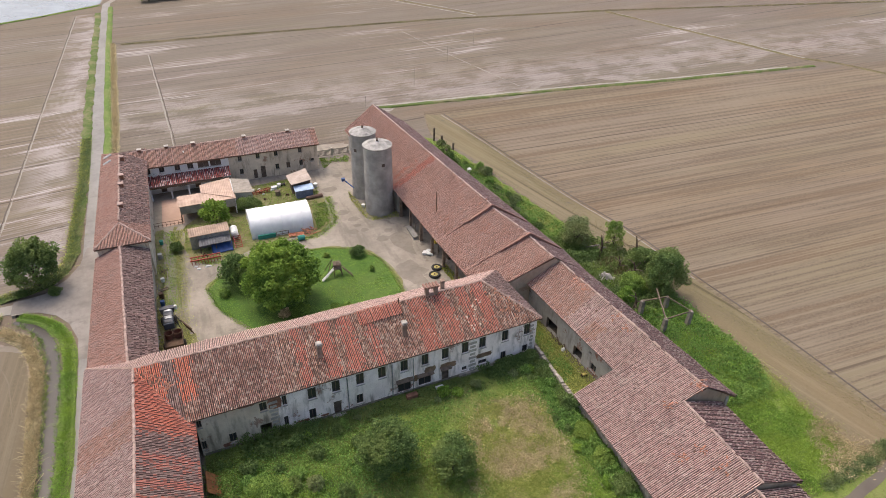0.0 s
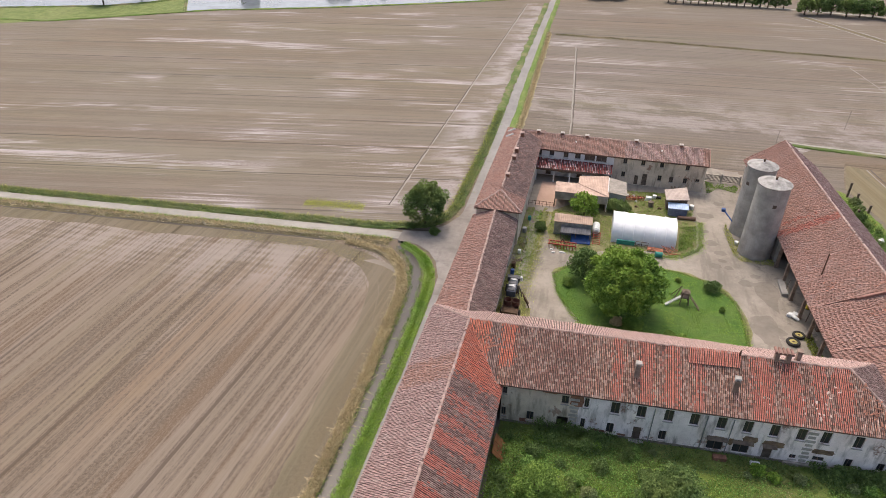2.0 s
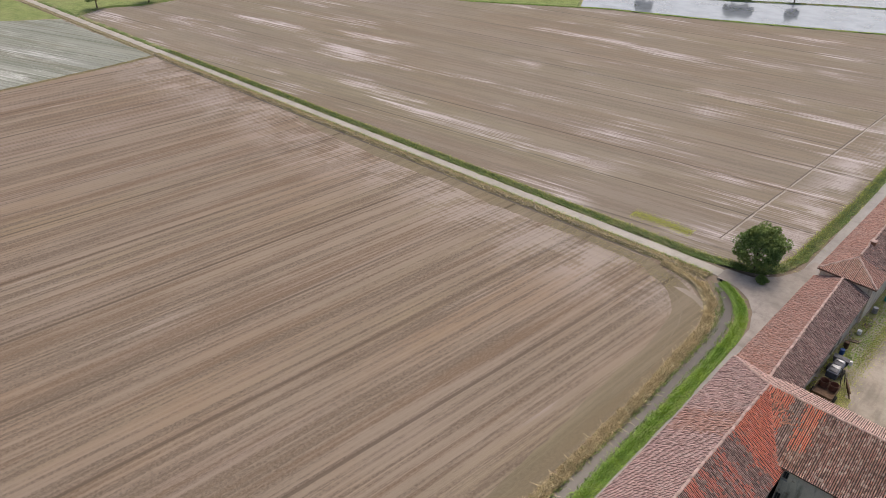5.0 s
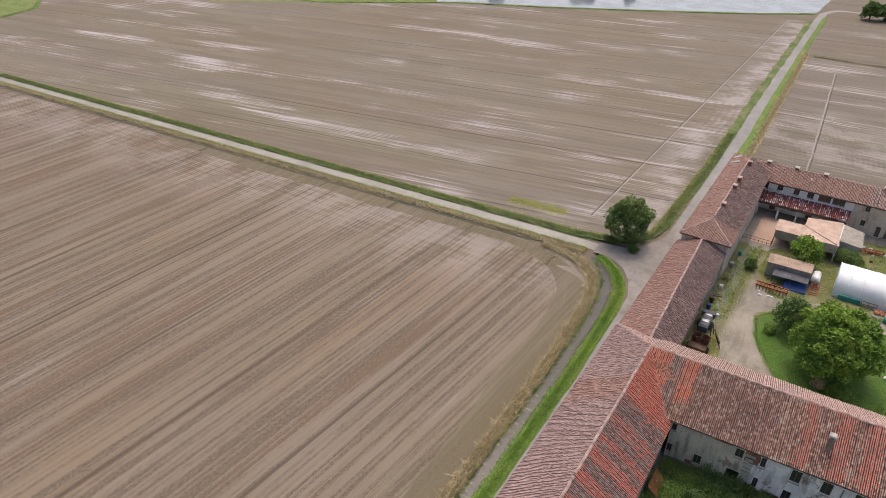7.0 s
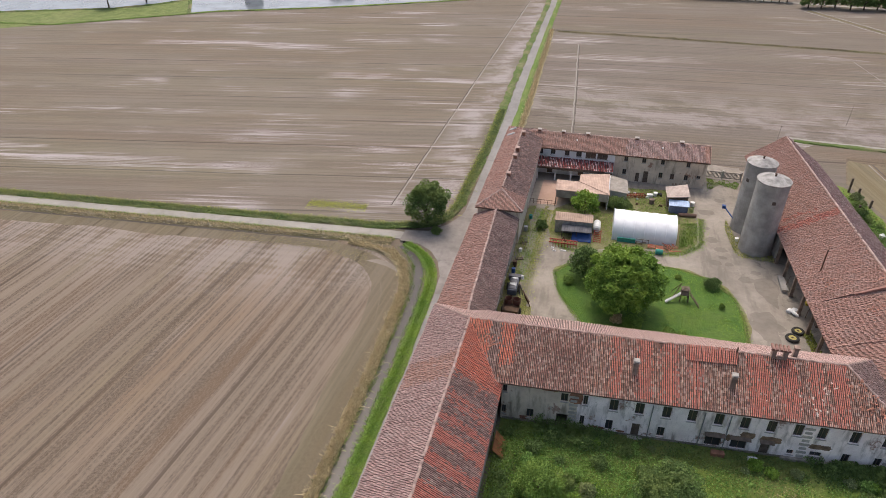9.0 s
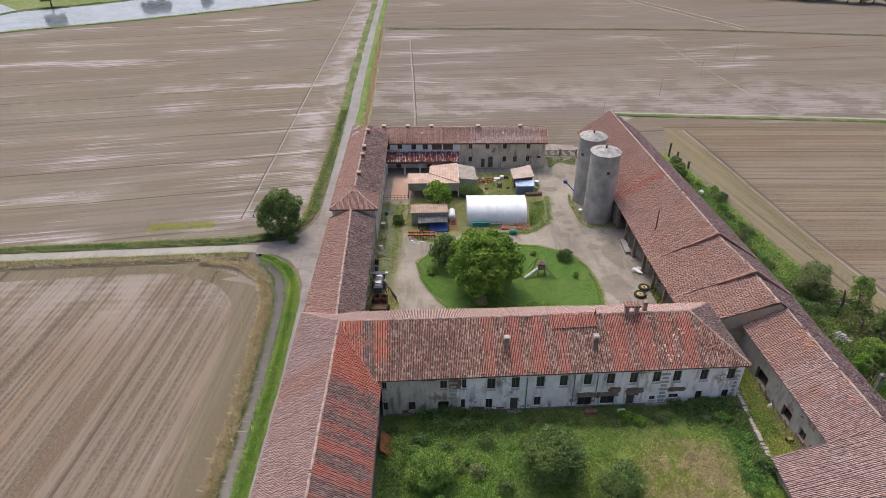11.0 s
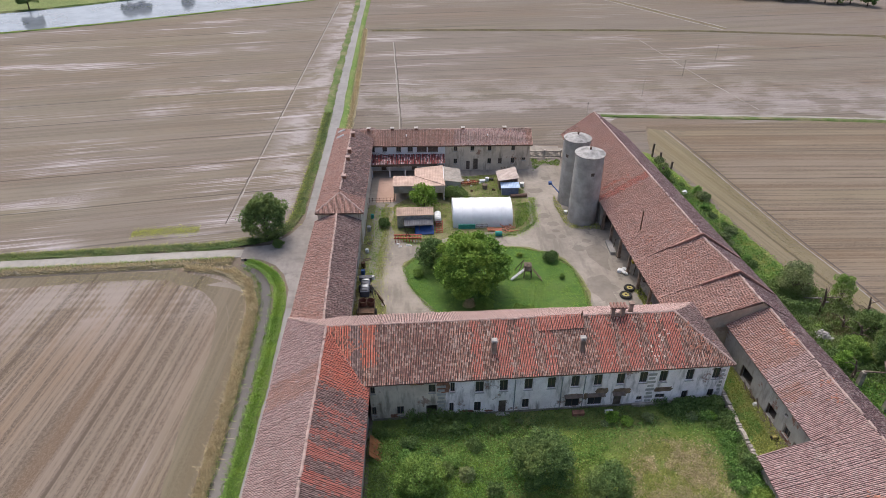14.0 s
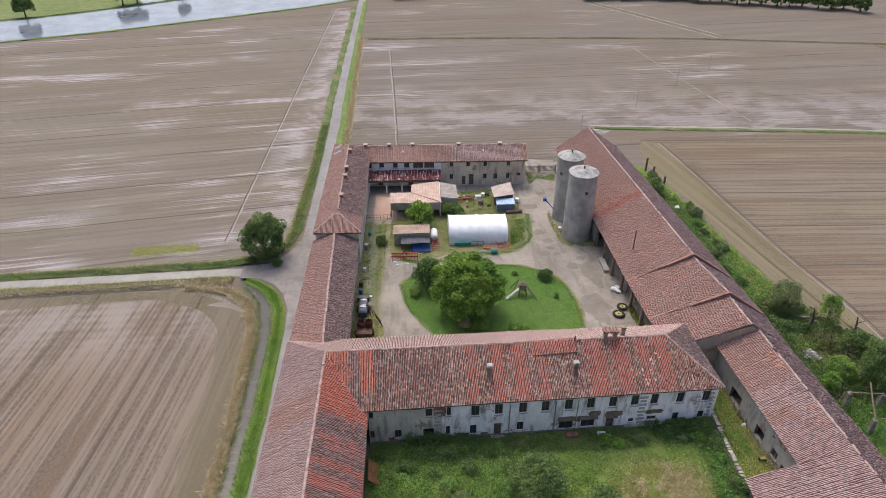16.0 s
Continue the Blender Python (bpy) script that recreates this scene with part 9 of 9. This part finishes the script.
# odds and ends along the west wing
for k, (x, y, r, h, mt, lb) in enumerate(((-10.1, 84.2, 0.3, 0.9, M_BLUE, "dark blue barrel beside the west wing"), (-10.2, 86.1, 0.32, 0.95, M_IRON, "rusty barrel beside the west wing"), (-9.9, 90.4, 0.28, 0.6, M_WPAINT, "white bucket beside the west wing"),
                                        (-10.0, 97.0, 0.35, 0.9, M_STEEL, "grey tin barrel beside the west wing"), (-9.7, 101.3, 0.3, 0.7, M_TEAL, "green bin beside the west wing"))):
    b = thing("barrel", (x, y, 0), lb, "barrel")
    part("body", Geo().tube((x, y, 0.03), (x, y, h), r, r * 0.97, 16).tube((x, y, h * 0.34), (x, y, h * 0.38), r * 1.04, r * 1.04, 16).tube((x, y, h * 0.66), (x, y, h * 0.7), r * 1.04, r * 1.04, 16), mt, b)
    part("lid", Geo().tube((x, y, h), (x, y, h + 0.04), r * 1.05, r * 1.02, 16), mt, b)
for k, (x, y, a, w, l, mt, lb) in enumerate(((-9.8, 88.2, 0.3, 0.6, 1.3, M_WOOD, "grey pallet lying beside the west wing"), (-9.7, 93.0, 1.2, 0.8, 1.2, M_WOOD, "weathered pallet leaning by the west wing"), (-9.3, 82.3, 0.8, 0.5, 1.1, M_IRON, "rusty frame lying in the weeds"))):
    p = thing("pallet", (x, y, 0), lb, "pallet", "pallets by the west wing")
    dx, dy = math.cos(a), math.sin(a)
    for j in range(5):
        o = (j - 2) * l / 5
        cx, cy = x + dx * o, y + dy * o
        part("board", Geo().bar((cx - dy * w / 2, cy + dx * w / 2, 0.16), (cx + dy * w / 2, cy - dx * w / 2, 0.16), l / 7, 0.03), mt, p)
    for j in (-1, 1):
        ox, oy = x - dy * w * 0.4 * j, y + dx * w * 0.4 * j
        part("runner", Geo().bar((ox - dx * l / 2, oy - dy * l / 2, 0.08), (ox + dx * l / 2, oy + dy * l / 2, 0.08), 0.08, 0.12), mt, p)

# odds and ends in the narrow yard beside the stable
ct = thing("hand_cart", (38.9, 50.7, 0), "small dull yellow iron cart standing in the narrow yard", "cart")
part("tray", Geo().box(38.62, 39.18, 50.5, 50.95, 0.3, 0.36).box(38.62, 38.67, 50.5, 50.95, 0.36, 0.52).box(39.13, 39.18, 50.5, 50.95, 0.36, 0.52).box(38.67, 39.13, 50.5, 50.54, 0.36, 0.52), M_YELLOW_DULL, ct)
part("handle", Geo().bar((38.7, 50.9, 0.36), (38.7, 51.3, 0.75), 0.05).bar((39.1, 50.9, 0.36), (39.1, 51.3, 0.75), 0.05).bar((38.7, 51.3, 0.75), (39.1, 51.3, 0.75), 0.05), M_YELLOW_DULL, ct)
for x in (38.55, 39.25):
    wheel(ct, (x, 50.7, 0.22), (1, 0, 0), 0.22, 0.06, M_IRON)
for x, y, r_ in ((38.75, 57.3, 0.42), (38.9, 56.5, 0.36)):
    tagged(part("iron_wheel", Geo().ring((x, y, r_), (1, 0.1, 0.15), r_ - 0.04, 0.035, 20, 6).bar((x, y - r_, r_), (x, y + r_, r_), 0.03).bar((x, y, 0.02), (x, y, 2 * r_), 0.03), M_IRON), "rusty spoked wheel leaning by the stable wall", "wheel", "wheels by the stable")
tagged(part("feed_sack", Geo().block([(38.6, 55.6, 0.03), (39.2, 55.7, 0.03), (39.2, 56.2, 0.03), (38.6, 56.1, 0.03), (38.7, 55.75, 0.4), (39.1, 55.8, 0.34), (39.1, 56.1, 0.36), (38.7, 56.0, 0.42)]), M_WPAINT), "white feed sack by the stable wall", "sack")
lr = random.Random(5)
for k in range(6):
    y = 58.6 - k * 1.5 + lr.uniform(-0.3, 0.3)
    x = 39.0 + (59 - y) * 0.095 - 0.25
    tagged(part("plank", Geo().bar((x, y - 0.5, 0.08), (x + 0.1, y + 0.55, 0.08 + lr.uniform(0.0, 0.7)), 0.16, 0.05), M_WOOD), "grey weathered plank against the stable wall", "plank", "planks by the stable")
rr = random.Random(12)
for k in range(9):
    x, y, w = 7.6 + rr.uniform(0, 5.4), 110.6 + rr.uniform(0, 4.6), rr.uniform(0.2, 0.42)
    mt, lb = ((M_WPAINT, "white plastic scrap in the kitchen garden"), (M_IRON, "rusty scrap iron in the kitchen garden"), (M_RUBBER, "old tyre in the kitchen garden"), (M_WOOD, "broken board in the kitchen garden"))[k % 4]
    g = Geo().ring((x, y, 0.12), (0.1, 0.2, 1), w, 0.11, 18, 6) if k % 4 == 2 else Geo().block([(x - w, y - w * 0.5, 0.03), (x + w, y - w * 0.6, 0.03), (x + w * 0.9, y + w * 0.5, 0.03), (x - w, y + w * 0.6, 0.03), (x - w * 0.7, y - w * 0.3, 0.25 + w * 0.5), (x + w * 0.6, y - w * 0.4, 0.16), (x + w * 0.7, y + w * 0.3, 0.3), (x - w * 0.6, y + w * 0.4, 0.2 + w * 0.5)])
    tagged(part("scrap", g, mt), lb, "scrap", "scrap in the garden")
